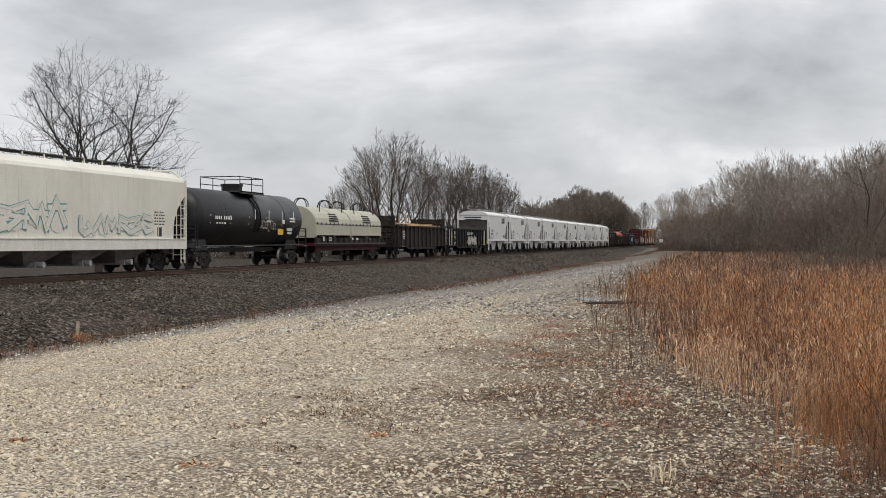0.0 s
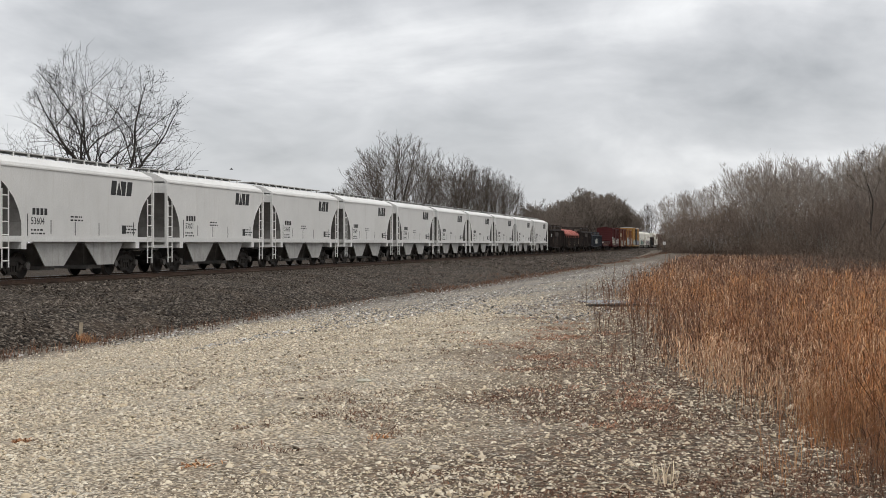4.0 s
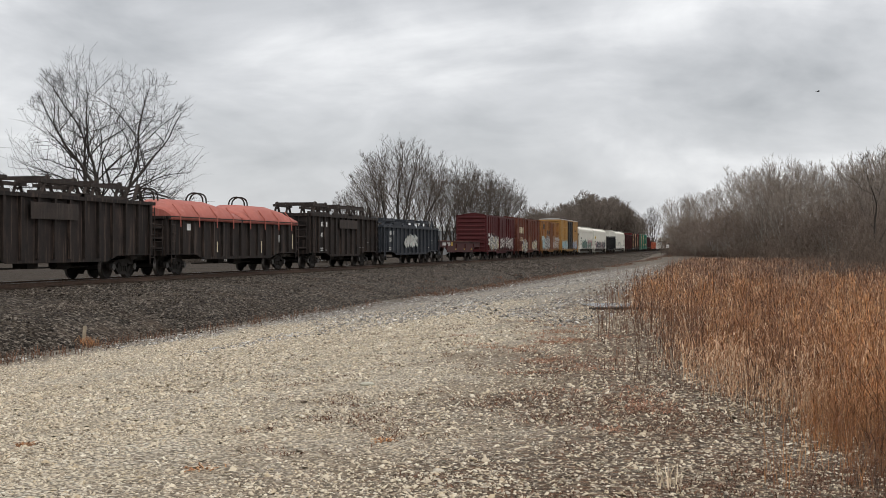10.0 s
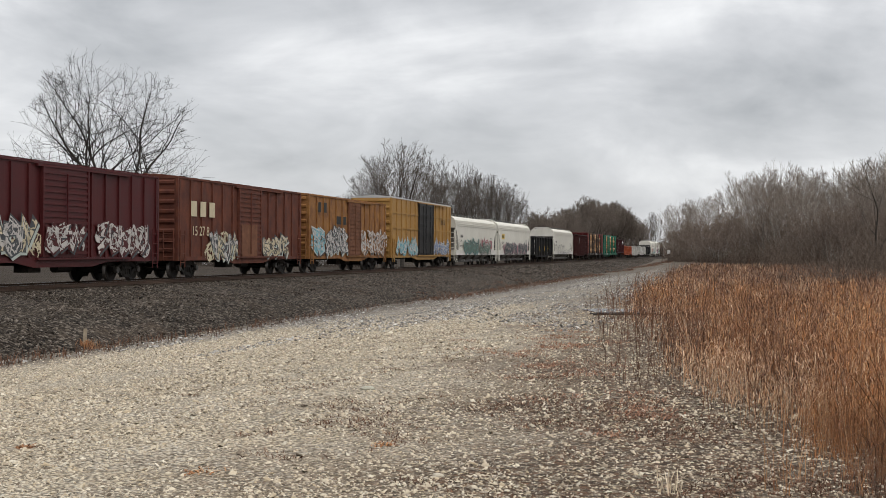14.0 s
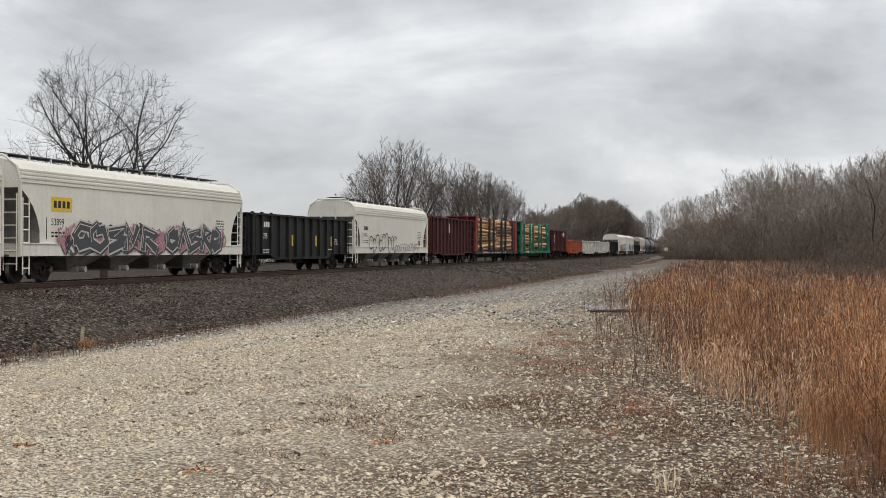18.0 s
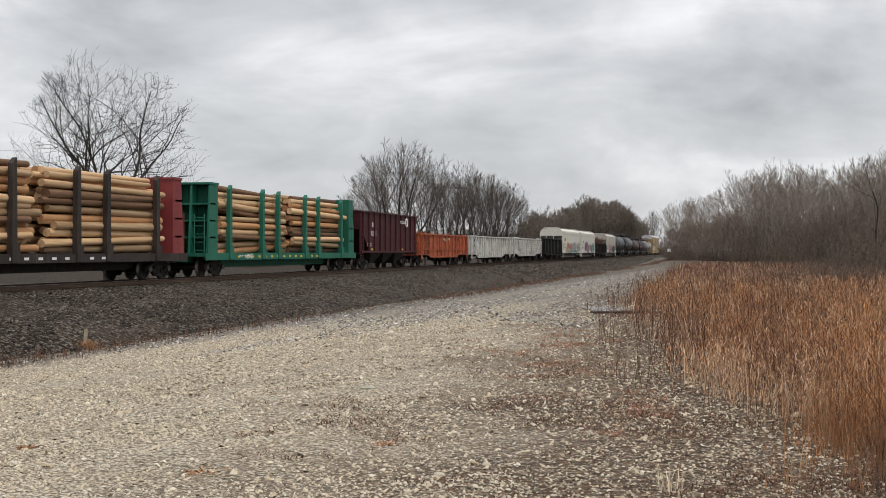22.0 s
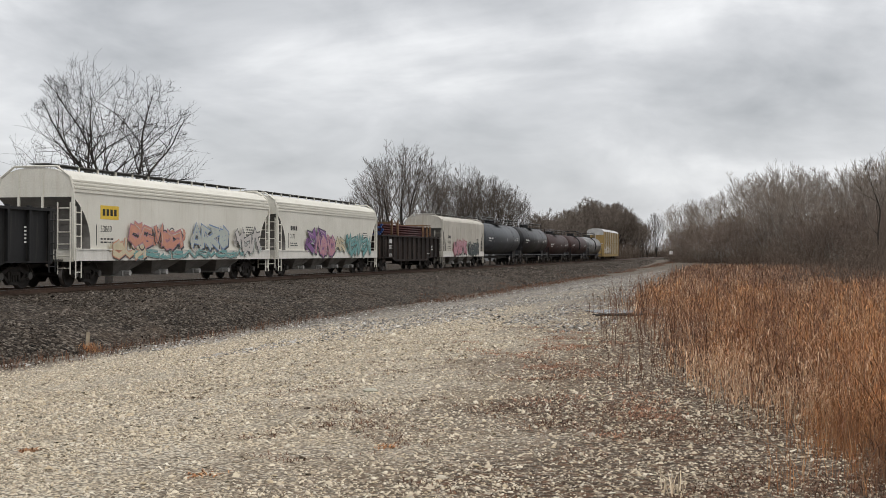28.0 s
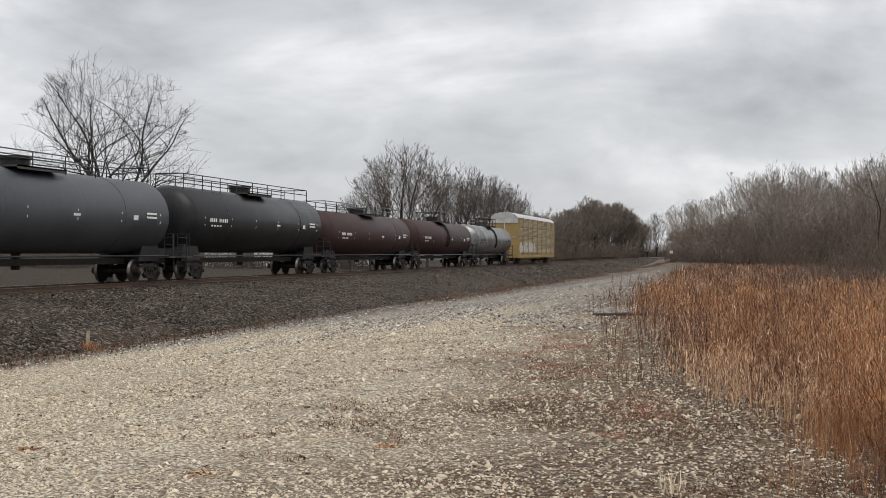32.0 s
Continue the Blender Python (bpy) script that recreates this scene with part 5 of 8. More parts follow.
def side_frame_mesh(m):
    g = G()
    x0, x1 = 0.93, 1.07
    g.prism([(-1.12, 0.40), (-1.12, 0.62), (-0.72, 0.66), (-0.36, 0.80), (0.36, 0.80), (0.72, 0.66), (1.12, 0.62), (1.12, 0.40), (0.72, 0.50), (0.42, 0.64), (-0.42, 0.64), (-0.72, 0.50)], x0, x1)
    g.prism([(-0.80, 0.56), (-0.66, 0.58), (-0.26, 0.28), (-0.36, 0.20)], x0, x1)
    g.prism([(0.36, 0.20), (0.26, 0.28), (0.66, 0.58), (0.80, 0.56)], x0, x1)
    g.box(x0, x1, -0.38, 0.38, 0.17, 0.29)
    for s in (-1, 1):
        g.box(x0, x1, s * 0.32 - 0.06, s * 0.32 + 0.06, 0.26, 0.68)
    for y in (-0.16, 0.0, 0.16):
        g.bar((0.99, y, 0.28), (0.99, y, 0.52), 0.07, 7)
    g.box(0.90, 1.10, -0.25, 0.25, 0.51, 0.63)
    for s in (-1, 1):
        g.bar((1.0, s * 0.89, WHEEL_R), (1.15, s * 0.89, WHEEL_R), 0.135, 10, m=1)
    return g.mesh("side_frame", [m, M["cap"]])


WHEELSET = wheelset_mesh()
SIDE_FRAME = {k: side_frame_mesh(M[k]) for k in ("truck", "truckgrey")}
BOLSTER = G().box(-1.0, 1.0, -0.17, 0.17, 0.50, 0.72).box(-0.35, 0.35, -0.3, 0.3, 0.72, 0.86).box(-0.8, 0.8, -0.55, -0.45, 0.35, 0.5).box(-0.8, 0.8, 0.45, 0.55, 0.35, 0.5).mesh("truck", M["truck"])
COUPLER = G().box(-0.12, 0.12, -0.55, 0.5, 0.77, 0.98).box(-0.2, 0.2, 0.36, 0.62, 0.72, 1.04).tube([(0.3, 0.3, 0.85), (0.34, 0.5, 0.55), (0.32, 0.66, 0.42)], 0.035).mesh("coupler", M["truck"])


def wheel_truck(car, y, tone="truck"):
    tr = part("truck", BOLSTER, None, car, "four-wheel cast steel truck")
    tr.location = (0, y, 0)
    for s in (1, -1):
        f = part("side_frame", SIDE_FRAME[tone], None, tr)
        if s < 0:
            f.rotation_euler = (0, 0, math.pi)
    for i, dy in enumerate((-0.89, 0.89)):
        w = part("wheelset", WHEELSET, None, tr, "steel wheels with polished treads")
        w.location = (0, dy, WHEEL_R)
        WHEELSETS[i].append(w)


def running_gear(car, length, inset=1.9, tone="truck"):
    for s in (-1, 1):
        wheel_truck(car, s * (length / 2 - inset), tone)
        c = part("coupler", COUPLER, None, car)
        c.location = (0, s * (length / 2 + 0.05), 0)
        if s < 0:
            c.rotation_euler = (0, 0, math.pi)


def ladder_geo(x, y0, y1, z0, z1, n, r=0.022):
    g = G()
    for y in (y0, y1):
        g.bar((x, y, z0), (x, y, z1), r * 1.3, 4)
    for i in range(n):
        z = z0 + (z1 - z0) * (i + 0.5) / n
        g.bar((x, y0, z), (x, y1, z), r, 4)
    return g


def end_ladder_geo(y, x0, x1, z0, z1, n, r=0.022):
    g = G()
    for x in (x0, x1):
        g.bar((x, y, z0), (x, y, z1), r * 1.3, 4)
    for i in range(n):
        z = z0 + (z1 - z0) * (i + 0.5) / n
        g.bar((x0, y, z), (x1, y, z), r, 4)
    return g


def lettering(car, text, x, y, z, size, material, name="lettering", bold=0.0):
    """Flat letters on the side that faces the road; y is where the text starts."""
    cu = bpy.data.curves.new(name, "FONT")
    cu.body, cu.size, cu.extrude, cu.offset = text, size, 0.002, bold
    tmp = bpy.data.objects.new(name, cu)
    scene.collection.objects.link(tmp)
    me = bpy.data.meshes.new_from_object(tmp.evaluated_get(bpy.context.evaluated_depsgraph_get()))
    bpy.data.objects.remove(tmp)
    bpy.data.curves.remove(cu)
    me.materials.append(material)
    ob = part(name, me, None, car, "stencilled characters")
    ob.location, ob.rotation_euler = (x, y, z), Euler((math.pi / 2, 0, math.pi / 2))
    return ob


def marks(car, x, spots, material, name="stencil", label="small unreadable stencils"):
    """Bars on the side: centre y, centre z, width, height."""
    g = G()
    for y, z, w, h in spots:
        g.box(x, x + 0.004, y - w / 2, y + w / 2, z - h / 2, z + h / 2)
    return part(name, g, material, car, label)


def small_print(car, x, y, z, rows, w, material, seed=1):
    rnd = random.Random(seed)
    spots = []
    for i in range(rows):
        at = y - w / 2
        while at < y + w / 2 - 0.08:
            k = rnd.uniform(0.08, 0.26)
            spots.append((at + k / 2, z - i * 0.13, k * 0.85, 0.06))
            at += k + 0.05
    return marks(car, x, spots, material)


STROKES = (((0.0, 0.0), (0.28, 1.0), (0.5, 0.35), (0.9, 0.95)), ((0.1, 1.0), (0.06, 0.25), (0.45, 0.0), (0.9, 0.25), (0.62, 0.6)), ((0.0, 0.82), (0.9, 1.0), (0.3, 0.55), (1.0, 0.42), (0.1, 0.0)),
           ((0.55, 1.0), (0.1, 0.72), (0.12, 0.2), (0.55, 0.0), (0.92, 0.3), (0.82, 0.8), (0.42, 0.72)), ((0.12, 0.0), (0.24, 1.0), (0.92, 0.75), (0.35, 0.5), (1.0, 0.0)), ((0.0, 0.05), (0.45, 1.0), (1.0, 0.0)),
           ((0.95, 0.85), (0.3, 1.0), (0.05, 0.55), (0.4, 0.05), (0.95, 0.2), (0.6, 0.5)))


def ribbon(g, pts, half, x, m=0):
    """A thick flat line with mitred corners and slanted ends."""
    left, right = [], []
    c = len(pts)
    for i, (y, z) in enumerate(pts):
        a, b = pts[max(0, i - 1)], pts[min(c - 1, i + 1)]
        d = Vector((b[0] - a[0], b[1] - a[1])).normalized()
        k = 1.0
        if 0 < i < c - 1:
            e = Vector((y - a[0], z - a[1])).normalized()
            k = min(1.3, 1 / max(0.3, abs(d.dot(e))))
        n = Vector((-d.y, d.x)) * half * k
        end = d * (-half * 0.5 if i == 0 else half * 0.5 if i == c - 1 else 0)
        at = x + i * 0.0002
        left.append((at, y + n.x + end.x, z + n.y + end.y))
        right.append((at, y - n.x + end.x * 0.5, z - n.y + end.y * 0.5))
    g.add(left + right, [(c + i, c + i + 1, i + 1, i) for i in range(c - 1)], m)


def graffiti(car, x, y0, y1, z0, z1, fill, edge, seed, letters=6, depth=0.005, label="spray-painted abstract lettering", second=None, thin=False, worn=False):
    """Fat interlocking strokes with an outline and a cast edge behind them, like letters but none of them real."""
    rnd = random.Random(seed)
    shade, line, body, shine = G(), G(), G(), G()
    letters = max(2, round(letters * 0.8))
    z1 = z1 + 0.16 * (z1 - z0)
    w, h = (y1 - y0) / letters, z1 - z0
    last = -1
    for i in range(letters):
        pick = rnd.choice([k for k in range(len(STROKES)) if k != last])
        last = pick
        cy, lean = y0 + i * w, rnd.uniform(-0.15, 0.2) * w
        low, tall = z0 + rnd.uniform(0, 0.12) * h, h * rnd.uniform(0.78, 0.98)
        flip = rnd.random() < 0.4
        half = min(0.105 * h, 0.15 * w) * rnd.uniform(0.95, 1.3)
        pts = [(cy + ((1 - u) if flip else u) * w * 1.02 + lean * v + rnd.uniform(-0.05, 0.05) * w, low + half + v * (tall - 2 * half)) for u, v in STROKES[pick]]
        up = x + (i % 3) * 0.0015
        ribbon(shade, [(y + half * 0.7, z - half * 0.6) for y, z in pts], half * (0.4 if thin else 1.25), up + depth)
        ribbon(line, pts, half * (1.25 if thin else 1.42), up + depth * 2)
        ribbon(body, pts, half, up + depth * 3, i % 2 if second else 0)
        ribbon(shine, [(y - half * 0.3, z + half * 0.35) for y, z in pts[:3]], half * 0.12, up + depth * 4)
        if rnd.random() < 0.6:
            v = rnd.uniform(0.25, 0.7)
            bar = [(cy + 0.1 * w, low + v * tall), (cy + 1.05 * w, low + (v + rnd.uniform(-0.15, 0.2)) * tall)]
            ribbon(line, bar, half * 0.95, up + depth * 2 + 0.0022)
            ribbon(body, bar, half * 0.6, up + depth * 3 + 0.0022, 0)
    haze = G()
    n = letters * 3
    for i in range(n):
        cy, r = y0 + (i + rnd.random()) * (y1 - y0) / n, rnd.uniform(0.15, 0.32) * h
        cz = z0 + rnd.uniform(0.25, 0.7) * h
        haze.add([(x + depth * 0.4 + i * 0.00004, cy + math.cos(k * 0.785) * r * 1.3, cz + math.sin(k * 0.785) * r) for k in range(8)], [tuple(range(8))])
    tail = "_worn" if worn else ""
    art = part("graffiti", body, [M[fill + tail], M[(second or fill) + tail]], car, label)
    part("outline", line, M[edge], art)
    part("outline", shade, M[edge if thin else "spraydark" if edge != "spraydark" else "sprayhaze"], art)
    part("outline", shine, M["spraywhite"], art)
    part("outline", haze, M.get((second or fill) + "_worn", M[fill]), art)
    return art


def scrawl(car, x, y0, y1, z0, z1, edge, seed, loops=7, r=0.028):
    """Looping sprayed line."""
    rnd = random.Random(seed)
    g = G()
    w = (y1 - y0) / loops
    for i in range(loops):
        cy, cz = y0 + (i + 0.5) * w, z0 + (z1 - z0) * rnd.uniform(0.35, 0.6)
        a0, ry, rz = rnd.uniform(-1, 1), w * rnd.uniform(0.4, 0.75), (z1 - z0) * rnd.uniform(0.28, 0.5)
        pts = [(cy + math.cos(a0 + k * 0.42) * ry * (1 - k * 0.02), cz + math.sin(a0 + k * 0.42) * rz) for k in range(13)]
        for (a, b), (c, d) in zip(pts, pts[1:]):
            nn = Vector((0, -(d - b), c - a)).normalized() * r
            g.add([(x, a - nn.y, b - nn.z), (x, c - nn.y, d - nn.z), (x, c + nn.y, d + nn.z), (x, a + nn.y, b + nn.z)], [(0, 1, 2, 3)])
    return part("graffiti", g, M[edge], car, "looping sprayed line")


M["creamfill"] = M["cream"]
M["sill"] = mat("pale_side_sill_paint", (0.62, 0.60, 0.55), (0.72, 0.70, 0.65), 1.5, 0.6, 0, 0.05, streak=(0.3, 0.25, 0.2), amount=0.5)
for key, c in (("spraywhite", (0.54, 0.51, 0.48)), ("spraydark", (0.07, 0.075, 0.08)), ("sprayteal", (0.16, 0.34, 0.33)), ("sprayblue", (0.17, 0.25, 0.42)),
               ("spraypink", (0.46, 0.24, 0.28)), ("spraygreen", (0.11, 0.16, 0.13)), ("sprayred", (0.32, 0.12, 0.12)), ("spraypurple", (0.24, 0.12, 0.28)),
               ("sprayaqua", (0.20, 0.46, 0.52)), ("spraysalmon", (0.58, 0.28, 0.20)), ("spraycream", (0.60, 0.52, 0.36)), ("sprayhaze", (0.46, 0.50, 0.46))):
    M[key] = mat(key + "_paint", tuple(v * 0.85 for v in c), c, 3, 0.7, 0, 0.0)
    M[key + "_worn"] = spray_mat(key + "_worn_paint", c)
M["rust_worn"] = spray_mat("flaking_rust", (0.12, 0.05, 0.03))
M["capblue"] = mat("blue_plastic_cap", (0.012, 0.03, 0.10), (0.022, 0.05, 0.16), 3, 0.5, 0, 0.0)


def new_car(name, label, category="freight car"):
    return thing(name, label, category, "cars of the freight train")


def hopper_shell(length, wide, sill, eave, top, cutout, roofs, step=1.36):
    """A body whose ends lean in below; returns side-and-roof skin with the slope sheets in a second slot."""
    g = G()
    half = length / 2
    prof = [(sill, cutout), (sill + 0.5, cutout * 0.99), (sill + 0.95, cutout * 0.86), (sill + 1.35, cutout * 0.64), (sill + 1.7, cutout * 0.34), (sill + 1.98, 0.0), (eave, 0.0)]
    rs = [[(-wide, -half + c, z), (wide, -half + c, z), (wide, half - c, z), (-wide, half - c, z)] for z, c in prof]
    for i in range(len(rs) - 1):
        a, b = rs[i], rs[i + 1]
        # inward-leaning end faces take the slot whose colour has shade in it
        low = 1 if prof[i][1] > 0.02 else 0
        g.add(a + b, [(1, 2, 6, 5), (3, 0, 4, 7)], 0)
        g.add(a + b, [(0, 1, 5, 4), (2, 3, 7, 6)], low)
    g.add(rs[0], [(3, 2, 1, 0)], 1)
    out = [(wide, eave)] + roofs
    out = out + [(-x, z) for x, z in reversed(out)]
    vs = [(x, y, z) for y in (-half, half) for x, z in out]
    n = len(out)
    g.add(vs, [(i, i + n, i + n + 1, i + 1) for i in range(n - 1)] + [tuple(range(n)), tuple(reversed(range(n, 2 * n)))], 0)
    return g


def running_board(car, length, z, legs, mat_key="walk", x=0.0, leg_key="walk"):
    half = length / 2
    part("running_board", G().box(x - 0.42, x + 0.42, -half, half, z, z + 0.035), M[mat_key], car, "steel running board on the roof")
    leg = G().box(x + 0.36, x + 0.42, -0.03, 0.03, z - 0.3, z).mesh("board_leg", M[leg_key])
    for i in range(legs):
        part("board_leg", leg, None, car).location = (0, -half + length * (i + 0.5) / legs, 0)


def end_cage(car, half, s, wide, key, z0, z1, rungs=True):
    """Corner posts and ladder at one end of a hopper."""
    g = G()
    for x in (-wide, wide):
        g.box(x - 0.05, x + 0.05, s * half - 0.05, s * half + 0.05, z0, z1)
    g.box(-wide, wide, s * half - 0.06, s * half + 0.06, z0 - 0.02, z0 + 0.12)
    part("corner_post", g, M[key], car)
    part("ladder", ladder_geo(wide + 0.03, s * half - s * 0.12, s * half - s * 0.52, z0 - 0.65, z0 + 2.05, 6), M[key], car, "ladder beside the end")
    if rungs:
        part("ladder", end_ladder_geo(s * (half + 0.05), wide - 0.1, wide - 0.62, z0 - 0.5, z0 + 2.2, 6), M[key], car)


def two_bay_hopper(number):
    """White two-bay covered hopper."""
    L, W, sill = 11.36, 1.55, 1.54
    car = new_car("covered_hopper", "clean white two-bay covered hopper car", "hopper car")
    shell = hopper_shell(L, W, sill, 4.0, 4.45, 1.36, [(1.50, 4.12), (1.0, 4.36), (0.45, 4.46)])
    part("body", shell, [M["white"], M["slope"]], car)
    g = G()
    g.box(-W - 0.03, W + 0.03, -L / 2 + 0.02, L / 2 - 0.02, 1.36, 1.56)
    for s in (-1, 1):
        g.box(-W - 0.04, W + 0.04, s * (L / 2 - 1.45) - 0.16, s * (L / 2 - 1.45) + 0.16, 1.10, 1.38)
    part("side_sill", g, M["white"], car, "white side sill")
    part("roof_edge", G().box(-W - 0.03, W + 0.03, -L / 2, L / 2, 3.96, 4.02), M["white"], car)
    running_board(car, L - 0.3, 4.60, 11, "chute", leg_key="white")
    for s in (-1, 1):
        end_cage(car, L / 2, s, W, "white", 1.12, 4.05, False)
        part("platform", G().box(-1.2, 1.2, s * L / 2 - 0.6, s * L / 2 + 0.02, 1.02, 1.08), M["walk"], car)
    for y in (-1.75, 1.75):
        g = G()
        up, low = [(-1.35, y - 1.55), (1.35, y - 1.55), (1.35, y + 1.55), (-1.35, y + 1.55)], [(-0.75, y - 0.45), (0.75, y - 0.45), (0.75, y + 0.45), (-0.75, y + 0.45)]
        g.rings([[(a, b, 0.45) for a, b in low], [(a, b, 1.3) for a, b in up]])
        g.box(-1.0, 1.0, y - 0.5, y + 0.5, 0.30, 0.45)
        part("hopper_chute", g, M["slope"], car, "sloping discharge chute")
        k = -1 if y < 0 else 1
        pts = [(k * 0.22, 1.36), (k * 3.35, 1.36), (k * 2.55, 0.46), (k * 1.25, 0.46)]
        part("chute_plate", G().prism(pts if k < 0 else list(reversed(pts)), 1.36, 1.40), M["chute"], car, "pale grey triangular chute plate")
    # builder's emblem as plain slanted blocks
    g = G()
    y = L / 2 - 3.65
    for shape in (((0, 0), (0.44, 0), (0.56, 0.58), (0.12, 0.58)), ((0.52, 0), (0.98, 0), (0.75, 0.58)), ((1.02, 0), (1.30, 0), (1.42, 0.58), (0.90, 0.58)), ((1.40, 0), (1.86, 0), (2.0, 0.58), (1.54, 0.58))):
        g.prism([(y + u * 0.92, 3.24 + v) for u, v in shape], W, W + 0.005)
    part("emblem", g, M["ink"], car, "dark slanted block emblem")
    marks(car, W, [(-L / 2 + 2.15 + i * 0.26, 2.44, 0.19, 0.24) for i in range(4)], M["ink"])
    lettering(car, number, W + 0.002, -L / 2 + 1.95, 1.98, 0.36, M["ink"])
    small_print(car, W, -0.6, 2.30, 2, 0.9, M["ink"], 2)
    small_print(car, W, -L / 2 + 2.4, 1.78, 2, 0.9, M["ink"], 3)
    small_print(car, W, L / 2 - 2.0, 2.0, 3, 0.9, M["ink"], 4)
    marks(car, W, [(L / 2 - 2.55, 1.86, 0.34, 0.34), (L / 2 - 1.72, 1.9, 0.05, 0.55), (-L / 2 + 1.75, 1.95, 0.05, 0.8), (-0.7, 1.85, 0.05, 0.5), (1.1, 1.85, 0.05, 0.5), (-2.4, 1.9, 0.05, 0.5)], M["ink"])
    g = G()
    for i in range(2):
        g.box(-0.9 + i * 0.1, 0.9 - i * 0.1, -L / 2 - 0.012, -L / 2 - 0.006, 3.72 - i * 0.22, 3.84 - i * 0.22)
    part("end_stencil", g, M["ink"], car)
    running_gear(car, L, 1.55)
    return car


def long_hopper(L, paint="cream", bays=4, number="", sign=False, eave=4.02, ribs=True, label="long cream covered hopper car with a ribbed roof"):
    W, sill = 1.58, 1.42
    car = new_car("covered_hopper", label, "hopper car")
    shell = hopper_shell(L, W, sill, 3.62, 4.5, 1.25, [(1.57, 3.80), (1.50, 4.05), (1.28, 4.28), (0.80, 4.44), (0.4, 4.5)])
    if not ribs:
        shell = hopper_shell(L, W, sill, 4.0, 4.5, 1.25, [(1.50, 4.14), (1.0, 4.38), (0.4, 4.5)])
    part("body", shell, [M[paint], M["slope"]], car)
    if ribs:
        for z, w in ((3.62, W), (3.76, 1.575), (3.90, 1.545), (4.03, 1.505)):
            part("roof_rib", G().box(-w - 0.035, w + 0.035, -L / 2 + 0.05, L / 2 - 0.05, z - 0.035, z + 0.03), M[paint], car)
    else:
        g = G()
        for i in range(11):
            y = -L / 2 + L * (i + 0.5) / 11
            g.box(W, W + 0.012, y - 0.03, y + 0.03, sill, 3.55)
        part("panel_seam", g, M[paint], car)
    part("side_sill", G().box(-W - 0.07, W + 0.07, -L / 2 + 0.1, L / 2 - 0.1, 1.0, 1.44).box(-W - 0.1, W + 0.1, -L / 2 + 0.1, L / 2 - 0.1, 1.42, 1.46), M["sill"], car, "deep whitish side sill")
    running_board(car, L - 0.5, 4.66, 13, leg_key=paint)
    for s in (-1, 1):
        end_cage(car, L / 2, s, W, paint, 1.0, 3.7 if ribs else 4.1)
        part("platform", G().box(-1.2, 1.2, s * L / 2 - 0.7, s * L / 2 + 0.02, 1.0, 1.06), M["walk"], car)
        part("roof_end", G().tube([(-W, s * L / 2, 3.7), (-1.45, s * L / 2, 4.15), (-0.9, s * L / 2, 4.55), (0.9, s * L / 2, 4.55), (1.45, s * L / 2, 4.15), (W, s * L / 2, 3.7)], 0.045), M[paint], car, "bent end rail")
        for x in (-0.75, 0.25):
            part("end_post", G().box(x, x + 0.08, s * L / 2 - 0.03, s * L / 2 + 0.05, 2.9, 4.3), M[paint], car)
    span = L - 6.2
    for i in range(bays):
        y = -span / 2 + span * (i + 0.5) / bays
        g = G()
        h = span / bays / 2
        g.rings([[(a * (0.85 if bays > 3 else 1.05), y + b * 0.42, 0.44) for a, b in ((-1, -1), (1, -1), (1, 1), (-1, 1))], [(a * 1.5, y + b * h * 0.96, 1.1) for a, b in ((-1, -1), (1, -1), (1, 1), (-1, 1))]])
        part("hopper_chute", g, M["chutegrime"], car, "sloping discharge chute")
        part("outlet", G().box(-1.15, 1.15, y - 0.22, y + 0.22, 0.36, 0.56).bar((1.0, y, 0.48), (1.4, y, 0.48), 0.12, 8), M["chute"], car, "outlet gate")
    if number:
        lettering(car, number, W + 0.002, -L / 2 + 2.0, 2.12, 0.36, M["ink"])
        if not sign:
            marks(car, W, [(-L / 2 + 2.15 + i * 0.27, 2.68, 0.2, 0.24) for i in range(4)], M["ink"])
    if sign:
        part("sign_plate", G().box(W, W + 0.006, -L / 2 + 2.0, -L / 2 + 3.45, 2.62, 3.16), M["yellowmark"], car, "yellow owner's plate")
        marks(car, W + 0.006, [(-L / 2 + 2.27 + i * 0.30, 2.89, 0.20, 0.26) for i in range(4)], M["ink"])
    small_print(car, W, -L / 2 + 2.5, 1.85, 2, 1.0, M["ink"], 5)
    small_print(car, W, L / 2 - 2.6, 2.6, 5, 1.0, M["ink"], 6)
    marks(car, W, [(L / 2 - 2.6, 1.75, 0.42, 0.4), (-L / 2 + 1.7, 2.0, 0.05, 0.8)], M["ink"])
    running_gear(car, L, 1.85)
    return car


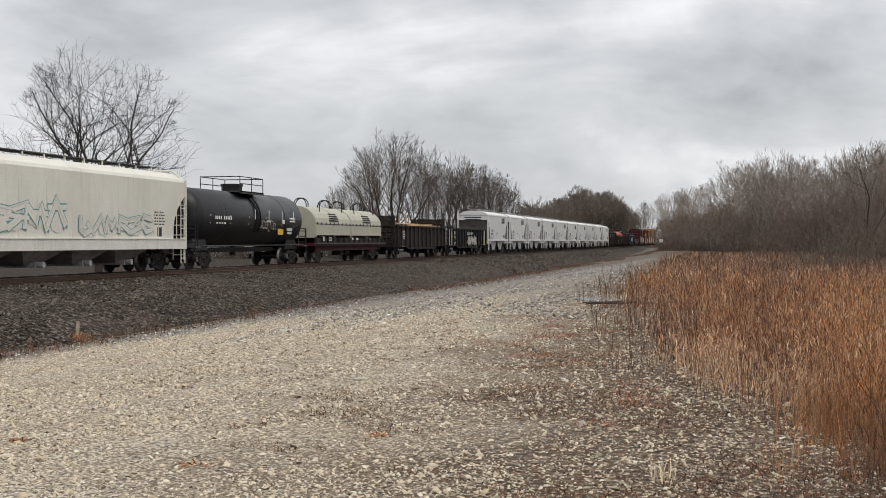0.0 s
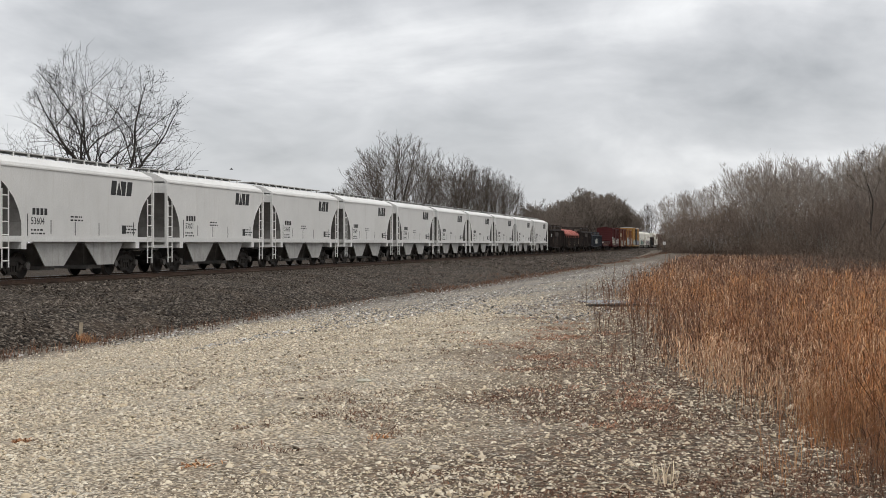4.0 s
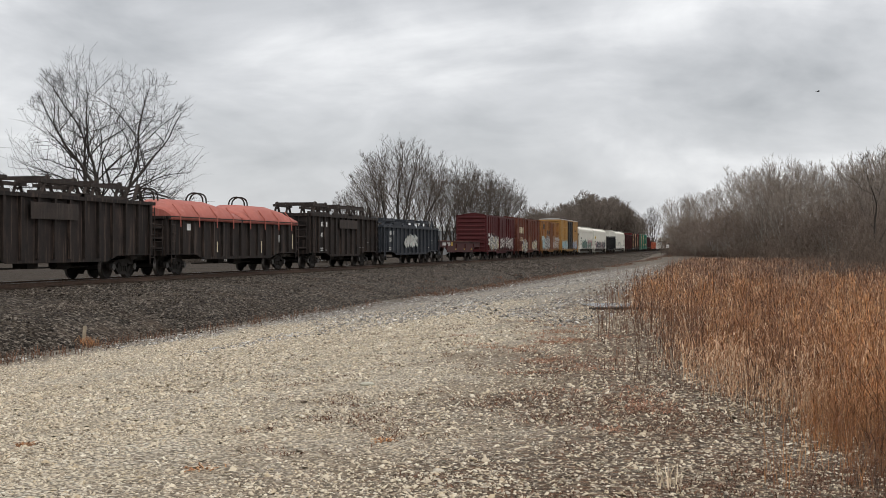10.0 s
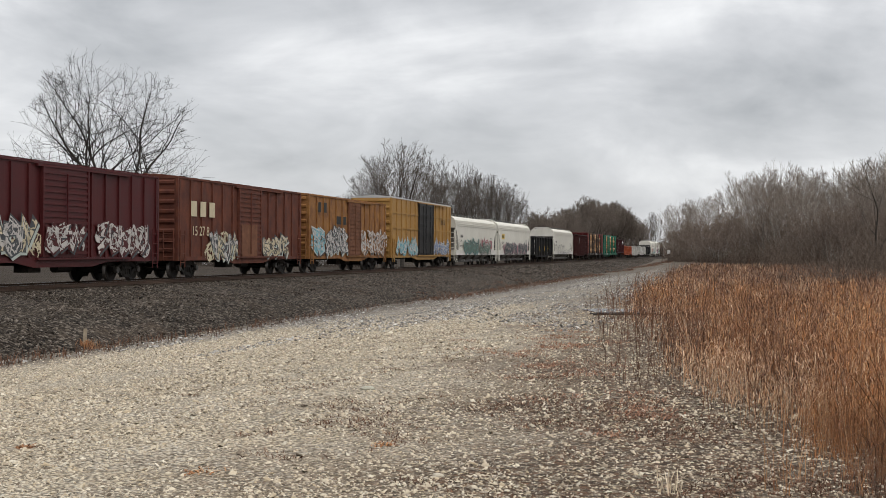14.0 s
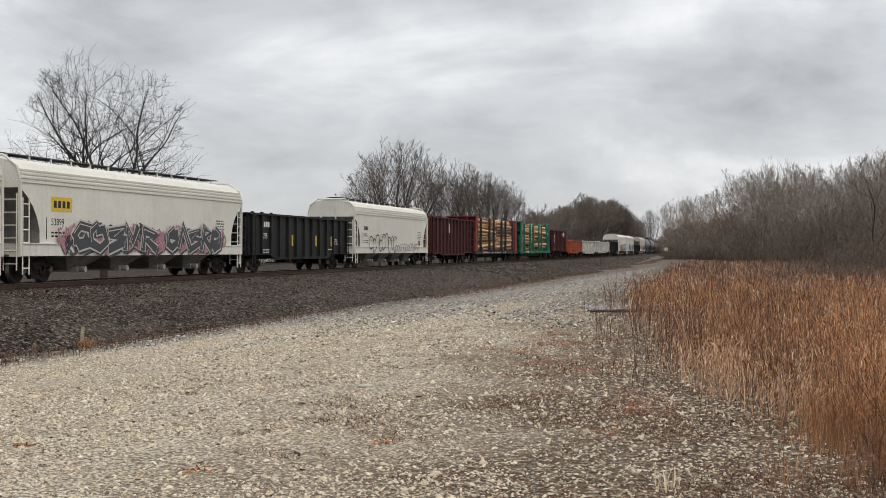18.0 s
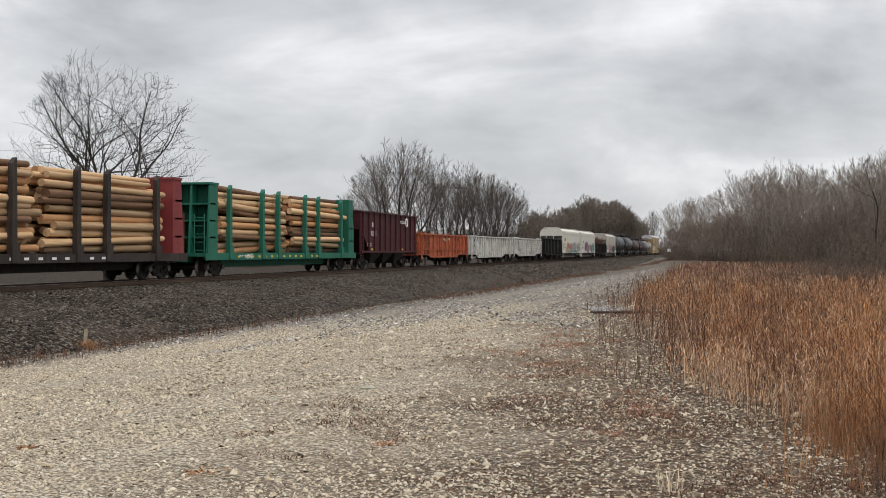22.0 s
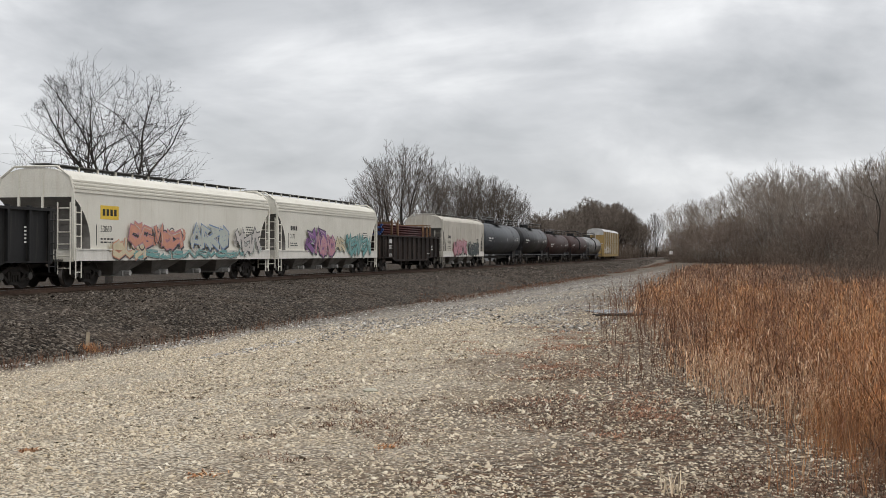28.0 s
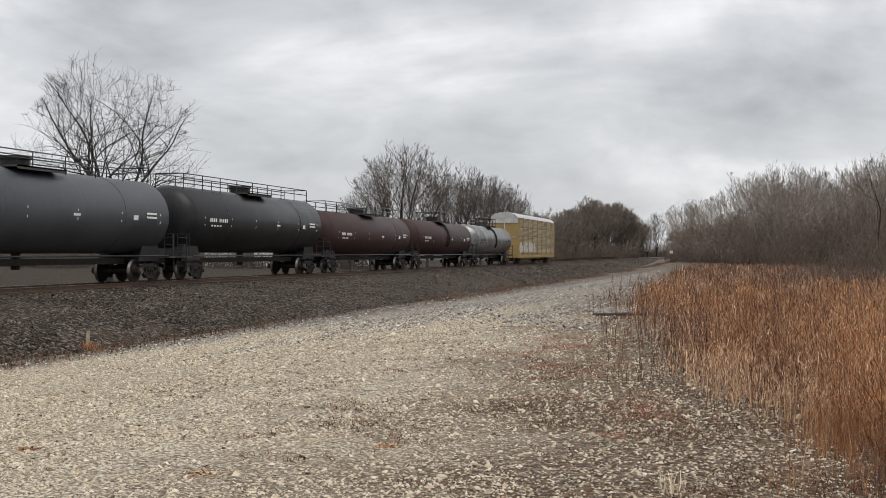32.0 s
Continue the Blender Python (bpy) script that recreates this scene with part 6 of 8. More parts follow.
def gondola(name, label, L, top, paint, ribs=12, floor=0.95, belly=0.72, number="", ink="decal", belt=False, tone="truck", flare=0.0, rim=0.10):
    """Open-topped gondola: thick walls, outside ribs, fish-belly side sill."""
    W = 1.5
    car = new_car(name, label, "gondola car")
    h = L / 2
    g = G()
    for s in (-1, 1):
        g.prism([(-h, floor), (-h + 3.0, floor), (-h + 3.9, belly), (h - 3.9, belly), (h - 3.0, floor), (h, floor), (h, top), (-h, top)], s * W - 0.03, s * W + 0.03)
    part("side_wall", g, M[paint], car)
    for s in (-1, 1):
        e = part("end_wall", G().box(-W + 0.03, W - 0.03, s * h - 0.04 - s * 0.04, s * h + 0.04 - s * 0.04, floor - 0.05, top), M[paint], car, "corrugated end")
        for k in range(4):
            z = floor + 0.25 + (top - floor - 0.35) * k / 3
            part("end_rib", G().prism([(s * h, z - 0.09), (s * (h + 0.09), z), (s * h, z + 0.09)] if s > 0 else [(s * (h + 0.09), z), (s * h, z - 0.09), (s * h, z + 0.09)], -W + 0.1, W - 0.1), M[paint], e)
    part("floor", G().box(-W + 0.04, W - 0.04, -h + 0.1, h - 0.1, floor + 0.01, floor + 0.06), M["rust"], car)
    rib = G().prism([(-0.075, belly + 0.14), (0.075, belly + 0.14), (0.075, top - rim), (-0.075, top - rim)], W + 0.03, W + 0.155).mesh("rib", M[paint])
    back = G().prism([(-0.075, belly + 0.14), (0.075, belly + 0.14), (0.075, top - rim), (-0.075, top - rim)], -W - 0.15, -W - 0.03).mesh("rib", M[paint])
    for i in range(ribs):
        y = -h + 0.35 + (L - 0.7) * i / (ribs - 1)
        for me in (rib, back):
            part("rib", me, None, car).location = (0, y, 0.16 if abs(y) > h - 3.4 else 0)
    g = G()
    for s in (-1, 1):
        g.box(s * W - 0.10, s * W + 0.17, -h, h, top - rim, top)
        g.box(-W, W, s * h - 0.1, s * h + 0.1, top - rim, top)
    part("top_rail", g, M[paint], car)
    if belt:
        part("belt_rail", G().box(W + 0.03, W + 0.12, -h + 0.3, h - 0.3, floor + 0.42, floor + 0.5), M[paint], car)
    part("centre_sill", G().box(-0.35, 0.35, -h, h, 0.72, floor - 0.05), M["truck"], car)
    part("brake_gear", G().box(0.3, 0.9, -1.2, -0.5, 0.5, 0.85).bar((0.6, -3.6, 0.52), (0.6, 3.6, 0.52), 0.03).bar((0.6, 1.0, 0.62), (0.6, 2.0, 0.62), 0.19, 8), M["truck"], car)
    for s in (-1, 1):
        part("ladder", ladder_geo(W + 0.19, s * (h - 0.14), s * (h - 0.55), floor - 0.35, top - 0.2, 5), M[paint], car)
        part("ladder", end_ladder_geo(s * (h + 0.14), W - 0.1, W - 0.6, floor, top - 0.2, 4), M[paint], car)
    if number:
        lettering(car, number, W + 0.035, -h + 2.0, floor + (top - floor) * 0.40, 0.40, M[ink])
        marks(car, W + 0.032, [(-h + 2.2 + i * 0.3, floor + (top - floor) * 0.74, 0.22, 0.28) for i in range(4)], M[ink])
        small_print(car, W + 0.031, -h + 2.5, floor + 0.28, 2, 1.0, M[ink], 7)
        small_print(car, W + 0.031, h - 2.3, floor + 0.9, 3, 0.6, M[ink], 8)
        small_print(car, W + 0.031, h - 3.4, floor + 0.3, 1, 0.8, M[ink], 9)
    running_gear(car, L, 1.75, tone)
    return car


def boxcar(label, L, paint, eave, peak, ribs=14, door="paint", door_at=0.0, door_w=3.2, roof="paint", bottom=0.83, number="", ink="decal", panel=False):
    W = 1.47
    car = new_car("boxcar", label, "boxcar")
    h = L / 2
    roofm = M[paint] if roof == "paint" else M[roof]
    part("body", G().box(-W, W, -h, h, bottom + 0.15, eave), M[paint], car)
    out = [(W + 0.05, eave - 0.02), (W + 0.05, eave + 0.05), (0, peak), (-W - 0.05, eave + 0.05), (-W - 0.05, eave - 0.02)]
    part("roof", G().run(out, -h - 0.05, h + 0.05), roofm, car, "low-pitched steel roof")
    for i in range(12):
        y = -h + L * (i + 0.5) / 12
        g = G().run([(x * 1.0, z + 0.035) for x, z in out[1:4]] + [(-W, eave), (W, eave)], y - 0.06, y + 0.06)
        part("roof_seam", g, roofm, car)
    k = 8
    for s in (-1, 1):
        e = part("end_wall", G().box(-W + 0.05, W - 0.05, s * h - 0.02, s * h + 0.02, bottom, eave), M[paint], car, "ribbed end wall")
        for i in range(k):
            z = bottom + 0.45 + (eave - bottom - 0.65) * i / (k - 1)
            dz = (eave - bottom) / k * 0.30
            pts = [(s * h, z - dz), (s * (h + 0.09), z - dz * 0.35), (s * (h + 0.09), z + dz * 0.35), (s * h, z + dz)]
            part("end_rib", G().prism(pts if s < 0 else list(reversed(pts)), -W + 0.12, W - 0.12), M[paint], e)
        for x in (-W, W):
            part("corner_post", G().box(x - 0.06, x + 0.06, s * h - 0.05, s * h + 0.07, bottom, eave), M[paint], e)
    rib = G().box(W, W + 0.07, -0.055, 0.055, bottom + 0.18, eave - 0.06).mesh("rib", M[paint])
    d0, d1 = door_at - door_w / 2, door_at + door_w / 2
    for i in range(ribs):
        y = -h + 0.15 + (L - 0.3) * i / (ribs - 1)
        if not d0 - 0.1 < y < d1 + 0.1:
            part("rib", rib, None, car).location = (0, y, 0)
    if panel:
        for z in (1.9, 3.0, 4.1):
            for a, b in ((-h + 0.1, d0), (d1, h - 0.1)):
                part("side_rail", G().box(W, W + 0.05, a, b, z - 0.05, z + 0.05), M[paint], car)
    dm = M[paint] if door == "paint" else M[door]
    n = 2 if panel else 1
    for j in range(n):
        a, b = d0 + (d1 - d0) * j / n, d0 + (d1 - d0) * (j + 1) / n
        dr = part("door", G().box(W + 0.02, W + 0.10, a + 0.02, b - 0.02, bottom + 0.2, eave - 0.12), dm, car, "sliding steel door")
        g = G()
        for i in range(14 if not panel else 6):
            z = bottom + 0.35 + (eave - bottom - 0.65) * i / (13 if not panel else 5)
            g.box(W + 0.10, W + 0.135, a + 0.12, b - 0.12, z - 0.05, z + 0.05)
        for y in (a + 0.08, b - 0.08):
            g.box(W + 0.10, W + 0.15, y - 0.05, y + 0.05, bottom + 0.2, eave - 0.12)
        part("door_rib", g, dm, dr)
        part("lock_bar", G().bar((W + 0.17, (a + b) / 2, bottom + 0.3), (W + 0.17, (a + b) / 2, eave - 0.3), 0.025, 5), dm, dr)
    g = G().box(-W - 0.04, W + 0.04, -h, h, bottom, bottom + 0.18)
    g.prism([(d0 - 1.6, bottom), (d0 - 0.4, bottom - 0.18), (d1 + 0.4, bottom - 0.18), (d1 + 1.6, bottom)], W - 0.05, W + 0.045)
    g.box(W, W + 0.16, d0 - 0.3, min(h, d1 + door_w), bottom + 0.1, bottom + 0.17)
    g.box(W, W + 0.14, d0 - 0.3, min(h, d1 + door_w), eave - 0.12, eave - 0.04)
    part("side_sill", g, M[paint], car)
    part("centre_sill", G().box(-0.35, 0.35, -h, h, 0.70, bottom + 0.1).box(0.3, 0.9, -1.2, -0.4, 0.45, 0.9).bar((0.6, 1.0, 0.6), (0.6, 2.0, 0.6), 0.19, 8), M["truck"], car)
    for s in (-1, 1):
        part("ladder", ladder_geo(W + 0.10, s * (h - 0.14), s * (h - 0.58), bottom - 0.3, bottom + 1.35, 4), M[paint], car)
        part("ladder", end_ladder_geo(s * (h + 0.14), W - 0.12, W - 0.6, bottom, bottom + 1.35, 4), M[paint], car)
    part("brake_wheel", G().tube([(-0.2 + 0.28 * math.cos(a), -h - 0.16, bottom + 0.75 + 0.28 * math.sin(a)) for a in np.linspace(0, 6.2832, 13)], 0.025), M["truck"], car)
    g = G()
    for i in range(2):
        g.box(W * 0.35, W * 0.9, -h - 0.012, -h - 0.004, eave - 0.22 - i * 0.0, eave - 0.06)
    part("end_stencil", g, M[ink], car)
    if number:
        lettering(car, number, W + 0.075, -h + 0.9, bottom + 1.6, 0.5, M[ink])
    running_gear(car, L, 1.9)
    return car


def tank_car(label, L, R, cz, paint, rails="short", number="", ink="decal", band=None):
    car = new_car("tank_car", label, "tank car")
    h = L / 2 - 0.35
    n = 36
    prof = [(-h, 0.02), (-h + 0.05, 0.42), (-h + 0.16, 0.70), (-h + 0.34, 0.89), (-h + 0.6, 1.0)]
    prof = [(y, k * R) for y, k in prof] + [(0.0, R)] + [(-y, k * R) for y, k in reversed(prof)]
    rs = [[(math.cos(6.2832 * i / n) * r, y, cz + math.sin(6.2832 * i / n) * r) for i in range(n)] for y, r in prof]
    part("tank", G().rings(rs, True, 0, True), M[paint], car, "long cylindrical tank with domed ends")
    for y in (-h * 0.55, h * 0.55):
        rr = [[(math.cos(6.2832 * i / n) * (R + 0.006), y + d, cz + math.sin(6.2832 * i / n) * (R + 0.006)) for i in range(n)] for d in (-0.03, 0.03)]
        part("weld_band", G().rings(rr, True, 0, True), M[paint], car)
    g = G()
    g.bar((0, -0.05, cz + R - 0.1), (0, -0.05, cz + R + 0.28), 0.55, 14)
    g.bar((0, -0.05, cz + R + 0.28), (0, -0.05, cz + R + 0.40), 0.60, 14)
    part("dome", g, M["tankblack"] if paint != "silver" else M["walk"], car, "valve housing on top")
    top = cz + R
    part("platform", G().box(-1.15, 1.15, -1.6, 1.6, top - 0.08, top - 0.02).box(-1.15, -1.09, -1.6, 1.6, top - 0.16, top - 0.02).box(1.09, 1.15, -1.6, 1.6, top - 0.16, top - 0.02), M["walk"], car)
    g = G()
    ext = 1.6 if rails == "short" else (L / 2 - 1.2)
    tall = 0.72 if rails == "short" else 0.56
    for x in (-1.1, 1.1) if rails == "short" else (-0.7, 0.7):
        m = 3 if rails == "short" else 9
        for i in range(m):
            y = -ext + 2 * ext * i / (m - 1)
            g.bar((x, y, top - 0.15), (x, y, top + tall), 0.024)
        for z in (tall, tall * 0.5):
            g.bar((x, -ext, top + z), (x, ext, top + z), 0.024)
    for y in (-ext, ext):
        x = 1.1 if rails == "short" else 0.7
        g.bar((-x, y, top + tall), (x, y, top + tall), 0.024)
    part("handrail", g, M["tankblack"], car, "pipe handrail on the top platform")
    for s in (-1, 1):
        g = G().prism([(s * (h - 0.1), 0.9), (s * (h - 2.2), 0.9), (s * (h - 1.7), cz - R * 0.62), (s * (h - 0.5), cz - R * 0.62)] if s < 0 else
                      [(s * (h - 2.2), 0.9), (s * (h - 0.1), 0.9), (s * (h - 0.5), cz - R * 0.62), (s * (h - 1.7), cz - R * 0.62)], -0.95, 0.95)
        part("bolster", g, M["tankblack"], car, "saddle under the tank end")
        part("end_platform", G().box(-1.45, 1.45, s * (L / 2 - 0.65), s * (L / 2 - 0.02), 1.04, 1.10) if s > 0 else G().box(-1.45, 1.45, s * (L / 2 - 0.02), s * (L / 2 - 0.65), 1.04, 1.10), M["walk"], car)
        g = end_ladder_geo(s * (L / 2 - 0.1), 1.4, 0.95, 0.5, 2.1, 5)
        g.tube([(1.42, s * (L / 2 - 0.3), 1.1), (1.42, s * (L / 2 - 0.3), 2.1), (-1.42, s * (L / 2 - 0.3), 2.1), (-1.42, s * (L / 2 - 0.3), 1.1)], 0.024)
        part("end_rail", g, M["tankblack"], car)
    part("side_grab_rail", G().bar((1.42, -L / 2 + 0.7, 1.12), (1.42, L / 2 - 0.7, 1.12), 0.03), M["tankblack"], car)
    if rails == "short" and R < 1.5:
        part("side_ladder", G().tube([(math.cos(a) * (R + 0.06), 0.25, cz + math.sin(a) * (R + 0.06)) for a in np.linspace(-0.5, 1.5, 12)], 0.05).tube([(math.cos(a) * (R + 0.06), -0.2, cz + math.sin(a) * (R + 0.06)) for a in np.linspace(-0.5, 1.5, 12)], 0.05), M["tankblack"], car)
    part("centre_sill", G().box(-0.3, 0.3, -L / 2, L / 2, 0.78, 1.02), M["truck"], car)
    part("outlet_valve", G().bar((0, 0, 0.62), (0, 0, cz - R + 0.1), 0.16, 10), M["truck"], car)
    x = R + 0.001

    def on_tank(spots, key, name="stencil"):
        g = G()
        for y, z, w, hh in spots:
            xa = math.sqrt(max(0.05, R * R - (z - hh / 2 - cz) ** 2)) + 0.006
            xb = math.sqrt(max(0.05, R * R - (z + hh / 2 - cz) ** 2)) + 0.006
            g.add([(xa, y - w / 2, z - hh / 2), (xa, y + w / 2, z - hh / 2), (xb, y + w / 2, z + hh / 2), (xb, y - w / 2, z + hh / 2)], [(0, 1, 2, 3)])
        part(name, g, M[key], car, "small stencilled marks")

    on_tank([(-h + 2.0 + i * 0.21, cz - 0.02, 0.13, 0.17) for i in range(10) if i != 4] + [(-h + 2.2 + i * 0.32, cz - 0.28, 0.22, 0.08) for i in range(4)], ink)
    on_tank([(h - 2.2, cz + 0.1, 0.9, 0.08), (h - 2.2, cz - 0.06, 0.9, 0.08), (h - 3.6, cz - 0.1, 0.4, 0.2), (1.6, cz - 0.1, 0.5, 0.1)], ink)
    on_tank([(-h + 1.4 + i * (2 * h - 2.8) / 5, cz - 0.1, 0.06, 0.42) for i in range(6)], ink, "reflector")
    running_gear(car, L, 1.7)
    return car


def coil_car(L):
    car = new_car("coil_car", "coil steel car with two cream rounded hoods", "coil car")
    W = 1.48
    part("deck", G().box(-W, W, -L / 2, L / 2, 1.05, 1.25).box(-W + 0.3, W - 0.3, -L / 2 + 1, L / 2 - 1, 0.75, 1.05), M["maroon"], car)
    part("side_beam", G().prism([(-L / 2 + 0.6, 1.25), (L / 2 - 0.6, 1.25), (L / 2 - 0.6, 1.72), (-L / 2 + 0.6, 1.72)], W - 0.25, W - 0.12).prism([(-L / 2 + 0.6, 1.25), (L / 2 - 0.6, 1.25), (L / 2 - 0.6, 1.72), (-L / 2 + 0.6, 1.72)], -W + 0.12, -W + 0.25), M["brown"], car)
    post = G().box(W - 0.12, W, -0.05, 0.05, 1.25, 1.62).mesh("stanchion", M["brown"])
    for i in range(14):
        part("stanchion", post, None, car).location = (0, -L / 2 + 0.5 + (L - 1) * i / 13, 0)
    part("walkway", G().box(W - 0.05, W + 0.12, -L / 2 + 0.2, L / 2 - 0.2, 1.16, 1.24), M["walk"], car)
    half = (L - 1.1) / 2
    for s in (-1, 1):
        y0, y1 = (0.04, half) if s > 0 else (-half, -0.04)
        arc = [(1.36, 1.55), (1.36, 2.45)] + [(1.36 * math.cos(a), 2.45 + 1.05 * math.sin(a)) for a in np.linspace(0.3, math.pi - 0.3, 9)] + [(-1.36, 2.45), (-1.36, 1.55)]
        hood = part("hood", G().run(arc, y0, y1, 0, False), M["hood"], car, "cream rounded steel hood")
        for y in (y0 + 0.10, (y0 + y1) / 2, y1 - 0.10):
            part("hood_rib", G().run([(x * 1.012, z * 1.0 + (0.015 if z > 2.5 else 0.005)) for x, z in arc], y - 0.05, y + 0.05), M["hood"], hood)
        g = G()
        for k in range(9):
            g.box(1.362, 1.41, y0 + 0.3 + k * (y1 - y0 - 0.6) / 8 - 0.03, y0 + 0.3 + k * (y1 - y0 - 0.6) / 8 + 0.03, 2.36, 2.5)
        g.box(1.362, 1.38, y0 + 0.05, y1 - 0.05, 2.38, 2.42)
        part("clip_rail", g, M["walk"], hood)
        for y in (y0 + 1.0, y1 - 1.6):
            part("lifting_loop", G().tube([(0.42 * math.cos(t), y, 3.42 + 0.58 * math.sin(t) ** 0.7) for t in np.linspace(0, math.pi, 11)], 0.032).tube([(0.42 * math.cos(t), y + 0.35, 3.42 + 0.58 * math.sin(t) ** 0.7) for t in np.linspace(0, math.pi, 11)], 0.032).tube([(0.95, y + 0.9, 3.15), (0.9, y + 1.0, 3.75)], 0.035).tube([(0.95, y + 0.2, 3.5), (0.9, y + 1.5, 3.55)], 0.02), M["truck"], hood, "steel lifting bail")
        # emblem of plain bars
        g = G()
        c = (y0 + y1) / 2
        for i in range(4):
            z = 2.62 + i * 0.14
            a = math.asin(min(0.95, (z - 2.45) / 1.05))
            xx = 1.36 * math.cos(a) + 0.03
            g.box(xx - 0.04, xx + 0.006, c - 0.9 + i * 0.12, c + 0.9, z - 0.04, z + 0.04)
        part("emblem", g, M["ink"], hood, "dark striped emblem")
    lettering(car, "169532", W - 0.115, -L / 2 + 2.6, 1.36, 0.34, M["decal"])
    marks(car, W - 0.118, [(-L / 2 + 1.75, 1.5, 0.22, 0.26), (-L / 2 + 2.1, 1.5, 0.22, 0.26), (0.4, 1.5, 0.5, 0.12), (1.4, 1.5, 0.5, 0.12), (4.2, 1.5, 0.4, 0.16)], M["decal"])
    part("brake_gear", G().box(0.3, 0.9, -0.9, -0.2, 0.45, 0.8).bar((0.6, 0.6, 0.6), (0.6, 1.6, 0.6), 0.19, 8), M["truck"], car)
    running_gear(car, L, 1.75, "truckgrey")
    return car


def flat_car(L):
    car = new_car("flatcar", "empty rust-brown flatcar with deep side beams", "flatcar")
    W = 1.5
    h = L / 2
    part("side_beam", G().prism([(-h, 1.30), (-h + 2.6, 1.24), (-h + 3.6, 0.88), (h - 3.6, 0.88), (h - 2.6, 1.24), (h, 1.30), (h, 1.74), (-h, 1.74)], W - 0.08, W).prism([(-h, 1.30), (-h + 2.6, 1.24), (-h + 3.6, 0.88), (h - 3.6, 0.88), (h - 2.6, 1.24), (h, 1.30), (h, 1.74), (-h, 1.74)], -W, -W + 0.08), M["oxide"], car)
    part("top_flange", G().box(W - 0.2, W + 0.08, -h, h, 1.74, 1.80).box(-W - 0.08, -W + 0.2, -h, h, 1.74, 1.80).box(W - 0.1, W + 0.08, -h + 3.4, h - 3.4, 0.84, 0.90), M["oxide"], car)
    part("deck", G().box(-W + 0.08, W - 0.08, -h, h, 1.4, 1.5), M["rust"], car)
    part("end_beam", G().box(-W, W, -h, -h + 0.15, 1.1, 1.76).box(-W, W, h - 0.15, h, 1.1, 1.76), M["oxide"], car)
    part("deck_beam", G().box(-0.45, 0.45, -h + 0.2, h - 0.2, 1.5, 1.86), M["rust"], car)
    for y in (-5.4, -1.8, 1.8, 5.4):
        part("stake_pocket", G().box(W, W + 0.09, y - 0.12, y + 0.12, 1.2, 1.6), M["oxide"], car)
    marks(car, W, [(-h + 1.6 + i * 0.34, 1.55, 0.24, 0.26) for i in range(4)] + [(-h + 3.3 + i * 0.32, 1.55, 0.22, 0.26) for i in range(4)], M["decal"], "stencil", "plain pale blocks in place of the car number")
    marks(car, W, [(-h + 5.0, 1.56, 0.42, 0.3), (-h + 6.5, 1.1, 0.3, 0.1), (1.5, 1.1, 0.3, 0.1), (4.5, 1.1, 0.3, 0.1)], M["yellowmark"], "reflector", "yellow reflectors")
    running_gear(car, L, 1.85)
    return car


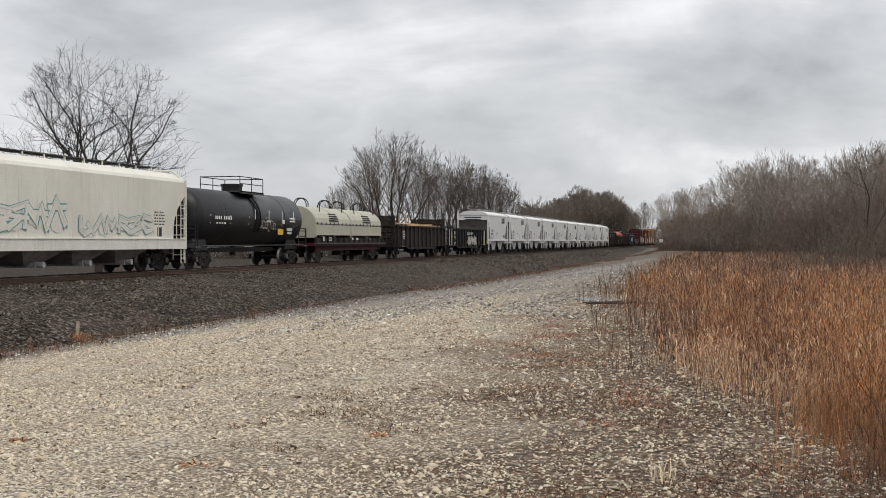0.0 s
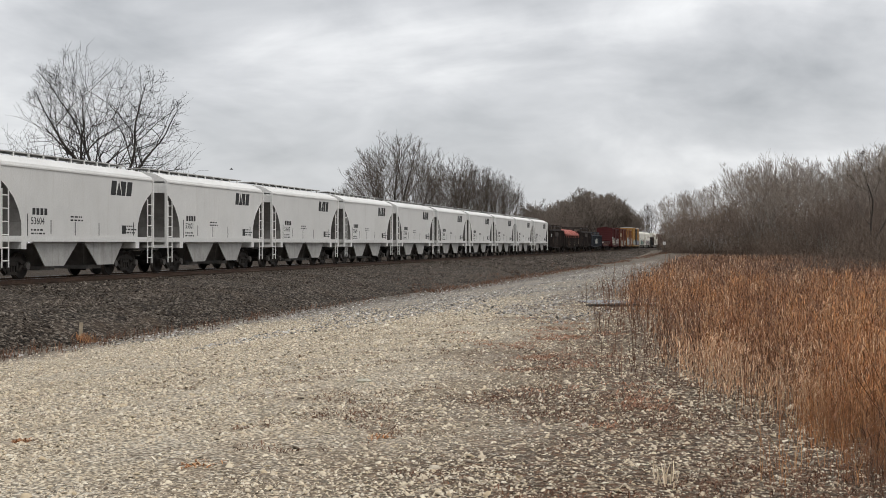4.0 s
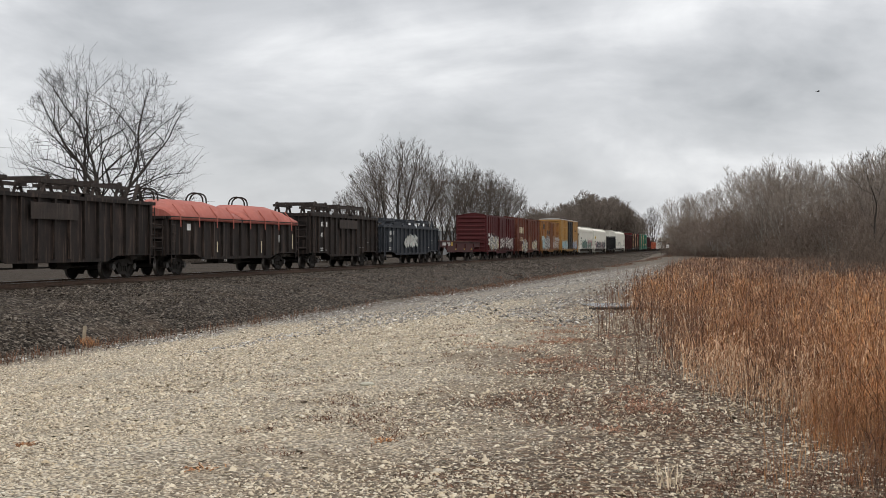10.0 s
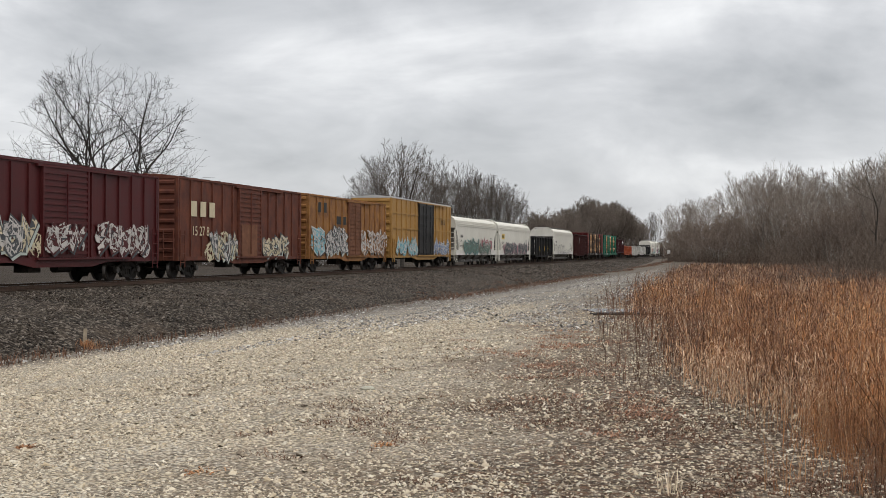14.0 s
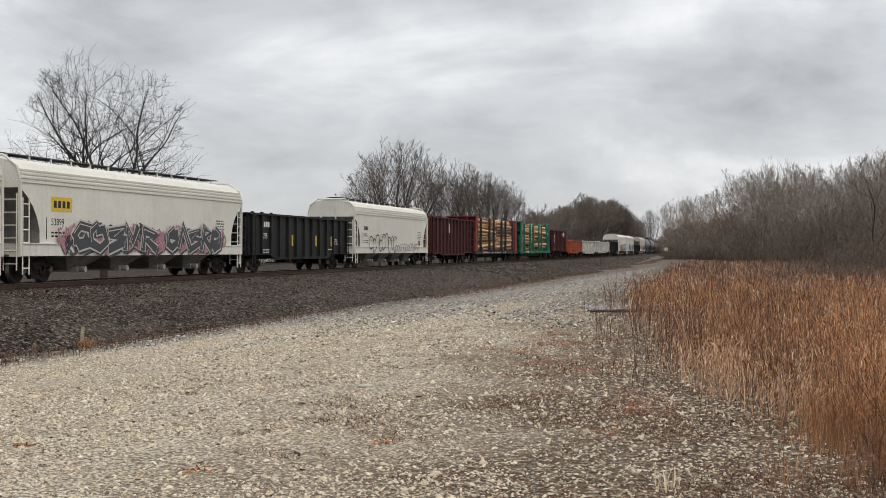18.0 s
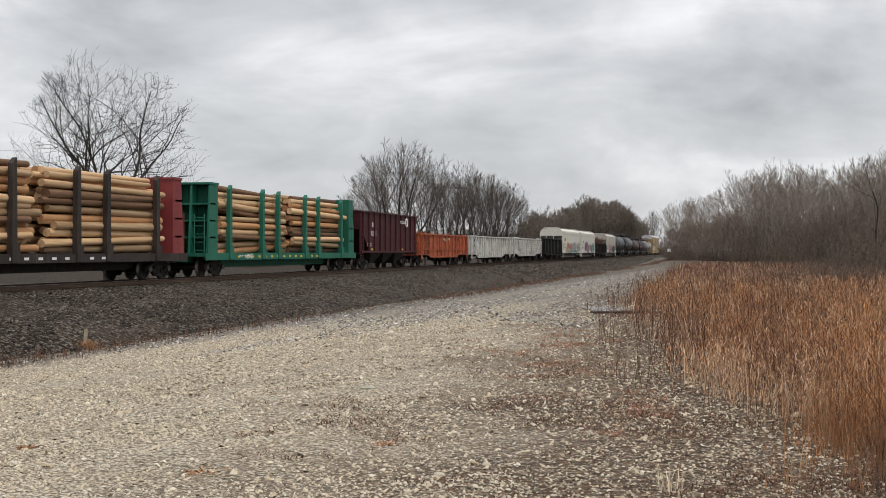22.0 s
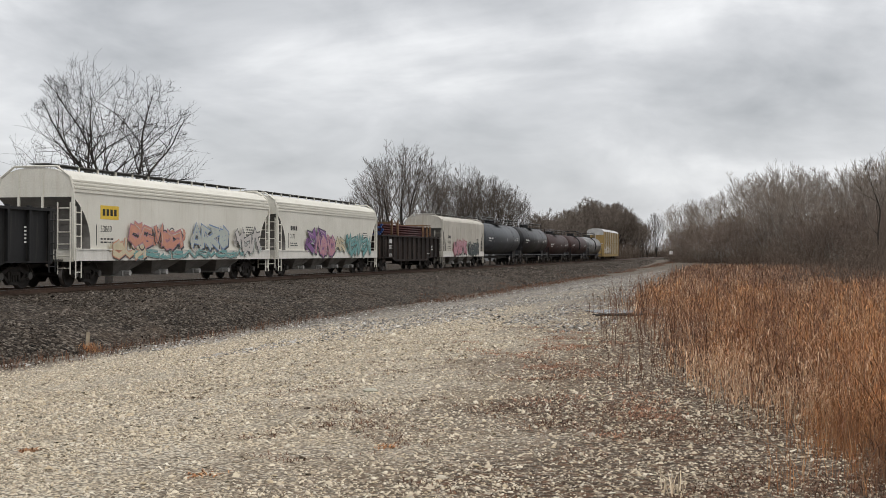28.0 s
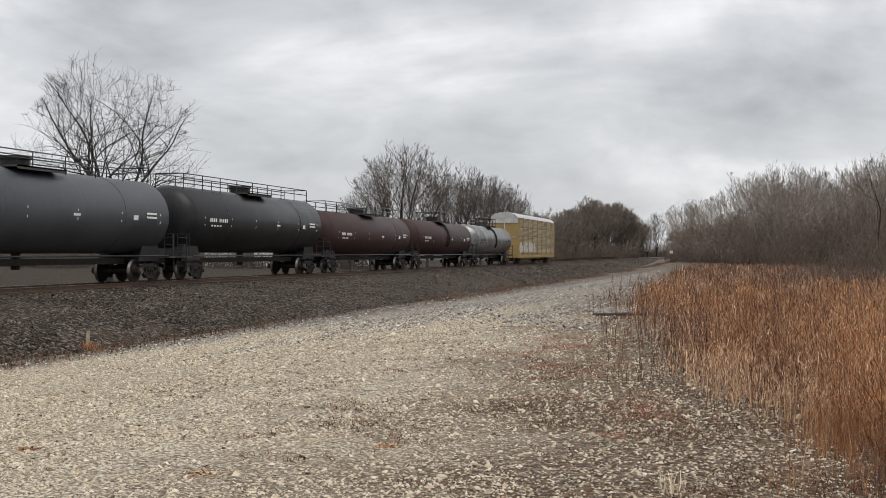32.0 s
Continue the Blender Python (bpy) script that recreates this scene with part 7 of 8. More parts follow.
def log_car(L, frame_key, stake_key, head_key, seed, label, piled):
    car = new_car("bulkhead_flatcar", label, "flatcar")
    W = 1.48
    h = L / 2
    part("deck", G().box(-W, W, -h, h, 1.0, 1.16).prism([(-h, 0.82), (h, 0.82), (h, 1.14), (-h, 1.14)], W, W + 0.05).prism([(-h, 0.82), (h, 0.82), (h, 1.14), (-h, 1.14)], -W - 0.05, -W), M[frame_key], car)
    part("centre_sill", G().prism([(-h, 0.75), (-h + 4, 0.45), (h - 4, 0.45), (h, 0.75), (h, 1.0), (-h, 1.0)], -0.5, 0.5), M["truck"] if frame_key != "greencar" else M["greencar"], car)
    for s in (-1, 1):
        y = s * (h - 1.3)
        b = part("bulkhead", G().box(-W, W, y - 0.12, y + 0.12, 1.16, 4.45), M[head_key], car, "tall steel end bulkhead")
        g = G()
        for x in (-W + 0.05, -0.5, 0.5, W - 0.05):
            g.prism([(y + s * 0.12, 1.16), (y + s * 1.0, 1.16), (y + s * 0.72, 4.45), (y + s * 0.12, 4.45)] if s > 0 else
                    [(y + s * 1.0, 1.16), (y + s * 0.12, 1.16), (y + s * 0.12, 4.45), (y + s * 0.72, 4.45)], x - 0.05, x + 0.05)
        part("bulkhead_brace", g, M[head_key], b)
        part("bulkhead_cap", G().box(-W - 0.04, W + 0.04, min(y - s * 0.16, y + s * 0.76), max(y - s * 0.16, y + s * 0.76), 4.42, 4.52), M[head_key], b)
        for z in (1.9, 2.7, 3.5):
            part("bulkhead_shelf", G().box(-W, W, min(y + s * 0.12, y + s * 0.8), max(y + s * 0.12, y + s * 0.8), z - 0.04, z + 0.04), M[head_key], b)
        part("ladder", end_ladder_geo(s * (h - 0.1), W - 0.1, W - 0.6, 1.1, 3.0, 5), M[head_key], car)
    ns = 6
    spots = [-h + 3.4 + (L - 6.8) * i / (ns - 1) for i in range(ns)]
    spots = [y + (0.5 if i % 2 else -0.5) for i, y in enumerate(spots)]
    st = G().prism([(-0.17, 1.0), (0.17, 1.0), (0.12, 4.5), (-0.12, 4.3)], W - 0.14, W + 0.06).box(W + 0.0, W + 0.12, -0.24, 0.24, 0.85, 1.5).mesh("stake", M[stake_key])
    for y in spots:
        part("stake", st, None, car, "upright side stake").location = (0, y, 0)
        ob = part("stake", st, None, car)
        ob.location, ob.rotation_euler = (0, y, 0), (0, 0, math.pi)
    rnd = random.Random(seed)
    logs = [G().bar((0, -0.5, 0), (0, 0.5, 0), 0.5, 11, 0.40, smooth=True).mesh("log", M[k]) for k in ("log", "log", "log3", "log2")]
    bundles = ((-h + 1.6, -0.15), (0.1, h - 1.7))
    for a, b in bundles:
        z, row = 1.34, 0
        while z < piled + rnd.uniform(-0.1, 0.15):
            x = -W + 0.34 + (0.14 if row % 2 else 0)
            nrow = 0
            while x < W - 0.18:
                r = rnd.uniform(0.13, 0.19)
                ln = (b - a) * rnd.uniform(0.86, 1.0)
                if nrow == 0 or x > W - 0.75 or z > piled - 0.5 or nrow % 2 == 0:
                    ob = part("log", logs[rnd.randrange(4)], None, car)
                    ob.location = (x, (a + b) / 2 + rnd.uniform(-0.12, 0.12), z + rnd.uniform(-0.03, 0.03))
                    ob.scale = (2 * r, ln, 2 * r)
                    ob.rotation_euler = (radians(rnd.gauss(0, 0.95)), 0, math.pi * rnd.randrange(2) + radians(rnd.gauss(0, 0.3)))
                x += 2 * r * 0.99
                nrow += 1
            z += 0.30
            row += 1
        # a loose heap on top of each bundle
        for k in range(9):
            r = rnd.uniform(0.12, 0.17)
            ob = part("log", logs[rnd.randrange(4)], None, car)
            ob.location = (-0.9 + 0.26 * k - 0.1, (a + b) / 2 + rnd.uniform(-0.4, 0.4), z - 0.02 + (0.24 if k % 2 else 0.0) + rnd.uniform(0, 0.06))
            ob.scale = (2 * r, (b - a) * rnd.uniform(0.8, 0.95), 2 * r)
            ob.rotation_euler = (radians(rnd.gauss(0, 0.9)), 0, radians(rnd.gauss(0, 0.6)))
    small_print(car, W + 0.051, -h + 4.6, 1.02, 1, 1.4, M["decal"], seed)
    marks(car, W + 0.051, [(-h + 3.9 + i * 0.9, 0.98, 0.3, 0.1) for i in range(14)], M["decal" if frame_key != "greencar" else "yellowmark"], "reflector")
    running_gear(car, L, 1.95)
    return car


def open_hopper(L, top):
    car = new_car("open_hopper", "dark maroon ribbed open-top hopper car", "hopper car")
    W, h = 1.5, L / 2
    g = G()
    for s in (-1, 1):
        g.prism([(-h + 2.0, 1.2), (h - 2.0, 1.2), (h, 1.2), (h, top), (-h, top), (-h, 2.9)], s * W - 0.03, s * W + 0.03)
    part("side_wall", g, M["maroon"], car)
    for s in (-1, 1):
        part("end_slope", G().prism([(s * h, 2.7), (s * h, top), (s * (h - 0.06), top), (s * (h - 0.06), 2.7), (s * (h - 2.6), 1.2), (s * (h - 2.5), 1.1)], -W + 0.03, W - 0.03), M["maroon"], car)
        g = G()
        for x in (-W, W):
            g.box(x - 0.05, x + 0.05, s * h - 0.06, s * h + 0.06, 1.0, top)
        part("corner_post", g, M["maroon"], car)
        part("ladder", ladder_geo(W + 0.05, s * (h - 0.1), s * (h - 0.5), 0.8, top - 0.4, 8), M["maroon"], car)
        part("platform", G().box(-W, W, s * h - 0.7, s * h, 1.05, 1.15) if s > 0 else G().box(-W, W, s * h, s * h + 0.7, 1.05, 1.15), M["truck"], car)
    rib = G().box(W + 0.03, W + 0.13, -0.06, 0.06, 1.25, top - 0.08).mesh("rib", M["maroon"])
    for i in range(11):
        part("rib", rib, None, car).location = (0, -h + 0.4 + (L - 0.8) * i / 10, 0)
    part("top_rail", G().box(W - 0.08, W + 0.15, -h, h, top - 0.1, top).box(-W - 0.15, -W + 0.08, -h, h, top - 0.1, top).box(-W, W, -h - 0.06, -h + 0.06, top - 0.1, top).box(-W, W, h - 0.06, h + 0.06, top - 0.1, top), M["maroon"], car)
    part("side_sill", G().box(W - 0.06, W + 0.14, -h, h, 1.15, 1.28).box(-W - 0.14, -W + 0.06, -h, h, 1.15, 1.28), M["maroon"], car)
    for y in (-3.0, 0.0, 3.0):
        part("hopper_chute", G().rings([[(a * 1.0, y + b * 0.4, 0.42) for a, b in ((-1, -1), (1, -1), (1, 1), (-1, 1))], [(a * 1.45, y + b * 1.4, 1.2) for a, b in ((-1, -1), (1, -1), (1, 1), (-1, 1))]]), M["truck"], car)
    lettering(car, "95104", W + 0.034, -h + 2.3, 2.28, 0.52, M["decal"])
    marks(car, W + 0.032, [(-h + 2.75, 3.05, 0.22, 0.32), (-h + 3.1, 3.05, 0.22, 0.32)], M["decal"])
    part("emblem", G().tube([(W + 0.14, h - 3.1 + 0.26 * math.cos(a), 3.36 + 0.3 * math.sin(a)) for a in np.linspace(0, 6.2832, 13)], 0.05).box(W + 0.13, W + 0.14, h - 4.9, h - 3.4, 3.28, 3.33).box(W + 0.13, W + 0.14, h - 4.9, h - 3.4, 3.38, 3.43), M["decal"], car, "white ring emblem with bars")
    small_print(car, W + 0.031, -h + 2.0, 1.75, 2, 1.0, M["decal"], 4)
    marks(car, W + 0.031, [(-h + 2.6, 1.38, 0.5, 0.12), (0.2, 1.38, 0.5, 0.12), (3.2, 1.38, 0.5, 0.12)], M["yellowmark"], "reflector", "yellow reflectors")
    running_gear(car, L, 1.8)
    return car


def auto_rack(L):
    car = new_car("autorack", "tall enclosed autorack car with yellow ends and pale panels", "autorack car")
    W, h = 1.5, L / 2
    part("flatcar", G().box(-W, W, -h, h, 0.72, 1.1).box(-0.4, 0.4, -h, h, 0.5, 0.72), M["rackyellow"], car)
    part("rack_end", G().box(-W, W, -h + 0.1, -h + 0.3, 1.1, 5.25).box(-W, W, h - 0.3, h - 0.1, 1.1, 5.25), M["rackyellow"], car, "yellow end door")
    roof = [(W + 0.03, 5.2), (W * 0.82, 5.55), (0.5, 5.78), (-0.5, 5.78), (-W * 0.82, 5.55), (-W - 0.03, 5.2)]
    part("roof", G().run(roof, -h, h), M["roofgrey"], car, "pale arched roof")
    part("inner_wall", G().box(-W + 0.1, W - 0.1, -h + 0.3, h - 0.3, 1.1, 5.2), M["rackpanel"], car)
    post = G().box(W - 0.12, W + 0.05, -0.06, 0.06, 1.1, 5.22).mesh("post", M["rackyellow"])
    n = 9
    for i in range(n):
        y = -h + 0.12 + (L - 0.24) * i / (n - 1)
        part("post", post, None, car).location = (0, y, 0)
    w = (L - 0.24) / (n - 1) - 0.14
    for k in range(4):
        z0 = 1.16 + k * 1.02
        wave = [(W - 0.1, z0), (W - 0.04, z0)]
        for j in range(6):
            wave += [(W - 0.04, z0 + 0.05 + j * 0.15), (W - 0.005, z0 + 0.07 + j * 0.15), (W - 0.005, z0 + 0.12 + j * 0.15), (W - 0.04, z0 + 0.14 + j * 0.15)]
        g = G().run(wave + [(W - 0.04, z0 + 0.92), (W - 0.1, z0 + 0.92)], -w / 2, w / 2)
        me = g.mesh("side_panel", M["rackpanel"])
        for i in range(n - 1):
            part("side_panel", me, None, car).location = (0, -h + 0.12 + (L - 0.24) * (i + 0.5) / (n - 1), 0)
    graffiti(car, W + 0.0, -h + 1.0, -h + 12, 1.2, 2.4, "spraywhite", "spraycream", 77, 8)
    part("ladder", ladder_geo(W + 0.08, -h + 0.15, -h + 0.6, 0.6, 5.1, 12), M["rackyellow"], car)
    part("end_seam", G().box(-0.05, 0.05, -h + 0.06, -h + 0.1, 1.1, 5.2).box(-W, W, -h + 0.06, -h + 0.1, 3.0, 3.08).box(-W, W, -h + 0.04, -h + 0.1, 4.6, 5.2), M["roofgrey"], car)
    running_gear(car, L, 3.2)
    return car


def frames_load(car, L, top, key, seed, tall=0.72):
    """Steel trestles standing on the rim of a gondola: pairs of A-frames joined by beams."""
    h = L / 2

    def a_frame(x, y, name="load_frame"):
        g = G()
        g.bar((x, y - 0.42, top), (x, y, top + tall), 0.075, 4)
        g.bar((x, y + 0.42, top), (x, y, top + tall), 0.075, 4)
        g.bar((x, y - 0.2, top + tall * 0.5), (x, y + 0.2, top + tall * 0.5), 0.05, 4)
        part(name, g, M[key], car, "steel A-frame on the rim")

    for c in (-h + 1.9, -0.4, h - 4.2):
        for x in (-1.2, 1.2):
            for dy in (0.0, 1.9):
                a_frame(x, c + dy)
            part("load_beam", G().box(x - 0.08, x + 0.08, c - 0.5, c + 2.4, top + tall * 0.62, top + tall * 0.82).box(x - 0.06, x + 0.06, c - 1.2, c + 2.6, top, top + 0.14), M[key], car, "steel beam between the frames")
        for dy in (0.0, 1.9):
            part("cross_beam", G().box(-1.3, 1.3, c + dy - 0.07, c + dy + 0.07, top + tall - 0.16, top + tall - 0.02), M[key], car)
    for x in (-1.2, 1.2):
        a_frame(x, h - 0.7)
# ---- the train, front to back: each car with the place of its middle along the track at the start ----
TRAIN = []


def hook(car, start, end):
    TRAIN.append((car, (start + end) / 2))
    return car


def make_front():
    c = hook(long_hopper(19.8, "cream", 4, "", False, label="long cream covered hopper with pale blue graffiti", ribs=False), 32.5, 52.3)
    graffiti(c, 1.596, -9.6, -6.4, 1.55, 2.4, "creamfill", "sprayteal", 1, 4, thin=True)
    graffiti(c, 1.596, -5.6, -0.6, 1.6, 2.7, "creamfill", "sprayteal", 2, 5, thin=True)
    graffiti(c, 1.596, 0.4, 6.6, 1.5, 2.3, "creamfill", "sprayteal", 3, 7, thin=True)
    c = hook(tank_car("short black tank car with white stencils", 15.6, 1.45, 2.52, "tankblack", "short"), 53.7, 69.3)
    scrawl(c, 1.462, 0.2, 2.6, 1.9, 2.5, "spraywhite", 2, 6, 0.02)
    marks(c, 1.455, [(-0.4, 2.75, 0.09, 0.5), (1.6, 2.75, 0.09, 0.5), (3.6, 2.75, 0.09, 0.5), (5.4, 2.75, 0.09, 0.5)], M["decal"], "reflector", "white vertical reflector strips")
    marks(c, 1.36, [(3.6, 1.92, 0.85, 0.42)], M["yellowmark"], "warning_label", "yellow warning label")
    marks(c, 1.40, [(4.9, 2.0, 0.9, 0.16), (4.9, 1.8, 0.7, 0.12), (5.5, 2.45, 0.6, 0.55)], M["sprayhaze"], "stencil", "faded stencil block")
    hook(coil_car(15.4), 70.5, 85.9)
    c = hook(gondola("gondola", "dark brown ribbed gondola with timber blocking on top", 16.28, 2.55, "brown", 13, number="", rim=0.1), 88.5, 104.8)
    for s in (-1, 1):
        part("raised_end", G().box(-1.5, 1.5, s * 8.1 - 0.06, s * 8.1 + 0.06, 2.5, 3.25), M["brown"], c, "tall corrugated end plate")
        g = G()
        for k in range(5):
            g.box(-1.45, 1.45, s * 8.1 - 0.12, s * 8.1 + 0.12, 1.2 + k * 0.42, 1.3 + k * 0.42)
        part("end_rib", g, M["brown"], c)
    rnd = random.Random(4)
    for i in range(10):
        y = -5.5 + i * 1.2
        part("timber", G().bar((-1.2, y, 2.62 + rnd.uniform(0, .1)), (1.2, y + rnd.uniform(-1, 1), 2.7), 0.05, 4), M["log"], c, "loose timber blocking")
    for y, k in ((-6.0, 1.3), (-4.2, 0.9), (-2.2, 1.5), (-0.6, 0.8), (1.8, 1.5), (3.9, 1.3), (4.8, 1.2)):
        part("upright", G().box(-0.9, -0.8, y - 0.06, y + 0.06, 2.4, 2.55 + k * 0.75), M["stakewood"], c, "upright timber stake")
    for y in (-3, 1.5, 4):
        part("timber", G().box(-1.35, 1.35, y, y + 3.0, 2.56, 2.66), M["log"], c)
    small_print(c, 1.532, -5.6, 2.1, 5, 0.7, M["decal"], 12)
    c = hook(gondola("gondola", "black ribbed gondola with white-painted ends", 16.5, 2.52, "gonblack", 14, number="996100"), 106.3, 122.8)
    for s in (-1, 1):
        part("white_end_panel", G().box(1.532, 1.56, s * 8.2 - s * 1.25, s * 8.2, 1.0, 2.5) if s > 0 else G().box(1.532, 1.56, s * 8.2, s * 8.2 - s * 1.25, 1.0, 2.5), M["spraywhite"], c, "white-painted corner panel")
    part("end_paint", G().box(-1.4, 1.4, -8.42, -8.35, 1.0, 2.5), M["spraywhite"], c)
    marks(c, 1.562, [(-7.2, 1.75, 0.5, 0.22), (7.7, 1.2, 0.4, 0.25)], M["yellowmark"], "reflector")
    marks(c, 1.534, [(-4 + i * 3.2, 1.15, 0.5, 0.1) for i in range(4)], M["yellowmark"], "reflector", "yellow reflectors")
    lettering(c, "DO NOT HUMP", 1.655, -1.0, 1.95, 0.34, M["decal"])
    graffiti(c, 1.66, -0.9, 3.0, 0.95, 1.75, "spraywhite", "spraydark", 3, 5)
    for i, num in enumerate(("53604", "53601", "53612", "53609", "53616", "53607", "53611", "53596", "53613", "53615")):
        hook(two_bay_hopper(num), 123.96 + 12.657 * i, 123.96 + 12.657 * i + 11.36)


def make_middle():
    c = hook(gondola("gondola", "tall dark brown gondola carrying steel trestles", 14.7, 3.2, "brown", 14, number="", rim=0.14), 250.3, 265.0)
    frames_load(c, 14.7, 3.2, "stake", 1)
    part("patch_plate", G().box(1.66, 1.68, -2.2, 1.0, 2.3, 2.9), M["stake"], c, "riveted patch plate")
    small_print(c, 1.66, -5.2, 2.7, 4, 0.7, M["decal"], 14)
    c = hook(gondola("gondola", "dark ribbed gondola covered by a salmon red tarpaulin", 16.28, 2.66, "brown", 15, rim=0.12), 266.35, 282.6)
    for a, b in ((-8.0, -0.1), (0.1, 8.0)):
        n = 13
        rs = []
        for i in range(n):
            y = a + (b - a) * i / (n - 1)
            k = min(1.0, 0.45 + 2.2 * min(i, n - 1 - i) / (n - 1))
            sag = 0.035 * math.sin(i * 2.1)
            rs.append([(1.68, y, 2.50), (1.66, y, 2.72), (1.25, y, 2.72 + 0.50 * k + sag), (0.45, y, 2.74 + 0.74 * k), (-0.45, y, 2.74 + 0.74 * k), (-1.25, y, 2.72 + 0.50 * k - sag), (-1.66, y, 2.72), (-1.68, y, 2.50)])
        part("tarpaulin", G().rings(rs, True, 0, True), M["tarp"], c, "tight salmon red tarpaulin")
    for y in (-7.2, -2.0, 3.2):
        part("lifting_hoop", G().tube([(0.45 * math.cos(t), y, 3.38 + 0.55 * math.sin(t) ** 0.6) for t in np.linspace(0, math.pi, 11)], 0.04).tube([(0.45 * math.cos(t), y + 0.4, 3.38 + 0.55 * math.sin(t) ** 0.6) for t in np.linspace(0, math.pi, 11)], 0.04).bar((0.1, y, 3.9), (0.1, y + 0.4, 3.9), 0.04), M["truck"], c, "dark steel hoop above the tarpaulin")
    for a, b in ((-8.0, -0.1), (0.1, 8.0)):
        for k in range(4):
            y = a + (b - a) * (0.12 + 0.25 * k)
            part("strap", G().bar((1.69, y, 2.2), (1.67, y, 2.75), 0.03, 4).bar((1.67, y, 2.75), (1.28, y, 3.22), 0.03, 4), M["tarp"], c, "tie-down strap")
    marks(c, 1.534, [(-5.9, 2.2, 0.4, 0.3), (-5.4, 2.2, 0.3, 0.3), (5.6, 1.75, 0.45, 0.4)], M["decal"])
    marks(c, 1.652, [(-3.0, 1.3, 0.12, 0.5), (2.6, 1.3, 0.12, 0.6), (7.2, 1.6, 0.08, 0.8)], M["spraycream"], "paint_streak", "pale paint streak")
    c = hook(gondola("gondola", "tall brown gondola loaded with steel trestles", 13.6, 3.27, "brown", 13, number="4522", rim=0.16), 284.8, 298.4)
    frames_load(c, 13.6, 3.27, "stake", 2)
    part("patch_plate", G().box(1.66, 1.68, -1.6, 2.0, 2.45, 3.0), M["stake"], c, "dark riveted patch plate")
    c = hook(gondola("gondola", "blue-black gondola with pale scrawls and steel frames", 16.6, 2.8, "bluegon", 15, number="30100", rim=0.12), 299.7, 316.3)
    frames_load(c, 16.6, 2.8, "bluegon", 3, 0.6)
    for y in (-6.0, 1.4):
        part("load_box", G().prism([(y, 2.8), (y + 3.0, 2.8), (y + 2.8, 3.5), (y + 0.2, 3.5)], -1.2, -0.4), M["bluegon"], c, "dark steel box on the rim")
    graffiti(c, 1.66, -2.6, 1.0, 1.25, 2.2, "spraywhite", "sprayhaze", 8, 5, worn=True)
    hook(flat_car(16.9), 316.7, 333.5)
    c = hook(boxcar("deep red boxcar with white graffiti along the bottom", 15.5, "boxred", 4.40, 4.66, 15, door_at=0.2, door_w=3.3), 336.7, 352.2)
    graffiti(c, 1.545, -6.0, -1.6, 0.95, 2.4, "spraywhite", "spraydark", 11, 5, second="spraycream", worn=True)
    graffiti(c, 1.665, -1.2, 1.2, 1.1, 2.2, "spraywhite", "boxred", 12, 4, worn=True)
    graffiti(c, 1.545, 2.6, 6.6, 1.0, 2.2, "spraywhite", "boxred", 13, 6, worn=True)
    marks(c, 1.542, [(-6.6, 2.5, 0.5, 0.3), (-6.6, 2.0, 0.5, 0.25), (-6.6, 1.6, 0.5, 0.2)], M["decal"])
    c = hook(boxcar("weathered rust-brown boxcar with pale graffiti and faded lettering", 15.75, "boxbrown", 4.53, 4.74, 14, door="boxbrown", door_at=0.3, door_w=3.0), 354.2, 369.9)
    marks(c, 1.545, [(-6.3 + i * 1.0, 3.2, 0.62, 0.7) for i in range(3)], M["spraycream"], "emblem", "faded cream block emblem")
    lettering(c, "15 27 8", 1.546, -6.5, 1.98, 0.62, M["spraycream"])
    graffiti(c, 1.545, -4.6, -1.3, 0.75, 2.1, "spraywhite", "spraydark", 14, 5, second="spraycream", worn=True)
    graffiti(c, 1.545, 2.2, 5.6, 0.8, 2.0, "spraycream", "spraydark", 15, 4, worn=True)
    part("rust_patch", G().box(1.602, 1.606, -0.8, 1.2, 1.0, 2.6), M["rust"], c)
    c = hook(boxcar("ochre boxcar streaked with rust and white graffiti", 15.9, "boxyellow", 4.55, 4.75, 14, door="rust", door_at=0.6, door_w=2.6), 371.4, 387.3)
    graffiti(c, 1.545, -7.6, -5.4, 1.0, 2.7, "sprayaqua", "spraywhite", 16, 2, worn=True)
    graffiti(c, 1.545, -5.0, -0.9, 0.9, 2.6, "spraywhite", "spraydark", 17, 5, worn=True)
    graffiti(c, 1.545, 2.2, 7.6, 0.9, 2.6, "spraywhite", "boxyellow", 18, 6, worn=True)
    marks(c, 1.545, [(-6.2, 3.9, 0.5, 0.6), (-5.2, 3.9, 0.5, 0.6), (-2.6, 3.2, 0.9, 0.5), (-1.4, 3.2, 0.6, 0.5)], M["ink"], "faded_mark", "faded dark blocks")
    c = hook(boxcar("tall yellow boxcar with black double doors and a pale roof", 18.5, "boxgold", 5.16, 5.35, 15, door="black", door_at=0.6, door_w=4.6, roof="roofgrey", panel=True), 388.85, 407.35)
    graffiti(c, 1.545, -8.0, -2.2, 0.9, 2.2, "sprayaqua", "spraywhite", 19, 6, worn=True)
    graffiti(c, 1.545, 3.3, 8.6, 0.9, 2.1, "sprayblue", "spraywhite", 20, 6, worn=True)
    lettering(c, "PARTS", 1.546, 5.6, 3.55, 0.5, M["ink"])
    c = hook(long_hopper(18.6, "cream", 4, "1799", label="long cream covered hopper with dark green graffiti"), 409.0, 427.6)
    graffiti(c, 1.685, -6.0, 0.0, 1.03, 2.35, "spraygreen", "sprayteal", 21, 7)
    scrawl(c, 1.70, -6.0, 0.0, 1.1, 2.3, "spraydark", 61, 8, 0.05)
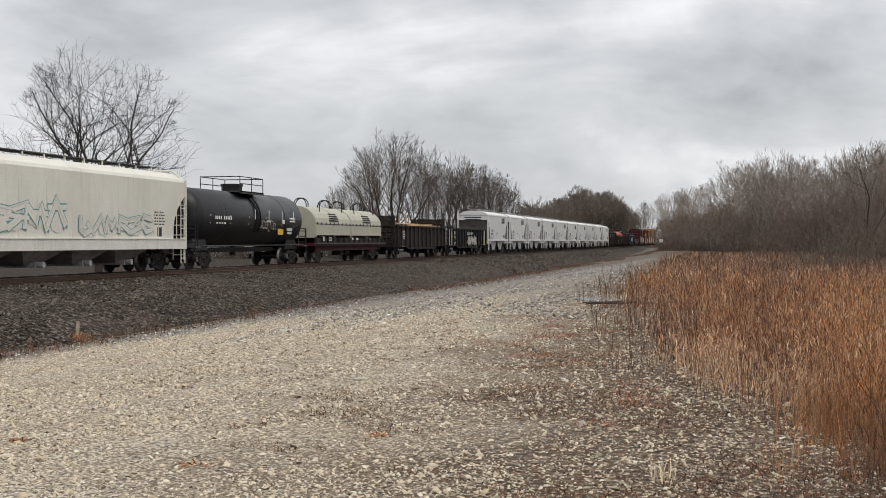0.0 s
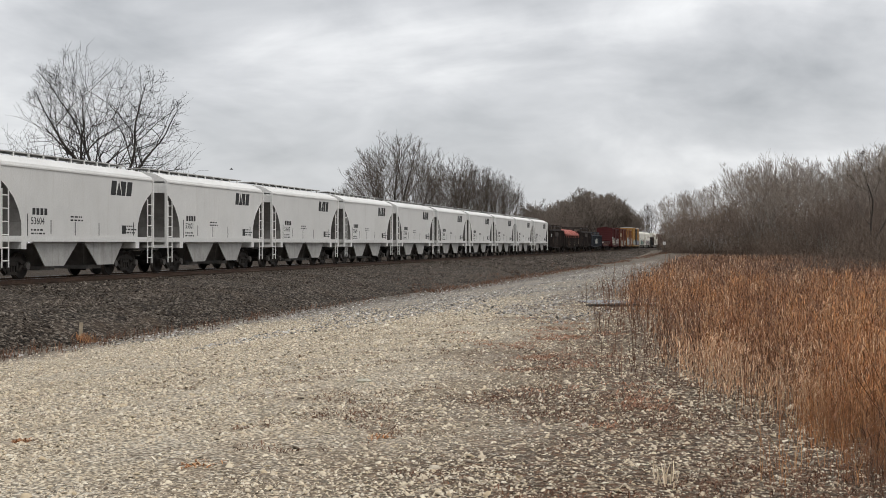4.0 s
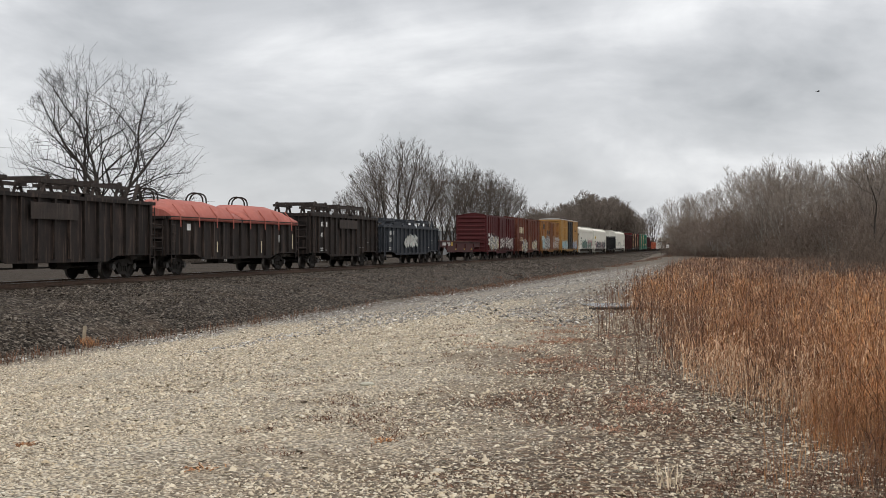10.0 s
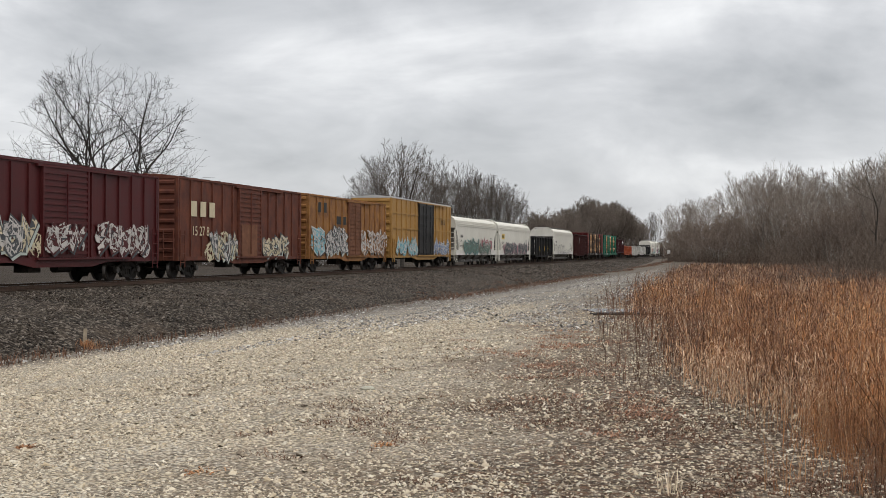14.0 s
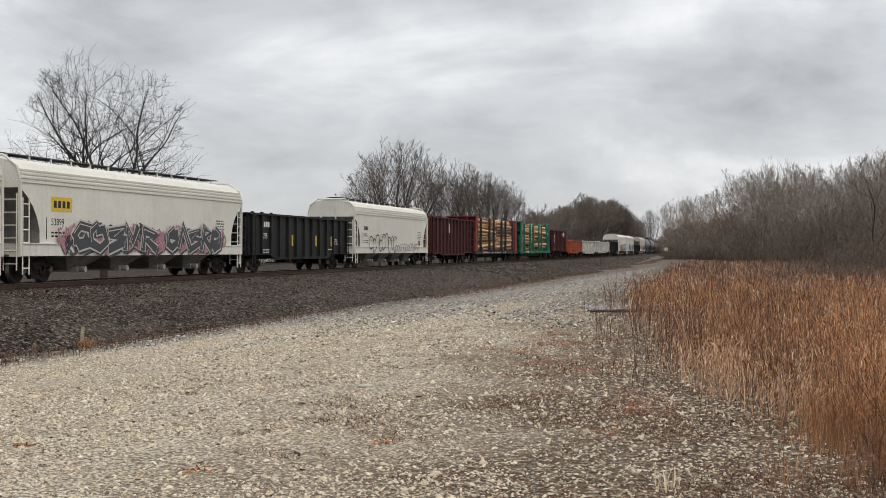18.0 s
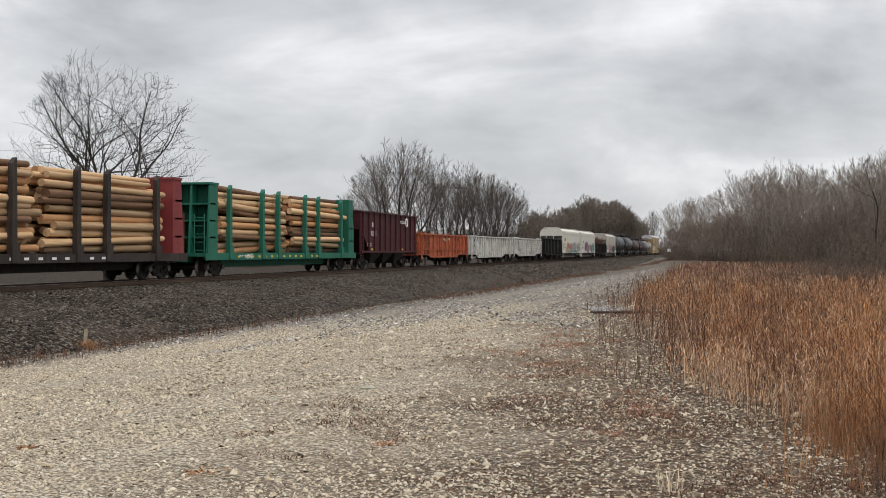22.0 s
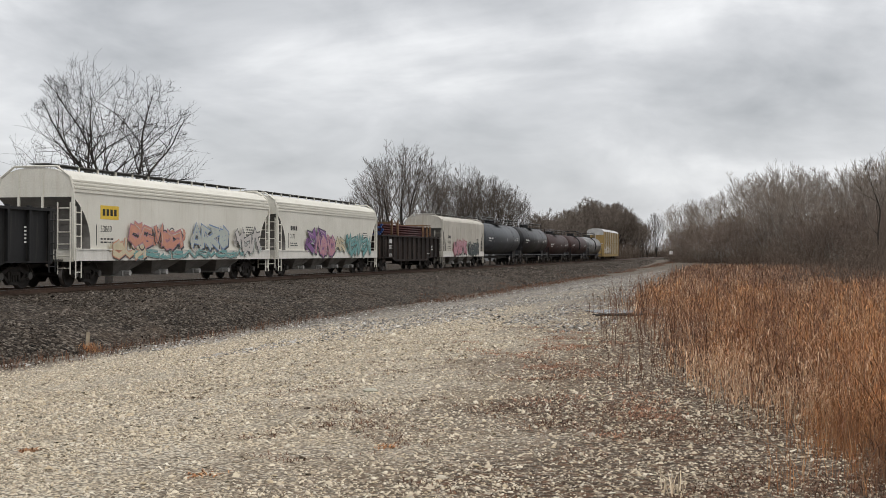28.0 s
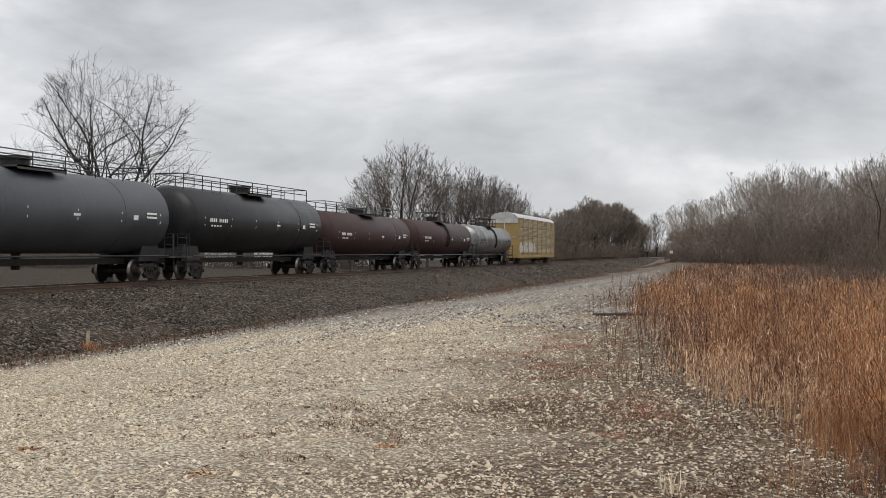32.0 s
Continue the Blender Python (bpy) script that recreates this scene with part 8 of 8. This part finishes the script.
    graffiti(c, 1.685, 1.4, 6.4, 1.5, 2.4, "sprayred", "spraypink", 62, 6)
    graffiti(c, 1.70, 0.8, 5.8, 1.03, 2.1, "spraygreen", "spraywhite", 22, 6)
    c = hook(long_hopper(19.7, "cream", 4, "53899", True, label="long cream covered hopper with grey and red graffiti"), 428.7, 448.4)
    graffiti(c, 1.680, -7.2, 1.0, 1.03, 2.1, "spraypink", "spraypink", 24, 7, worn=True)
    graffiti(c, 1.70, -6.6, 0.2, 1.03, 2.25, "spraydark", "spraywhite", 23, 6)
    graffiti(c, 1.680, 0.8, 7.4, 1.03, 2.1, "spraypink", "spraypink", 26, 6, worn=True)
    graffiti(c, 1.70, 1.2, 7.0, 1.03, 2.25, "spraydark", "spraywhite", 25, 6)
    hook(gondola("gondola", "clean black ribbed gondola with white lettering", 16.4, 3.15, "gonblack", 13, number="775", belly=0.70), 449.5, 465.9)
    c = TRAIN[-1][0]
    marks(c, 1.534, [(-1.8, 1.75, 0.22, 0.62), (2.2, 1.75, 0.22, 0.62), (5.0, 1.75, 0.16, 0.6)], M["yellowmark"], "reflector", "yellow reflector strips")
    c = hook(long_hopper(19.4, "cream", 4, "51434", label="clean cream covered hopper with a black sprayed scrawl"), 467.3, 486.7)
    scrawl(c, 1.685, -6.6, 0.2, 1.05, 2.35, "spraydark", 27, 9, 0.045)
    scrawl(c, 1.685, -0.2, 6.6, 1.1, 1.75, "spraydark", 28, 12, 0.028)


def make_rear():
    c = hook(gondola("gondola", "tall dark red ribbed gondola with rusty ends", 16.2, 3.98, "oxide", 13, belly=0.75), 488.2, 504.4)
    for z in (1.5, 2.2, 2.9, 3.5):
        part("end_brace", G().box(1.53, 1.62, 5.4, 7.7, z - 0.05, z + 0.05), M["oxide"], c, "horizontal brace between the end ribs")
    part("side_mark", G().box(1.535, 1.54, -1.8, -1.0, 2.7, 3.5), M["spraywhite"], c, "faded white rectangle")
    part("end_panel", G().box(-1.4, 1.4, -8.2, -8.14, 1.0, 3.9), M["rust"], c)
    hook(log_car(23.2, "stake", "stake", "redcar", 1, "flatcar with red bulkheads stacked with peeled logs", 3.9), 505.8, 529.0)
    hook(log_car(23.2, "greencar", "greencar", "greencar", 2, "green bulkhead flatcar stacked with peeled logs", 3.75), 531.0, 554.2)
    lettering(TRAIN[-1][0], "160005", 1.536, -6.9, 0.88, 0.34, M["decal"])
    hook(open_hopper(14.2, 3.94), 555.2, 569.4)
    c = hook(gondola("gondola", "faded orange gondola with rust and a scrap load", 17.1, 2.65, "orange", 13, belly=0.72, belt=True), 570.4, 587.5)
    rnd = random.Random(9)
    for i in range(16):
        x, y = rnd.uniform(-1.2, 1.2), rnd.uniform(-7.5, 7.5)
        part("scrap", G().bar((x, y, 2.3), (x + rnd.uniform(-.6, .6), y + rnd.uniform(-1.6, 1.6), 2.72 + rnd.uniform(0, .15)), rnd.uniform(0.05, 0.14), 5), M["rust"], c, "rusty scrap")
    marks(c, 1.656, [(-0.9 + 0.42 * i, 2.12 + 0.1 * j, 0.26, 0.06) for i in range(6) for j in range(3) if (i + j) % 4], M["spraycream"], "faded_mark", "faded cream striped emblem")
    for y, w in ((-6.2, 1.0), (-2.4, 0.7), (3.8, 1.2), (6.9, 0.6)):
        part("rust_patch", G().box(1.531, 1.534, y, y + w, 1.05, 2.4), M["rust_worn"], c, "flaking rust")
    c = hook(gondola("gondola", "weathered pale grey gondola with many ribs", 20.0, 2.70, "greygon", 19, number="56182", ink="ink", belly=0.62), 588.8, 608.8)
    c = hook(gondola("gondola", "long weathered pale grey gondola with close ribs", 19.5, 2.75, "greygon", 26, number="", ink="ink", belly=0.68), 610.8, 630.3)
    for k in range(6):
        part("corrugation", G().box(1.53, 1.585, -9.3, 9.3, 1.12 + k * 0.25, 1.21 + k * 0.25), M["greygon"], c, "horizontal pressed rib")
    part("patch_plate", G().box(1.66, 1.675, -6.6, -4.2, 1.5, 2.5), M["roofgrey"], c, "pale patch plate")
    hook(gondola("gondola", "black ribbed gondola with small white stencils", 16.5, 2.9, "gonblack", 13, number="", belly=0.72), 631.8, 648.3)
    small_print(TRAIN[-1][0], 1.532, 6.6, 2.2, 5, 0.5, M["decal"], 33)
    c = hook(long_hopper(19.6, "cream", 4, "53869", True, label="long cream covered hopper with salmon and blue graffiti"), 649.6, 669.2)
    graffiti(c, 1.675, -7.0, -4.2, 1.03, 1.8, "spraycream", "spraysalmon", 65, 4)
    graffiti(c, 1.685, -5.6, -0.8, 1.45, 2.35, "spraysalmon", "spraypink", 41, 6)
    scrawl(c, 1.70, -5.6, -0.8, 1.45, 2.35, "spraydark", 66, 7, 0.03)
    graffiti(c, 1.685, 0.2, 4.2, 1.4, 2.55, "sprayhaze", "sprayblue", 42, 5)
    scrawl(c, 1.70, 0.2, 4.2, 1.4, 2.45, "spraywhite", 67, 6, 0.045)
    graffiti(c, 1.685, 5.2, 8.2, 1.2, 2.3, "spraywhite", "spraydark", 43, 4)
    graffiti(c, 1.675, -5.4, 6.4, 1.03, 1.42, "sprayteal", "sprayhaze", 44, 12)
    c = hook(long_hopper(18.5, "cream", 4, "2172", label="cream covered hopper with purple and teal graffiti"), 670.4, 688.9)
    graffiti(c, 1.675, -4.8, -1.6, 1.2, 2.6, "spraypurple", "spraydark", 45, 4)
    graffiti(c, 1.69, -3.4, 0.0, 1.03, 2.3, "spraypink", "spraypurple", 68, 5)
    graffiti(c, 1.675, 0.2, 2.0, 1.3, 2.2, "spraycream", "spraydark", 69, 3)
    graffiti(c, 1.69, 2.4, 7.4, 1.03, 2.35, "sprayteal", "spraydark", 46, 7)
    c = hook(gondola("gondola", "dark brown gondola carrying bundled pipes in racks", 16.8, 2.57, "brown", 13, number="190373"), 690.0, 706.8)
    pipe = G().bar((0, -6.9, 0), (0, 6.9, 0), 0.075, 8, smooth=True).mesh("pipe", M["oxide"])
    for r in range(5):
        for k in range(8):
            part("pipe", pipe, None, c, "long brown pipe").location = (-1.15 + k * 0.32, 0.6, 2.62 + r * 0.17)
    cap = G().bar((0, 0, 0), (0, 0.25, 0), 0.085, 8, smooth=True).mesh("pipe_cap", M["capblue"])
    for r in range(5):
        for k in range(8):
            part("pipe_cap", cap, None, c, "blue end cap").location = (-1.15 + k * 0.32, -6.5 - 0.9 * ((k * 7 + r * 3) % 5) / 5, 2.62 + r * 0.17)
    for y in (-4.6, -3.0, 4.4, 5.6, 6.6):
        part("pipe_rack", G().box(1.2, 1.32, y - 0.08, y + 0.08, 2.4, 3.7 if y < 4 else 3.4).box(-1.32, -1.2, y - 0.08, y + 0.08, 2.4, 3.7).box(-1.3, 1.3, y - 0.08, y + 0.08, 3.46, 3.54), M["log2"], c, "reddish timber rack post")
    c = hook(long_hopper(16.7, "tan", 3, "843942", label="grey-white three-bay covered hopper with black graffiti", ribs=False), 707.9, 724.6)
    graffiti(c, 1.685, -4.6, 0.4, 1.05, 2.3, "spraypink", "sprayred", 51, 6)
    scrawl(c, 1.70, -4.4, 0.2, 1.1, 2.3, "spraydark", 71, 6, 0.04)
    graffiti(c, 1.685, 1.4, 5.6, 1.05, 2.2, "spraydark", "spraygreen", 52, 6)
    c = hook(tank_car("long slate grey tank car", 20.4, 1.58, 2.80, "tankgrey", "long"), 725.3, 745.7)
    c = hook(tank_car("long black tank car with a full-length handrail", 19.0, 1.56, 2.82, "tankblack", "long"), 746.8, 765.8)
    c = hook(tank_car("grimy rust-brown tank car", 19.6, 1.44, 2.48, "tankbrown", "long"), 766.8, 786.4)
    c = hook(tank_car("dark rust-brown tank car", 20.4, 1.44, 2.50, "tankbrown", "short"), 787.6, 808.0)
    c = hook(tank_car("silver tank car with grimy flanks", 19.2, 1.46, 2.52, "silver", "short", ink="ink"), 809.1, 828.3)
    hook(auto_rack(27.3), 830.8, 858.1)


make_track()
make_front()
make_middle()
make_rear()


def travelled(t):
    """Metres that the train has rolled towards the camera's end of the track after t seconds."""
    return 21.617 * t + 3.407 * (t / 32.0) ** 2


def motions():
    for car, middle in TRAIN:
        walk(car, [(t, pose(TRACK_X, middle - travelled(t), 0)) for t in (0.0, 8.0, 16.0, 24.0, 32.0)])
    rows = []
    for t in (0.0, 7.0, 7.8, 8.4, 9.0, 9.6, 11.0, 32.0):
        side = float(np.interp(t, (0, 7.0, 7.8, 8.4, 9.0, 9.6, 11.0, 32.0), (-870, 46, 177, 297, 422, 563, 890, 5800))) / 2192 * 110
        lift = float(np.interp(t, (0, 7.0, 7.8, 8.4, 9.0, 9.6, 11.0, 32.0), (4, 207, 232, 260, 262, 269, 285, 330))) / 2192 * 110
        k = radians(13.345)
        rows.append((t, pose(side * math.cos(k) - 110 * math.sin(k), side * math.sin(k) + 110 * math.cos(k), EYE[2] + lift, 0, 0, 103)))
    walk(BIRD, rows)
    # all wheels turn alike: one rolling for the leading axles, one for the trailing, shared by every truck
    for (first, *others), dy in zip(WHEELSETS, (-0.89, 0.89)):
        rows = []
        for i in range(961):
            turn = travelled(i / 30.0) / WHEEL_R
            rows.append((i / 30.0, Matrix.Translation((0, dy, WHEEL_R)) @ Matrix.Rotation(turn, 4, "X")))
        walk(first, rows)
        for other in others:
            other.rotation_mode = "QUATERNION"
            keys = other.animation_data_create()
            keys.action = first.animation_data.action
            keys.action_slot = first.animation_data.action_slot


motions()
